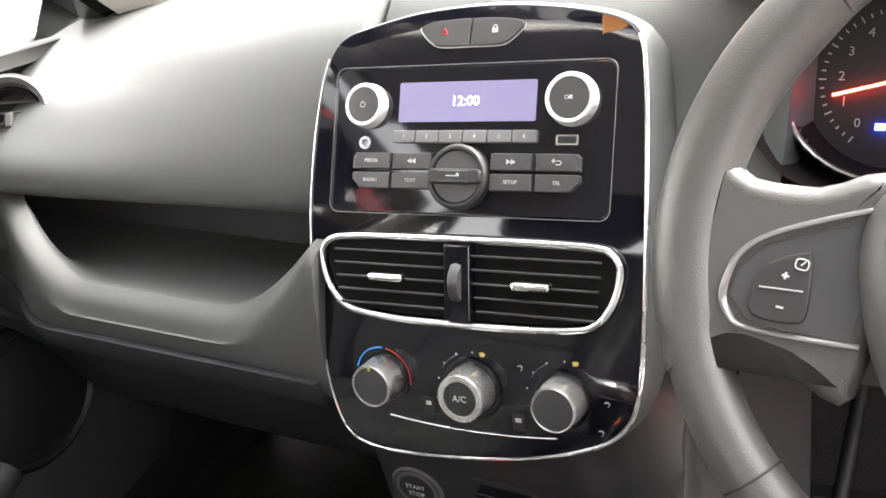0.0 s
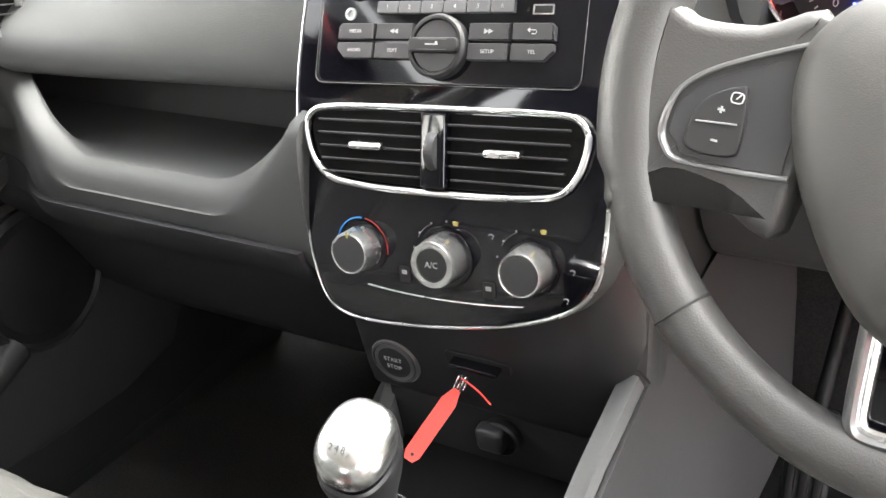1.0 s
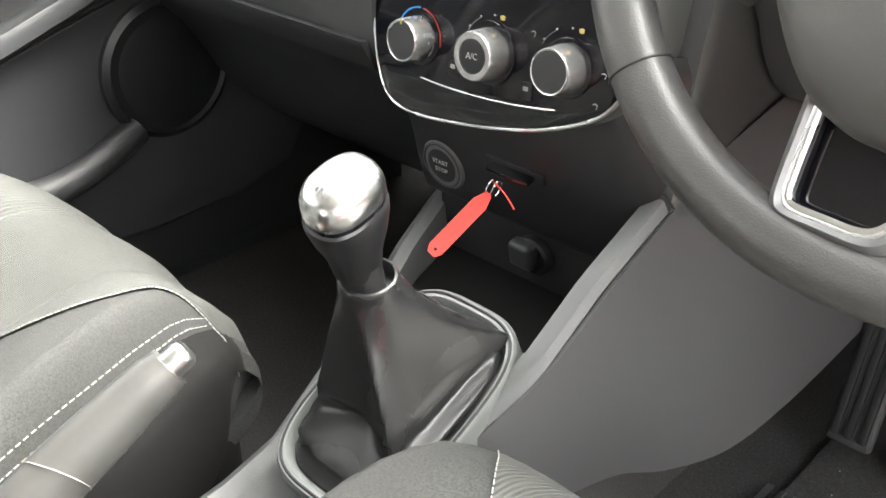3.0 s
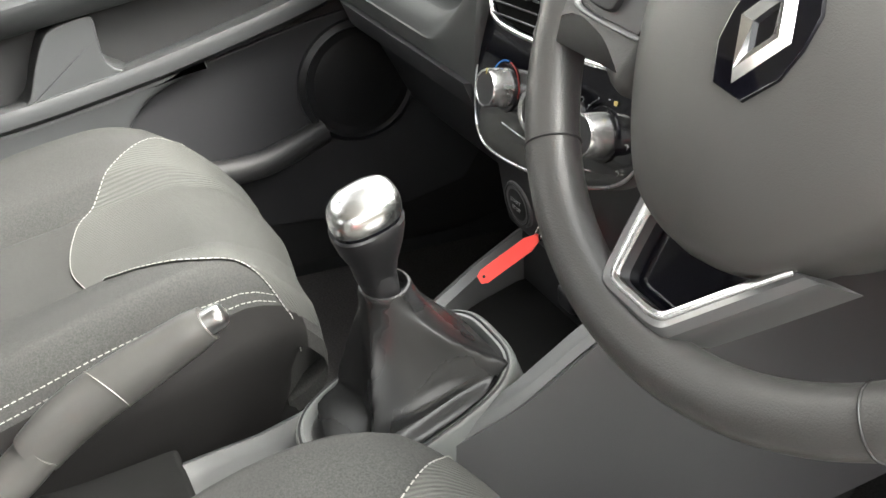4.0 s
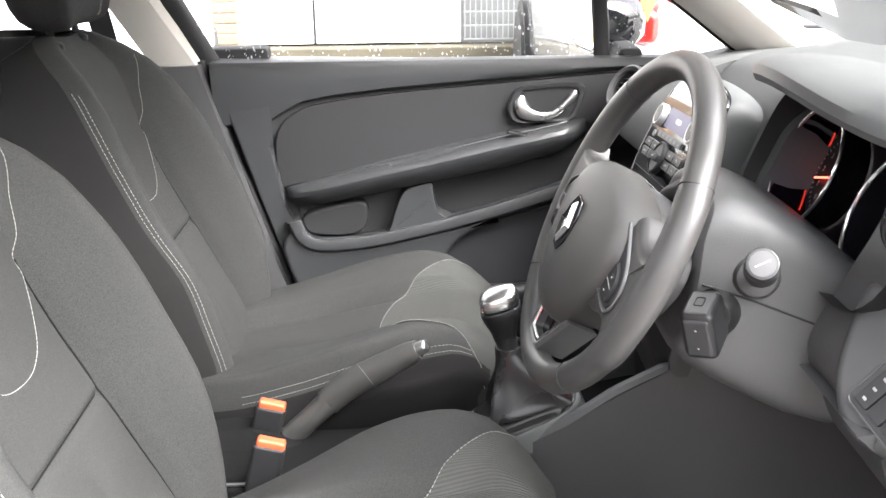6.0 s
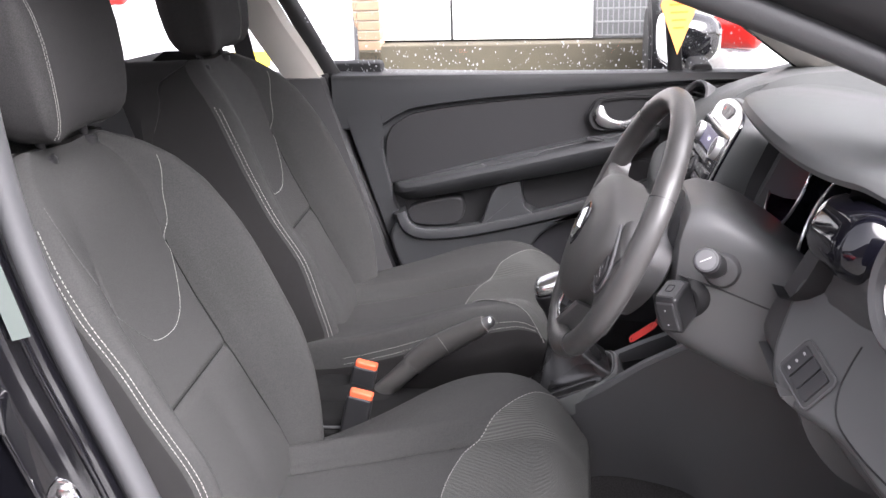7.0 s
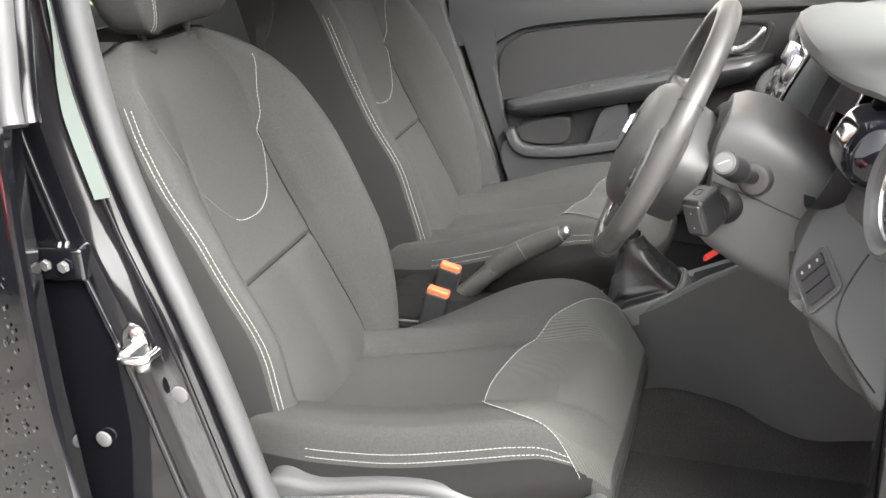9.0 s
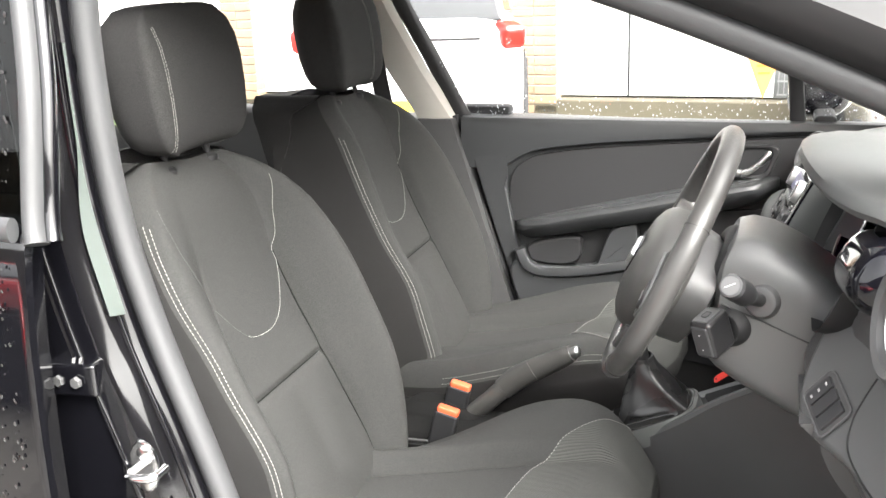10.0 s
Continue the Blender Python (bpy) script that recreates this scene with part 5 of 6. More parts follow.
P("hub_back", dome(hubp, ((0.75, -0.07), (0.86, -0.065), (0.9, -0.04), (0.9, -0.01)), WM), DARK, wheel)
for sx in (-1, 1):
    up = 0.024 if sx > 0 else 0.0

    def mir(pts):
        q = [(sx * -x, y + up) for x, y in pts]
        return q if sx < 0 else list(reversed(q))
    spk = mir([(-0.085, 0.022), (-0.12, 0.014), (-0.15, 0.012), (-0.172, 0.02), (-0.18, -0.03), (-0.172, -0.09), (-0.155, -0.09), (-0.14, -0.075), (-0.115, -0.076), (-0.08, -0.08)])
    spoke = P("spoke", slab(spline2(spk, 4), 0.028, 0.010, 4, WM @ pose(0, 0, -0.016)), LEATHER, wheel)
    well = mir([(-0.088, 0.004), (-0.12, -0.010), (-0.136, -0.019), (-0.146, -0.033), (-0.147, -0.047), (-0.137, -0.057), (-0.12, -0.058), (-0.088, -0.055)])
    P("switch_plate", slab(well, 0.002, 0.0006, 2, WM @ pose(0, 0, 0.0115)), BUTTON, spoke)
    frame_line = mir([(-0.084, 0.012), (-0.112, -0.001), (-0.136, -0.0145), (-0.148, -0.028), (-0.1505, -0.046), (-0.1455, -0.056), (-0.137, -0.0605), (-0.11, -0.0590), (-0.084, -0.0560)])
    P("spoke_trim", tube(plate_line(spline2(frame_line, 5, False), 0.0135), 0.0021, 8, flat=0.7), SPOKE_GREY, spoke, "satin grey trim")
    btn = mir([(-0.1375, -0.0474), (-0.136, -0.034), (-0.130, -0.025), (-0.118, -0.0185), (-0.1135, -0.021), (-0.110, -0.046), (-0.114, -0.053), (-0.130, -0.0545), (-0.136, -0.052)])
    P("switch", slab(spline2(btn, 3), 0.005, 0.0015, 2, WM @ pose(0, 0, 0.0125)), BLACK, spoke)
    P("switch_divider", tube(plate_line([(sx * 0.134, up - 0.0395), (sx * 0.114, up - 0.037)], 0.0177), 0.0005, 6), SILVER, spoke)
    for lx, ly in (((0.0034, 0.0011), (0.0011, 0.0034)) if sx < 0 else ((0.0034, 0.0011),)):
        P("switch_mark", rbox(lx, ly, 0.0005, 0, 1, WM @ pose(sx * 0.1235, up - 0.0315, 0.0177)), INK, spoke)
    P("switch_mark", rbox(0.0034, 0.0011, 0.0005, 0, 1, WM @ pose(sx * 0.1225, up - 0.0468, 0.0177)), INK, spoke)
P("switch_icon", tube(plate_line([(x - 0.1175, y - 0.0245) for x, y in rrect(0.006, 0.005, 0.0018, 3)], 0.0177), 0.0004, 5, closed=True), INK, wheel)
P("switch_icon", tube(plate_line([(-0.1180, -0.0252), (-0.1160, -0.0225)], 0.0177), 0.0004, 5), INK, wheel)
# lower spoke: a grey frame, a bright inner line and a gloss black filler


def lower_line(k):
    """The spoke's trapezoid, open towards the hub; k runs from its outer to its inner edge."""
    outer = [(-0.036, -0.095), (-0.0325, -0.125), (-0.0295, -0.150), (-0.0265, -0.163), (-0.020, -0.1675), (0.0, -0.1665), (0.018, -0.1655), (0.029, -0.162), (0.037, -0.152), (0.056, -0.125), (0.078, -0.093)]
    inner = [(-0.0265, -0.095), (-0.0235, -0.125), (-0.0210, -0.147), (-0.0190, -0.156), (-0.0135, -0.1585), (0.0, -0.1575), (0.012, -0.1565), (0.020, -0.1535), (0.026, -0.146), (0.041, -0.125), (0.062, -0.097)]
    return spline2([(a + (c - a) * k, b + (d - b) * k) for (a, b), (c, d) in zip(outer, inner)], 4, False)


sec = []
for (ox, oy), (ix, iy) in zip(lower_line(0), lower_line(1)):
    q = lambda k: (ox + (ix - ox) * k, oy + (iy - oy) * k)
    sec.append([WM @ Vector((*q(k), d)) for k, d in ((0, -0.022), (0, 0.002), (0.15, 0.009), (0.5, 0.012), (0.85, 0.010), (1.0, 0.004), (1.0, -0.022))])
low_spoke = P("lower_spoke", loft(sec), SPOKE_GREY, wheel, "satin grey lower spoke")
P("lower_trim", tube(plate_line(lower_line(0.92), 0.0085), 0.0034, 10, flat=0.7, up=WM.to_3x3() @ Vector((0, 0, 1))), CHROME, low_spoke, "bright chrome inner line")
P("lower_filler", slab(lower_line(1), 0.004, 0, 2, WM @ pose(0, 0, -0.006)), PIANO, low_spoke, "gloss black filler panel")
bm_m = WM @ pose(0.008, -0.018, 0.0430)
plate = [(0.011, 0.035), (-0.011, 0.035), (-0.023, 0.017), (-0.025, 0.0), (-0.023, -0.017), (-0.011, -0.035), (0.011, -0.035), (0.023, -0.017), (0.025, 0.0), (0.023, 0.017)]
plate = [(0.86 * x, 0.86 * y) for x, y in plate]
badge_plate = P("badge_plate", slab(plate, 0.003, 0.001, 2, bm_m @ pose(0, 0, -0.001)), PIANO, wheel, "gloss black badge plate")
loz = [(0, 0.026), (0.015, 0.0), (0, -0.026), (-0.015, 0.0)]
lozi = [(0, 0.012), (0.0065, 0.0), (0, -0.012), (-0.0065, 0.0)]
rr = [[bm_m @ Vector((x, y, z)) for x, y in q] for q, z in ((loz, 0.002), ([(x * 0.78, y * 0.78) for x, y in loz], 0.0065), (lozi, 0.004), (lozi, 0.002))]
P("badge", loft(rr, wrap=True), BRIGHT, badge_plate, "chrome lozenge badge", smooth=False)

# ---- steering column ----
column = thing("steering_column", "grey plastic steering column shroud with two stalks", "steering column", (0.38, 0.08, 0.93))


def col_ring(y, zt, zb, w, n=36):
    zc, h = (zt + zb) / 2, (zt - zb) / 2
    out = []
    for i in range(n):
        t = 2 * math.pi * i / n
        c, s = math.cos(t), math.sin(t)
        out.append((0.375 + w * math.copysign(abs(c) ** 0.32, c), y + 0.35 * h * s * 0.6, zc + h * math.copysign(abs(s) ** 0.36, s)))
    return out


P("shroud", loft([col_ring(-0.014, 1.018, 0.885, 0.074), col_ring(-0.008, 1.032, 0.868, 0.084), col_ring(0.008, 1.036, 0.854, 0.089), col_ring(0.035, 1.030, 0.838, 0.094), col_ring(0.07, 1.012, 0.820, 0.099), col_ring(0.105, 0.988, 0.803, 0.104), col_ring(0.15, 0.955, 0.79, 0.106)]), BODY_GREY, column, "dark grey moulded shroud")
P("shroud_seam", tube([(0.4625, -0.005, 0.952), (0.4715, 0.05, 0.935), (0.479, 0.11, 0.912)], 0.0012, 6), BLACK, column)
P("collar", tube([WM @ Vector((0.06 * math.cos(t), 0.06 * math.sin(t), -0.068)) for t in (2 * math.pi * k / 32 for k in range(32))], 0.016, 12, closed=True), BLACK, column)
STALK = material("stalk_black", (0.013, 0.013, 0.014), 0.4, vary=0.08)
# wiper stalk
P("stalk_collar", lathe([(0.023, 0), (0.023, 0.005), (0.019, 0.012), (0.013, 0.014)], 24, Matrix.Translation((0.466, 0.046, 0.962)) @ pose(0, 0, 0, 0, 82, -14)), DARK, column)
st = smooth_path([(0.46, 0.046, 0.960), (0.50, 0.036, 0.975), (0.54, 0.024, 0.995), (0.575, 0.012, 1.014)], 6)
stalk1 = P("wiper_stalk", tube(st, [0.0085 + 0.0070 * sstep(8, 12, i) for i in range(len(st))], 18), STALK, column, "black wiper stalk")
tip = (st[-1] - st[-2]).to_track_quat("Z", "Y").to_matrix().to_4x4()
tip.translation = st[-1]
P("stalk_ring", lathe([(0.0148, -0.002), (0.0152, 0.002), (0.0138, 0.006), (0.0115, 0.007)], 28, tip), BUTTON, stalk1)
P("stalk_cap", lathe([(0.0118, 0.004), (0.0112, 0.0075), (0.0, 0.008)], 24, tip), TRIM, stalk1)
P("stalk_mark", rbox(0.014, 0.0010, 0.001, 0, 1, tip @ pose(0, 0, 0.0085, 0, 0, 30)), INK, stalk1)
# audio control pod
P("pod_collar", lathe([(0.026, 0), (0.026, 0.01), (0.02, 0.02), (0.014, 0.022)], 24, Matrix.Translation((0.455, 0.012, 0.922)) @ pose(0, 0, 0, 0, 90, -30)), BLACK, column)
podm = Matrix.Translation((0.503, -0.012, 0.927)) @ pose(0, 0, 0, 8, 16, -30) @ Matrix.Diagonal((0.9, 0.95, 1.05, 1))
pod = P("control_pod", rbox(0.05, 0.034, 0.05, 0.007, 3, podm), STALK, column, "black audio remote pod")
P("pod_face", rbox(0.006, 0.026, 0.040, 0.003, 3, podm @ pose(0.024, 0, 0)), BUTTON, pod)
P("pod_top", rbox(0.036, 0.024, 0.004, 0.0015, 2, podm @ pose(0.002, 0, 0.0245)), TRIM, pod)
P("pod_icon", tube([podm @ Vector((0.002 + x, y, 0.0268)) for x, y in rrect(0.014, 0.009, 0.002, 3)], 0.0006, 5, closed=True), BLACK, pod)
for k in (-1, 1):
    P("pod_mark", rbox(0.001, 0.002, 0.0018, 0.0004, 1, podm @ pose(0.0275, 0, 0.010 * k)), INK, pod)

# ---- instrument cluster ----
cluster = thing("instrument_cluster", "hooded instrument cluster with dark dials and a red needle", "instrument cluster", (0.37, 0.2, 1.0))


def hood_section(s):
    """The visor cut front to back; s runs from -1 to 1 across it."""
    a = abs(s)
    x = 0.365 + 0.255 * math.sin(s * math.pi / 2)
    y = 0.078 + 0.155 * (1 - math.cos(s * math.pi / 2))
    z = 1.142 - 0.026 * sstep(0, 0.65, a) - 0.03 * sstep(0.65, 1.0, a)
    dx = x - 0.365
    back = 1.095 - 0.01 * a
    pts = [(0.80, 0.30, 1.06 - 0.02 * a), (0.90, max(0.17, y + 0.03), z - 0.022), (0.975, y + 0.012, z - 0.019), (0.99, y + 0.004, z - 0.016), (1.0, y, z - 0.008), (1.0, y + 0.003, z + 0.002), (0.995, y + 0.012, z + 0.008), (0.985, y + 0.04, z + 0.013), (0.98, y + 0.09, z + 0.010 - 0.004 * a), (1.0, 0.33, (z + back) / 2 + 0.003), (1.1, 0.48, back), (1.2, 0.76, 1.045)]
    return [(0.365 + dx * k, yy, zz) for k, yy, zz in pts]


P("hood", loft([hood_section(-1 + i / 24) for i in range(49)], closed=False), DASH, cluster, "soft grey visor over the dials")
FM = Matrix.Translation((0.375, 0.20, 1.0)) @ pose(0, 0, 0, 90 - 22, 0, 0)
P("face", slab(rrect(0.37, 0.16, 0.05, 6), 0.004, 0, 2, FM @ pose(0, 0.01, -0.006)), BLACK, cluster)
P("surround", loft([[FM @ Vector((x, y, d)) for x, y in rrect(w, h, 0.06, 6, 0, 0.004)] for w, h, d in ((0.36, 0.15, 0.0), (0.385, 0.165, 0.035), (0.40, 0.175, 0.07))], caps=False), BLACK, cluster)


def dial(cx, r):
    m = FM @ pose(cx, 0.0, 0)
    P("dial_tube", loft([[m @ Vector((k * math.cos(t), k * math.sin(t), d)) for t in (2 * math.pi * i / 48 for i in range(48))] for k, d in ((r * 0.86, 0.0), (r * 0.95, 0.02), (r, 0.04), (r * 1.03, 0.042), (r * 1.04, 0.02))], caps=False), PIANO, cluster)
    P("dial_ring", tube([m @ Vector((r * 1.01 * math.cos(t), r * 1.01 * math.sin(t), 0.0425)) for t in (2 * math.pi * i / 48 for i in range(48))], 0.0022, 8, closed=True), CHROME, cluster, "chrome dial ring")
    return m


tm = dial(-0.112, 0.072)
dial(0.105, 0.072)
for i in range(8):
    a = radians(231 - 27 * i)
    text_mesh(str(i), 0.0095, tm @ pose(0.0375 * math.cos(a), 0.040 * math.sin(a), 0.0015), INK, cluster, "dial_number")
for i in range(33):
    a = radians(238 - 7.2 * i)
    big = i % 4 == 0
    P("dial_tick", rbox(0.0052 if big else 0.003, 0.0011, 0.0006, 0, 1, tm @ pose(0.0505 * math.cos(a), 0.0505 * math.sin(a), 0.001, 0, 0, math.degrees(a))), INK, cluster)
a = radians(196)
P("needle", rbox(0.044, 0.0024, 0.0016, 0.0006, 1, tm @ pose(0.022 * math.cos(a), 0.022 * math.sin(a), 0.005, 0, 0, 196)), glowing("needle_red", (1.0, 0.05, 0.03), 1.5), cluster, "lit red needle")
P("warning_light", rbox(0.007, 0.005, 0.0008, 0, 1, tm @ pose(-0.008, -0.033, 0.002)), glowing("lamp_blue", (0.03, 0.06, 1.0), 2.0), cluster, "small blue warning light")

P("gloss_panel", rbox(0.12, 0.09, 0.085, 0.036, 6, pose(0.578, 0.172, 1.040, -28, 0, 10)), PIANO, cluster, "gloss black panel beside the dials")

# ---- driver side of the dashboard ----


def driver_pad(x):
    d = 0.02 * sstep(0.5, 0.75, x)
    pts = [(0.78, 1.03), (0.5, 1.085), (0.34, 1.095), (0.22, 1.085), (0.17, 1.05), (0.145, 1.0), (0.12, 0.95), (0.100, 0.905), (0.103, 0.875), (0.125, 0.842), (0.16, 0.80), (0.22, 0.765), (0.5, 0.70), (0.78, 0.8)]
    if 0.21 < x < 0.48:
        pts = [(0.78, 1.03), (0.5, 1.085), (0.34, 1.095), (0.32, 1.05), (0.30, 1.0), (0.26, 0.95), (0.2, 0.92), (0.16, 0.90), (0.14, 0.868), (0.14, 0.845), (0.17, 0.80), (0.22, 0.765), (0.5, 0.70), (0.78, 0.8)]
    if x > 0.5:
        face_y = lambda z: 0.132 + 0.6 * (x - 0.613) + 0.64 * (z - 0.896)
        return spline2([(max(y + 1.6 * d, face_y(z)) if z < 0.99 else y + 1.6 * d, z) for y, z in pts], 3)
    return spline2([(y + 1.6 * d, z) for y, z in pts], 3)


P("driver_pad", sweep_x([-0.135, 0.13, 0.17, 0.2, 0.22, 0.3, 0.4, 0.48], driver_pad), DASH, dashboard, "soft grey pad behind the steering wheel")
P("driver_end", sweep_x([0.481, 0.54, 0.58, 0.62, 0.66, 0.70, 0.73, 0.745], driver_pad), DARK, dashboard, "lower driver side of the dashboard")
P("knee_panel", sweep_x([0.165, 0.17, 0.3, 0.45, 0.58, 0.615, 0.62], lambda x: spline2([(0.125, 0.875), (0.117, 0.85), (0.14, 0.80), (0.19, 0.755), (0.30, 0.725), (0.5, 0.70), (0.5, 0.86)], 3)), DARK, dashboard, "dark knee panel under the steering column")
# switch panel
c0 = Vector((0.613, 0.122, 0.896))
ez = Vector((0.45, -0.75, 0.48)).normalized()
ex = Vector((0.0585, 0.0185, -0.025))
ex = (ex - ez * ex.dot(ez)).normalized()
ey = ez.cross(ex)
SM = Matrix((ex, ey, ez)).transposed().to_4x4()
SM.translation = c0
on_face = lambda *p: tuple((Vector(p) - c0).dot(e) for e in (ex, ey))
face = spline2([on_face(*p) for p in ((0.530, 0.12, 0.980), (0.540, 0.104, 0.930), (0.557, 0.093, 0.895), (0.582, 0.092, 0.868), (0.618, 0.101, 0.858), (0.688, 0.143, 0.853), (0.766, 0.174, 0.831), (0.80, 0.21, 0.86), (0.77, 0.25, 0.95), (0.70, 0.23, 0.985), (0.621, 0.178, 0.979), (0.56, 0.14, 0.985))], 4)
P("switch_surround", slab(face, 0.09, 0.012, 4, SM @ pose(0, 0, -0.0925)), BODY_GREY, dashboard, "dark grey lower panel round the switches")
joint = spline2([on_face(*p) for p in ((0.640, 0.165, 0.945), (0.643, 0.156, 0.92), (0.652, 0.145, 0.895), (0.672, 0.142, 0.871), (0.71, 0.155, 0.855), (0.76, 0.177, 0.844))], 5, False)
P("cover_joint", tube([SM @ Vector((x, y, -0.0022)) for x, y in joint], 0.0012, 6), BLACK, dashboard)
switches = thing("switch_panel", "dark switch panel with dimmer and mirror controls", "switch panel", tuple(c0))
P("bezel", slab(rrect(0.066, 0.050, 0.008, 4), 0.010, 0.002, 2, SM @ pose(0, 0, -0.009)), DARK, switches)
P("bezel_edge", tube([SM @ Vector((x, y, 0.0005)) for x, y in rrect(0.067, 0.051, 0.008, 4)], 0.0013, 6, closed=True), TRIM, switches)
for k in (-1, 0, 1):
    P("switch", slab(rrect(0.0165, 0.038, 0.002, 3), 0.004, 0.0012, 2, SM @ pose(k * 0.0185, 0, 0.0005)), BUTTON, switches)
for k in (-0.012, 0.0, 0.012):
    P("switch_mark", rbox(0.004, 0.0025, 0.0006, 0, 1, SM @ pose(-0.0185, k, 0.0048)), INK, switches)

# round outboard vents
for sx in (-1, 1):
    VMt = Matrix.Translation((sx * (0.740 if sx > 0 else 0.585), 0.175 if sx > 0 else 0.122, 1.045 if sx > 0 else 0.950)) @ pose(0, 0, 0, 90 - (8 if sx > 0 else 30), 0, 12 if sx > 0 else 26)
    q = 1.0 if sx > 0 else 0.8
    VMt = VMt @ Matrix.Diagonal((q, q, q, 1))
    v = thing("round_vent", "round black air vent in the dashboard end", "air vent", tuple(VMt.translation), "round vents")
    P("ring", lathe([(0.062, -0.05), (0.064, -0.01), (0.062, 0.006), (0.056, 0.010), (0.050, 0.006), (0.047, -0.004), (0.046, -0.03)], 48, VMt), TRIM, v)
    P("inner_ring", lathe([(0.047, -0.02), (0.0465, -0.002), (0.044, 0.0), (0.042, -0.004), (0.041, -0.03)], 40, VMt), CHROME if sx > 0 else BLACK, v)
    P("well", lathe([(0.041, -0.028), (0.0, -0.028)], 32, VMt), BLACK, v)
    for k in range(-2, 3):
        P("slat", rbox(2 * math.sqrt(0.041 ** 2 - (k * 0.014) ** 2), 0.0025, 0.018, 0.001, 2, VMt @ pose(0, k * 0.014, -0.012, 20)), DARK, v)
    P("slider", rbox(0.012, 0.02, 0.012, 0.003, 3, VMt @ pose(0, 0, -0.002)), DARK, v)

# ---- passenger door ----
door = thing("passenger_door", "dark grey passenger door card with armrest and pockets", "car door", (-0.72, -0.3, 0.3))
DX = Matrix(((0, 0, 1, 0), (1, 0, 0, 0), (0, 1, 0, 0), (0, 0, 0, 1)))


def dm(x):
    """Lays an outline of (y, z) on the door at this x, its depth towards the cabin."""
    return Matrix.Translation((x, 0, 0)) @ DX


card = [(-0.722, 1.0), (-0.71, 0.975), (-0.634, 0.717), (-0.561, 0.489), (-0.50, 0.25), (0.55, 0.25), (0.55, 0.99), (0.142, 0.99), (-0.3, 0.99)]
P("card", slab(card, 0.075, 0.006, 2, dm(-0.765)), DOOR_TRIM, door, "dark grey moulded door card")
# rounded belt roll along the window
bz = lambda y: lerp_table([(-0.72, 0.862), (-0.60, 0.872), (-0.57, 0.892), (-0.53, 0.912), (-0.48, 0.922), (-0.345, 0.938), (-0.025, 0.962), (0.142, 0.974), (0.5, 0.98)], y)
rings = []
for i in range(41):
    y = -0.712 + 0.03 * i
    b = bz(y)
    rings.append([(-0.70, y, 0.996), (-0.69, y, 1.0), (-0.676, y, 0.997), (-0.668, y, 0.986), (-0.667, y, (b + 0.99) / 2), (-0.671, y, b + 0.006), (-0.68, y, b), (-0.70, y, b)])
P("belt_roll", loft(rings), DOOR_TRIM, door, "soft grey roll under the window")
# rear flank between the door edge and the insert
flank = [(-0.708, 0.975), (-0.632, 0.717), (-0.558, 0.489), (-0.53, 0.489), (-0.50, 0.56), (-0.545, 0.60), (-0.575, 0.70), (-0.597, 0.82), (-0.597, 0.86), (-0.600, 0.975)]
P("rear_flank", slab(flank, 0.021, 0.006, 3, dm(-0.69)), DOOR_TRIM, door)
insert = spline2([(-0.588, 0.735), (-0.592, 0.79), (-0.590, 0.835), (-0.575, 0.870), (-0.545, 0.893), (-0.50, 0.909), (-0.345, 0.930), (-0.025, 0.955), (0.142, 0.967), (0.30, 0.965), (0.30, 0.87), (0.02, 0.868), (-0.1, 0.845), (-0.35, 0.787), (-0.5, 0.75), (-0.565, 0.735)], 4)
P("insert", slab(insert, 0.010, 0.004, 3, dm(-0.69)), DOOR_DARK, door, "darker padded insert")


def arm_line(y):
    top = lerp_table([(-0.575, 0.733), (-0.346, 0.789), (-0.1, 0.846), (0.026, 0.871), (0.06, 0.872)], y)
    bot = lerp_table([(-0.575, 0.70), (-0.545, 0.688), (-0.293, 0.743), (-0.12, 0.778), (0.013, 0.814), (0.06, 0.83)], y)
    out = lerp_table([(-0.575, -0.675), (-0.55, -0.64), (-0.50, -0.622), (-0.30, -0.600), (-0.05, -0.595), (0.01, -0.60), (0.04, -0.63), (0.06, -0.675)], y)
    return top, bot, out


rings = []
for i in range(44):
    y = -0.575 + 0.635 * i / 43
    t, b, o = arm_line(y)
    dip = 0.016 * sstep(-0.352, -0.335, y) * sstep(-0.215, -0.232, y)
    m = -0.69
    f = min(0.030, max(o + 0.67, 0.004))
    rings.append([(m, y, b + 0.012), (o - f - 0.014, y, b + 0.001), (o - f, y, b + 0.006), (o - 0.45 * f, y, b + 0.55 * (t - b) * 0.75), (o - 0.08 * f, y, t - 0.020), (o - 0.001, y, t - 0.010), (o - 0.006, y, t - 0.003), (o - 0.016, y, t), (o - 0.024, y, t), (o - 0.026, y, t - dip), (o - 0.052, y, t - dip), (o - 0.054, y, t + 0.002), (m, y, t + 0.004)])
arm = P("armrest", loft(rings), DOOR_TRIM, door, "sculpted armrest with a grab recess")
P("window_switch", rbox(0.018, 0.05, 0.006, 0.002, 2, pose(-0.628, -0.085, 0.853, -13)), BLACK, arm, "window switch")
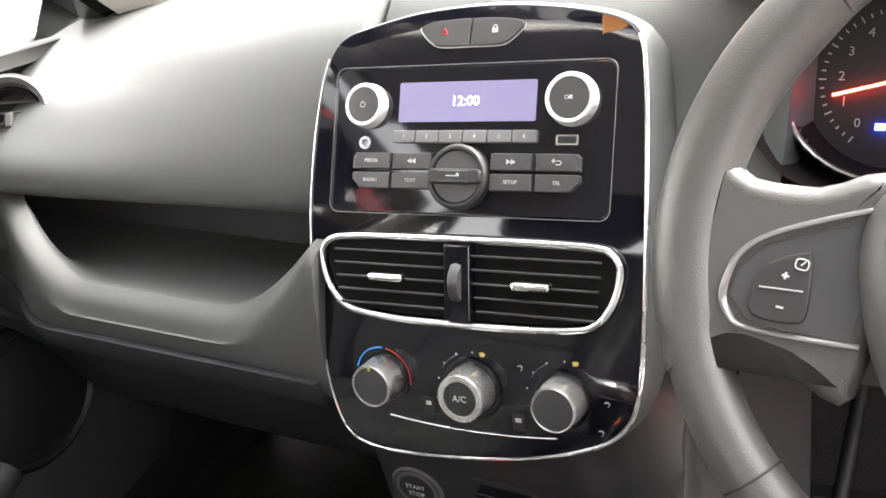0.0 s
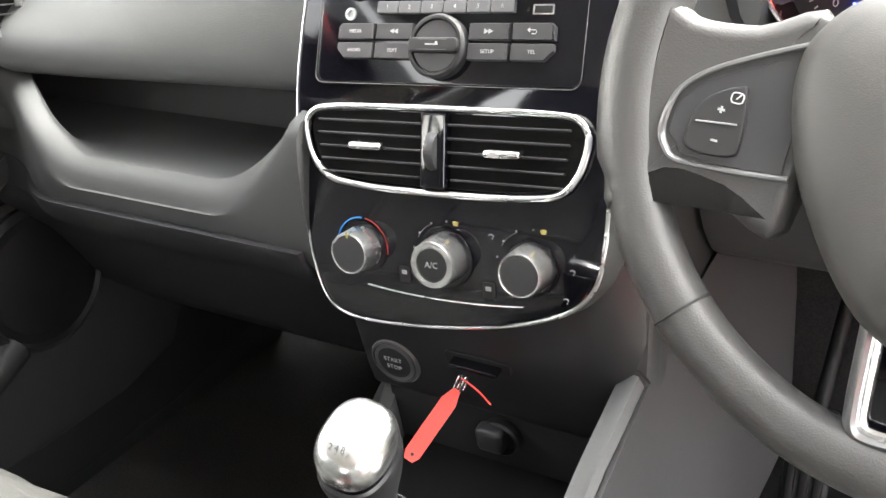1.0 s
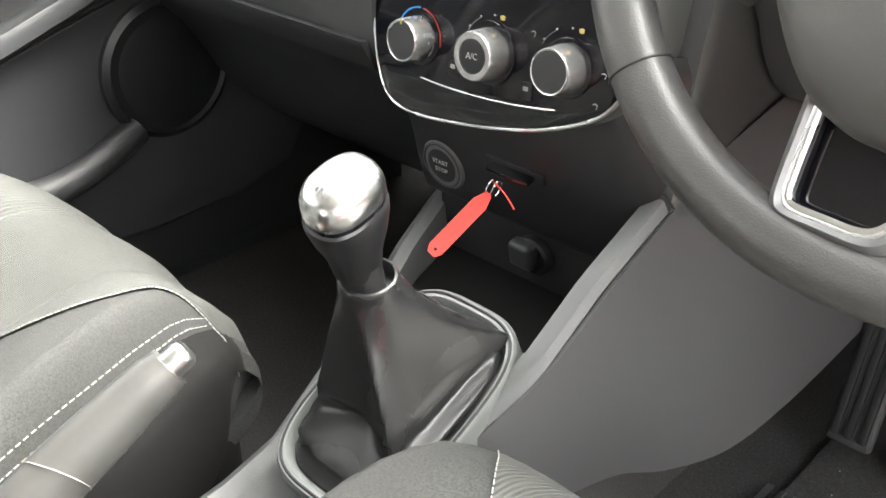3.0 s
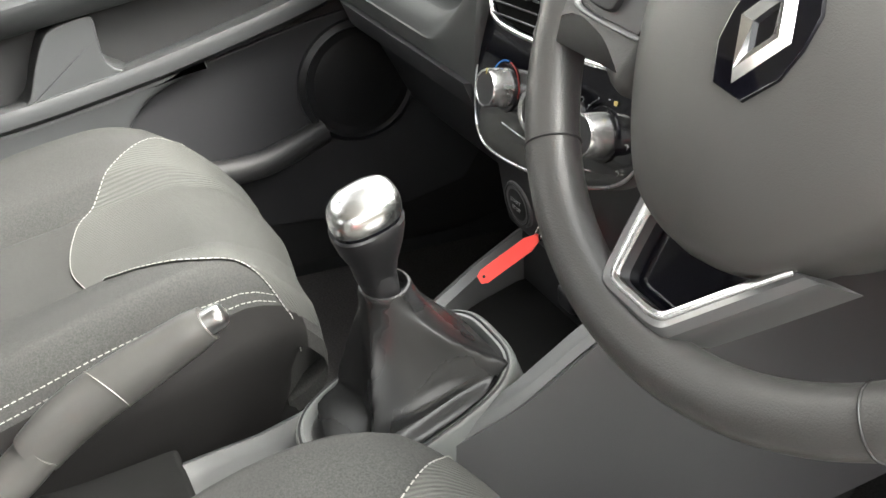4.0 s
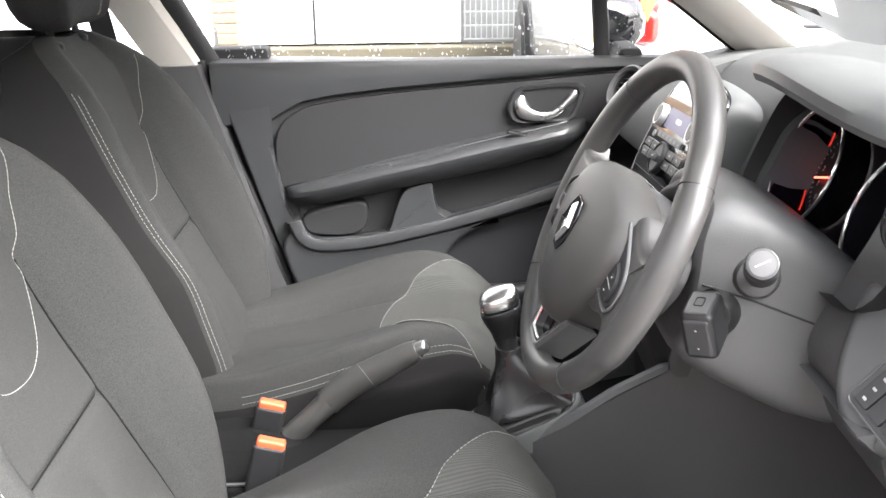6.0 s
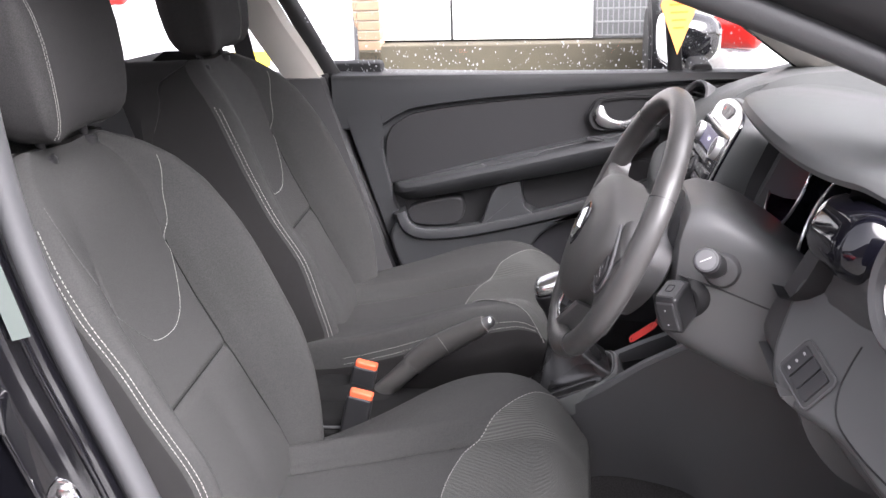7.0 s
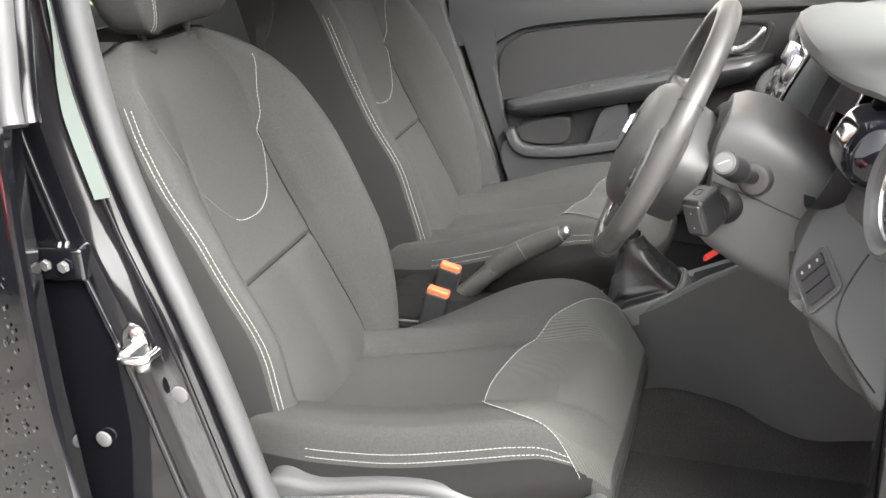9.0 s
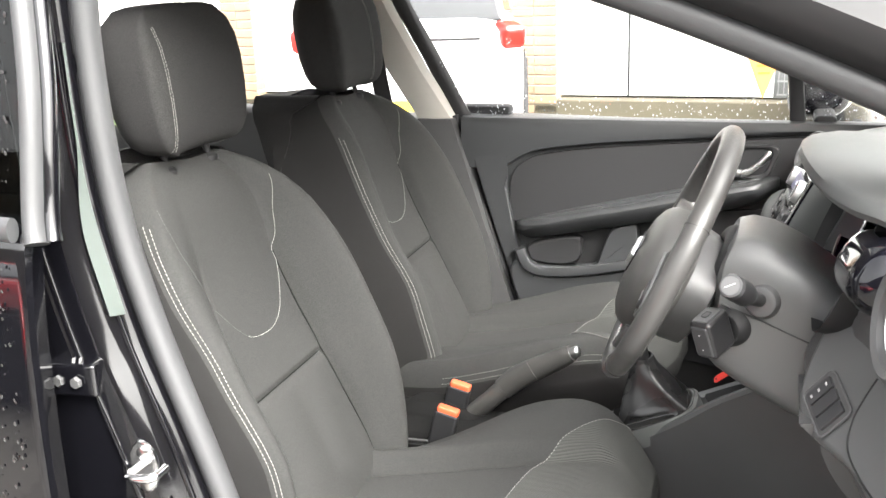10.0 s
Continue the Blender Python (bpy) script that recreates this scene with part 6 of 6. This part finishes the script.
# lower pocket with its curved band
bandc = smooth_path([(-0.632, -0.556, 0.668), (-0.628, -0.54, 0.632), (-0.626, -0.505, 0.616), (-0.624, -0.43, 0.619), (-0.624, -0.347, 0.633), (-0.624, -0.23, 0.660), (-0.624, -0.127, 0.688), (-0.626, 0.014, 0.732), (-0.632, 0.10, 0.765), (-0.64, 0.2, 0.80)], 6)
rings = []
for i, p in enumerate(bandc):
    t = (bandc[min(i + 1, len(bandc) - 1)] - bandc[max(i - 1, 0)]).normalized()
    n2 = Vector((0, -t.z, t.y))
    if n2.z < -0.2:
        n2 = -n2
    n2 = n2 if i > 8 else Vector((0, abs(n2.y), n2.z)) if n2.y < 0 else n2
    h = 0.014
    rings.append([p + n2 * h + Vector((-0.012, 0, 0)), p + n2 * h * 0.9, p + n2 * 0.004 + Vector((0.004, 0, 0)), p - n2 * h * 0.7 + Vector((0.002, 0, 0)), p - n2 * h * 1.3 + Vector((-0.008, 0, 0)), p - n2 * h * 2.2 + Vector((-0.05, 0, 0)), p + n2 * h * 0.2 + Vector((-0.06, 0, 0))])
P("pocket_band", loft([[v + Vector((-0.008, 0, 0)) for v in r] for r in rings]), DOOR_TRIM, door, "curved grey pocket edge")
low_panel = spline2([(-0.560, 0.645), (-0.545, 0.615), (-0.505, 0.600), (-0.43, 0.604), (-0.347, 0.617), (-0.23, 0.644), (-0.16, 0.662), (-0.12, 0.668), (-0.14, 0.655), (-0.205, 0.622), (-0.240, 0.57), (-0.252, 0.48), (-0.262, 0.36), (-0.40, 0.335), (-0.505, 0.36), (-0.55, 0.49), (-0.585, 0.60)], 4)
P("lower_panel", slab(low_panel, 0.048, 0.010, 4, dm(-0.69)), DOOR_TRIM, door, "smooth grey panel below the pocket")
P("pocket_floor", slab([(-0.55, 0.63), (-0.43, 0.612), (-0.23, 0.652), (0.014, 0.72), (0.15, 0.77), (0.15, 0.80), (-0.1, 0.78), (-0.55, 0.69)], 0.006, 0.002, 2, dm(-0.69)), DOOR_DARK, door)
bridge = spline2([(-0.375, 0.622), (-0.355, 0.65), (-0.342, 0.69), (-0.325, 0.728), (-0.30, 0.742), (-0.265, 0.748), (-0.26, 0.72), (-0.252, 0.685), (-0.22, 0.66), (-0.3, 0.63)], 4)
P("pocket_bridge", slab(bridge, 0.0545, 0.004, 2, dm(-0.69)), DOOR_TRIM, door)
P("pocket_lid", slab(spline2([(-0.535, 0.645), (-0.53, 0.68), (-0.42, 0.705), (-0.40, 0.68), (-0.41, 0.645), (-0.45, 0.630), (-0.51, 0.632)], 4), 0.035, 0.006, 3, dm(-0.69)), DOOR_DARK, door)
P("lower_skin", slab(spline2([(-0.545, 0.60), (-0.43, 0.60), (-0.25, 0.63), (-0.1, 0.67), (0.1, 0.74), (0.5, 0.80), (0.5, 0.34), (-0.5, 0.34)], 4), 0.012, 0.004, 2, dm(-0.69)), DOOR_DARK, door)
P("kick_panel", slab(spline2([(-0.25, 0.50), (-0.238, 0.575), (-0.20, 0.62), (-0.15, 0.645), (-0.05, 0.675), (0.1, 0.71), (0.3, 0.72), (0.3, 0.4), (-0.2, 0.4)], 4), 0.008, 0.004, 2, dm(-0.680)), GLOVE_BLACK, door)
SPK = Matrix.Translation((-0.676, 0.11, 0.60)) @ pose(0, 0, 0, 0, 90, 0)
ring = P("speaker_ring", lathe([(0.098, -0.01), (0.096, 0.012), (0.088, 0.018), (0.084, 0.012)], 48, SPK), LOWER_BLACK, door)
P("speaker_grille", lathe([(0.085, 0.008), (0.06, 0.016), (0.0, 0.019)], 40, SPK), LOWER_BLACK, ring)
P("lower_ledge", tube(smooth_path([(-0.67, -0.30, 0.49), (-0.65, -0.15, 0.495), (-0.65, -0.05, 0.50), (-0.665, 0.05, 0.53)], 6), 0.02, 12), DOOR_DARK, door)
# door handle
hm = dm(-0.676) @ Matrix.Translation((-0.026, 0.905, 0))
ho = spline2([(-0.077, -0.004), (-0.069, 0.014), (-0.057, 0.031), (-0.03, 0.036), (0.03, 0.040), (0.066, 0.039), (0.078, 0.026), (0.071, 0.0), (0.058, -0.028), (0.03, -0.035), (-0.03, -0.038), (-0.062, -0.036), (-0.074, -0.022)], 4)
handle = P("handle_bezel", loft([[hm @ Vector((x * k, y * k, d)) for x, y in ho] for k, d in ((1.05, 0.0), (1.04, 0.009), (0.99, 0.012), (0.88, 0.010), (0.84, 0.0))]), DOOR_DARK, door, "dark handle surround")
P("handle_well", loft([[hm @ Vector((x * k, y * k, d)) for x, y in ho] for k, d in ((0.86, 0.006), (0.7, 0.0035), (0.3, 0.002))]), BLACK, handle, "black handle recess")
pull = smooth_path([(-0.050, 0.018, 0.006), (-0.053, 0.002, 0.010), (-0.044, -0.015, 0.013), (-0.018, -0.024, 0.014), (0.012, -0.021, 0.014), (0.036, -0.004, 0.013), (0.055, 0.016, 0.010), (0.060, 0.027, 0.007)], 6)
P("pull", tube([hm @ p for p in pull], [lerp_table([(0, 0.006), (0.12, 0.0145), (0.28, 0.0155), (0.45, 0.0095), (0.7, 0.0075), (0.9, 0.0085), (1, 0.005)], i / (len(pull) - 1)) for i in range(len(pull))], 14, flat=0.6, up=(1, 0, 0)), CHROME, handle, "chrome door pull")
# window frame and glass
wf = smooth_path([(-0.705, -0.715, 0.99), (-0.69, -0.80, 1.16), (-0.66, -0.86, 1.29), (-0.63, -0.88, 1.38)], 6)
P("rear_frame", tube(wf, 0.014, 10, flat=1.5), BLACK, door)
P("window_glass", loft([[(-0.705, -0.71, 0.99), (-0.705, 0.42, 0.985)], [(-0.66, -0.85, 1.28), (-0.66, 0.02, 1.22)], [(-0.61, -0.89, 1.41), (-0.61, -0.22, 1.39)]], closed=False), GLASS, door, "rain-specked side window", smooth=False).visible_shadow = False
bm = bmesh.new()
rnd = random.Random(5)
for i in range(700):
    u, v = rnd.random(), rnd.random() ** 1.6
    z = 0.995 + 0.2 * v
    y = -0.70 + 0.98 * u - 0.1 * v
    x = -0.7065 + (z - 0.99) * 0.155
    r = rnd.uniform(0.0006, 0.002) * (0.7 + 0.6 * rnd.random())
    bmesh.ops.create_icosphere(bm, subdivisions=1, radius=r, matrix=Matrix.Translation((x - 0.001, y, z)) @ Matrix.Diagonal((0.5, 1, rnd.uniform(1, 1.8), 1)))
WATER = material("water_drops", (0.85, 0.87, 0.9), 0.1, vary=0.05)
WATER.node_tree.nodes["Principled BSDF"].inputs["Transmission Weight"].default_value = 0.6
WATER.node_tree.nodes["Principled BSDF"].inputs["Subsurface Weight"].default_value = 0.0
drops = tagged(P("rain_drops", bm, WATER, door), kind="stuff")
# window post and mirror
P("window_post", tube([(-0.702, 0.092, 0.985), (-0.695, 0.085, 1.06), (-0.675, 0.062, 1.26)], 0.017, 10, flat=0.6, up=(1, 0, 0)), BLACK, door, "black window post")
P("sail", slab([(0.08, 0.985), (0.36, 0.985), (0.36, 0.996), (0.11, 0.998)], 0.012, 0.004, 2, dm(-0.705)), BLACK, door)
mirror = thing("door_mirror", "glossy black door mirror reflecting the bright sky", "mirror", (-0.86, 0.15, 1.0))
MM = Matrix.Translation((-0.885, 0.085, 1.045)) @ pose(0, 0, 0, 90, 0, 12)


def mring(w, h, d):
    return [MM @ Vector((w * math.copysign(abs(math.cos(t)) ** 0.7, math.cos(t)), h * math.copysign(abs(math.sin(t)) ** 0.7, math.sin(t)), d)) for t in (2 * math.pi * i / 36 for i in range(36))]


P("housing", loft([mring(0.08, 0.056, -0.004), mring(0.09, 0.066, 0.002), mring(0.094, 0.07, -0.012), mring(0.092, 0.068, -0.05), mring(0.078, 0.06, -0.09), mring(0.05, 0.04, -0.12), mring(0.02, 0.015, -0.128)]), GLOSSY, mirror)
P("mirror_glass", loft([mring(0.082, 0.058, 0.0025), mring(0.08, 0.056, 0.003), mring(0.01, 0.01, 0.003)]), BRIGHT, mirror, "mirror glass")
P("arm", rbox(0.14, 0.05, 0.035, 0.012, 3, pose(-0.76, 0.15, 0.995)), BLACK, mirror)

# ---- driver side door opening ----
pillar = thing("door_pillar", "glossy black painted door pillar with a grey rubber seal", "car pillar", (0.74, -0.75, 0.3))
seal_path = [(0.69, -0.60, 1.44), (0.70, -0.72, 1.42), (0.70, -0.745, 1.34), (0.70, -0.738, 1.13), (0.70, -0.703, 0.96), (0.70, -0.627, 0.726), (0.70, -0.572, 0.521), (0.70, -0.535, 0.42), (0.70, -0.48, 0.37), (0.70, -0.3, 0.35), (0.70, 0.3, 0.35)]
sealp = smooth_path([(x, y + 0.006, z) for x, y, z in seal_path], 8)
P("seal", tube(sealp, 0.0185, 16, flat=0.8, up=(0, 1, 0)), RUBBER, pillar, "grey rubber weather seal")
P("seal_lip", tube([p + Vector((0.006, -0.014, 0)) for p in sealp[:64]], 0.004, 8), BLACK, pillar)
levels = [(-0.745, 1.44), (-0.745, 1.34), (-0.738, 1.13), (-0.703, 0.96), (-0.665, 0.845), (-0.627, 0.726), (-0.572, 0.521), (-0.53, 0.40), (-0.47, 0.34)]
lv = smooth_path([(0, a, b) for a, b in levels], 4)
rings = []
for p in lv:
    y, z = p.y, p.z
    back = -0.80 - 0.10 * sstep(0.9, 0.4, z) * 0.3
    rings.append([(0.66, y - 0.01, z), (0.70, y - 0.008, z), (0.722, y - 0.018, z), (0.728, y - 0.028, z), (0.738, y - 0.036, z), (0.752, y - 0.044, z), (0.757, y - 0.052, z), (0.757, y - 0.075, z), (0.765, min(y - 0.084, back + 0.03), z), (0.765, back - 0.06, z), (0.66, back - 0.06, z)])
P("post", loft(rings), GLOSSY, pillar, "glossy black pillar")
P("flange_line", tube([(0.7585, p.y - 0.078, p.z) for p in lv], 0.005, 12), GLOSSY, pillar)
# sky reflection on the gloss pillar, put in as a thin pale ribbon
ribbon = []
for p in smooth_path([(0, -0.7425, 1.31), (0, -0.738, 1.13), (0, -0.7065, 0.972)], 12):
    w = 0.10 + 0.62 * sstep(1.20, 1.06, p.z)
    a, b = Vector((0.7225, p.y - 0.0135, p.z)), Vector((0.7225 + 0.018 * w, p.y - 0.0135 - 0.0195 * w, p.z))
    n = Vector((0.0025, 0.0018, 0))
    ribbon.append([a, a + n, b + n, b])
P("sky_reflection", loft(ribbon), material("painted_sky_sheen", (0.045, 0.056, 0.051), 0.38, vary=0.05), pillar, "pale green-grey ribbon painted as the sky's reflection on the pillar edge")
P("inner_flange", tube([(0.7255, p.y - 0.024, p.z) for p in lv], 0.004, 12), GLOSSY, pillar)
P("inner_trim", loft([[(0.665, y - 0.03, z), (0.69, y - 0.012, z), (0.69, y - 0.10, z), (0.665, y - 0.12, z)] for y, z in levels]), BLACK, pillar)
for x, y, z in ((0.7585, -0.639, 0.719), (0.767, -0.765, 0.635)):
    P("grommet", lathe([(0.0115, 0), (0.0115, 0.003), (0.009, 0.0045), (0.0, 0.0045)], 20, pose(x, y, z, 0, 90, 0)), TRIM, pillar, "grey plastic plug")
P("hinge", rbox(0.03, 0.07, 0.045, 0.006, 3, pose(0.77, -0.77, 0.90, 0, 0, 8)), GLOSSY, pillar)
for k in (0, 1):
    P("hinge_bolt", lathe([(0.008, 0), (0.008, 0.004), (0.0065, 0.006), (0, 0.006)], 6, pose(0.785, -0.757 - 0.026 * k, 0.90, 0, 90, 0)), DARK, pillar)
striker = thing("door_striker", "bright metal door striker bolted to the pillar", "striker", (0.765, -0.69, 0.778))
so = [(0.022 * math.cos(t) - 0.004, 0.036 * math.sin(t)) for t in (2 * math.pi * i / 28 for i in range(28))]
P("plate", slab(so, 0.005, 0.002, 2, Matrix.Translation((0.756, -0.690, 0.778)) @ DX), BRIGHT, striker)
P("loop", tube(smooth_path([(0.760, -0.704, 0.776), (0.784, -0.701, 0.777), (0.789, -0.684, 0.778), (0.784, -0.664, 0.780), (0.760, -0.660, 0.782)], 5), 0.0055, 12), BRIGHT, striker)
for k in (-1, 1):
    P("bolt", lathe([(0.0085, 0), (0.0085, 0.006), (0.006, 0.0075), (0, 0.0075)], 16, Matrix.Translation((0.760, -0.690, 0.778 + 0.0225 * k)) @ pose(0, 0, 0, 0, 90, 0)), CHROME, striker)

# ---- rear door ----
rear = thing("rear_door", "closed glossy black rear door wet with rain", "car door", (0.84, -1.2, 0.3))
rings = []
for z, x in ((0.36, 0.815), (0.45, 0.845), (0.6, 0.862), (0.75, 0.868), (0.88, 0.866), (0.98, 0.861), (1.05, 0.853), (1.09, 0.846), (1.112, 0.835)):
    y0 = -0.750 - 0.02 * sstep(0.6, 0.36, z)
    rings.append([(x - 0.045, y0 - 0.012, z), (x - 0.012, y0, z), (x - 0.004, y0 - 0.003, z), (x, y0 - 0.012, z), (x + 0.002, y0 - 0.2, z), (x, y0 - 0.6, z), (x - 0.02, y0 - 1.0, z), (x - 0.06, y0 - 1.0, z)])
P("skin", loft(rings), GLOSSY, rear, "glossy black door skin")
P("belt_moulding", tube([(0.848, -0.760, 1.113), (0.846, -1.1, 1.122), (0.830, -1.7, 1.14)], 0.010, 12, flat=1.5), RUBBER, rear, "grey belt moulding")
fr = smooth_path([(0.838, -0.738, 1.095), (0.828, -0.744, 1.13), (0.80, -0.748, 1.26), (0.775, -0.762, 1.36), (0.755, -0.775, 1.44)], 5)
P("window_frame", tube(fr, 0.016, 14, flat=0.8, up=(0, 1, 0)), RUBBER, rear, "grey window frame rubber")
P("frame_backing", tube([p + Vector((-0.012, 0.012, 0)) for p in fr], 0.011, 10), GLOSSY, rear)
P("window_glass", loft([[(0.830, -0.755, 1.115), (0.815, -1.7, 1.14)], [(0.800, -0.76, 1.25), (0.78, -1.65, 1.26)], [(0.765, -0.775, 1.42), (0.74, -1.6, 1.42)]], closed=False), pane_glass("privacy_glass", (0.25, 0.27, 0.27)), rear, "dark rain-specked window", smooth=False)
bm = bmesh.new()
rnd = random.Random(8)
for i in range(620):
    z = rnd.uniform(0.6, 1.38)
    y = -0.775 - 0.35 * rnd.random() ** 1.5
    if 1.07 < z < 1.14:
        continue
    x = (0.831 - (z - 1.115) * 0.22 + 0.001) if z > 1.1 else 0.870 - 0.012 * ((z - 0.78) / 0.27) ** 2 + 0.0006
    if z > 1.1:
        y -= (z - 1.1) * 0.04
    r = rnd.uniform(0.0008, 0.0024)
    bmesh.ops.create_icosphere(bm, subdivisions=1, radius=r, matrix=Matrix.Translation((x, y, z)) @ Matrix.Diagonal((0.45, 1, rnd.uniform(1, 1.6), 1)))
tagged(P("rain_drops", bm, material("drops_on_paint", (0.03, 0.03, 0.03), 0.12, coat=0.3, spec=0.6), rear), kind="stuff")

# ---- windscreen pillars and roof rail ----
apillar = thing("windscreen_pillar", "black windscreen pillar with a grey rubber seal", "car pillar", (0.65, 0.3, 1.0))
sp = smooth_path([(0.575, -0.60, 1.44), (0.585, -0.35, 1.415), (0.595, -0.127, 1.352), (0.61, 0.148, 1.245), (0.64, 0.45, 1.10), (0.66, 0.62, 1.0)], 8)
P("seal", tube(sp, 0.019, 14, flat=1.0), RUBBER, apillar, "grey rubber weather seal")
rings = []
for p in sp:
    rings.append([p + Vector(v) for v in ((-0.03, 0.0, 0.0), (0.0, -0.004, 0.012), (0.028, 0.0, 0.022), (0.045, 0.01, 0.036), (0.05, 0.025, 0.055), (0.02, 0.05, 0.075), (-0.03, 0.04, 0.06))])
P("post", loft(rings), BLACK, apillar, "black pillar")
trim2 = thing("windscreen_trim", "pale beige pillar trim beside the windscreen", "pillar trim", (-0.62, 0.3, 1.0), "pillar trims")
ap = smooth_path([(-0.63, 0.52, 0.95), (-0.62, 0.40, 1.02), (-0.60, 0.20, 1.165), (-0.57, -0.08, 1.33), (-0.55, -0.3, 1.42), (-0.55, -0.6, 1.45)], 6)
P("trim", loft([[q + Vector(v) for v in ((0.05, 0.03, 0.02), (0.03, -0.02, 0.0), (-0.01, -0.045, -0.01), (-0.03, -0.03, 0.0), (-0.04, 0.03, 0.03), (0.0, 0.06, 0.05))] for q in ap]), HEADLINER, trim2)
trim3 = thing("windscreen_trim", "pale beige pillar trim beside the windscreen", "pillar trim", (0.56, 0.3, 1.0), "pillar trims")
P("trim", loft([[q + Vector(v) for v in ((-0.06, 0.03, 0.02), (-0.05, 0.0, -0.01), (-0.022, 0.0, -0.002), (-0.03, 0.05, 0.05))] for q in sp]), HEADLINER, trim3)
outer_pillar = thing("outer_pillar", "black outer windscreen pillar on the passenger side", "car pillar", (-0.68, 0.3, 1.0))
P("post", loft([[q + Vector(v) for v in ((-0.03, -0.05, -0.012), (-0.075, -0.05, -0.012), (-0.085, 0.03, 0.03), (-0.04, 0.05, 0.045))] for q in ap]), GLOSSY, outer_pillar)
bp = thing("belt_pillar", "pale beige centre pillar trim with a dark seat belt", "pillar trim", (-0.66, -0.85, 0.9), "pillar trims")
P("trim", loft([[(x, y, z), (x + 0.03, y - 0.012, z), (x + 0.04, y - 0.05, z), (x + 0.03, y - 0.10, z), (x, y - 0.11, z)] for x, y, z in ((-0.70, -0.728, 0.995), (-0.68, -0.80, 1.12), (-0.65, -0.865, 1.26), (-0.60, -0.91, 1.40), (-0.56, -0.93, 1.45))]), HEADLINER, bp)
P("lower_trim", loft([[(x, y, z), (x + 0.05, y - 0.01, z), (x + 0.06, y - 0.15, z), (x, y - 0.2, z)] for x, y, z in ((-0.705, -0.725, 0.995), (-0.705, -0.64, 0.717), (-0.705, -0.565, 0.489), (-0.705, -0.53, 0.3))]), DARK, bp)
P("backing", rbox(0.05, 0.2, 0.8, 0.01, 2, pose(-0.75, -0.70, 0.62)), BLACK, bp)
P("belt", tube(smooth_path([(-0.60, -0.93, 1.30), (-0.60, -0.90, 1.1), (-0.61, -0.85, 0.8), (-0.62, -0.80, 0.5)], 6), 0.022, 10, flat=0.12, up=(1, 0, 0)), BLACK, bp)
P("seal", tube(smooth_path([(-0.69, -0.735, 1.0), (-0.69, -0.70, 0.86), (-0.685, -0.648, 0.717), (-0.685, -0.575, 0.489), (-0.69, -0.54, 0.35)], 6), 0.012, 12), BLACK, bp)

# ---- windscreen, hanging tag ----
screen = thing("windscreen", "clear laminated glass windscreen of the car", "windscreen", (0, 0.3, 1.2))
P("pane", loft([[(-0.66, 0.66, 0.99), (-0.3, 0.80, 1.01), (0.3, 0.80, 1.01), (0.66, 0.66, 0.99)], [(-0.63, 0.28, 1.17), (-0.3, 0.38, 1.21), (0.3, 0.38, 1.21), (0.63, 0.28, 1.17)], [(-0.58, -0.22, 1.40), (-0.3, -0.17, 1.44), (0.3, -0.17, 1.44), (0.58, -0.22, 1.40)]], closed=False), GLASS, screen, smooth=False).visible_shadow = False
imirror = thing("interior_mirror", "black interior mirror on a stalk", "mirror", (0.0, -0.05, 1.36))
P("stalk", tube([(0, 0.0, 1.385), (0, -0.03, 1.37)], 0.009, 10), BLACK, imirror)
P("housing", rbox(0.22, 0.035, 0.065, 0.016, 4, pose(0, -0.05, 1.36, -12, 0, 14)), BLACK, imirror)
tag = thing("hanging_tag", "orange kite-shaped card hanging from the mirror", "hanging tag", (-0.01, -0.03, 1.32))
GM = Matrix.Translation((0.019, 0.023, 1.20)) @ pose(0, 0, 0, 90, 0, 106)
kite = [(-0.024, 0.042), (0.024, 0.042), (0.031, 0.030), (0.0, -0.048), (-0.031, 0.030)]
P("card", slab(kite, 0.0012, 0.0003, 1, GM), material("orange_card", (0.8, 0.33, 0.08), 0.5), tag, "bright orange card")
for k in range(4):
    P("print_bar", rbox(0.034 - 0.005 * k, 0.0035, 0.0004, 0, 1, GM @ pose(0, 0.030 - 0.012 * k, 0.0014)), material("ochre_print", (0.75, 0.2, 0.02), 0.5), tag)
P("cord", tube([(0.019, 0.023, 1.242), (-0.02, -0.03, 1.335)], 0.0008, 6), BLACK, tag)
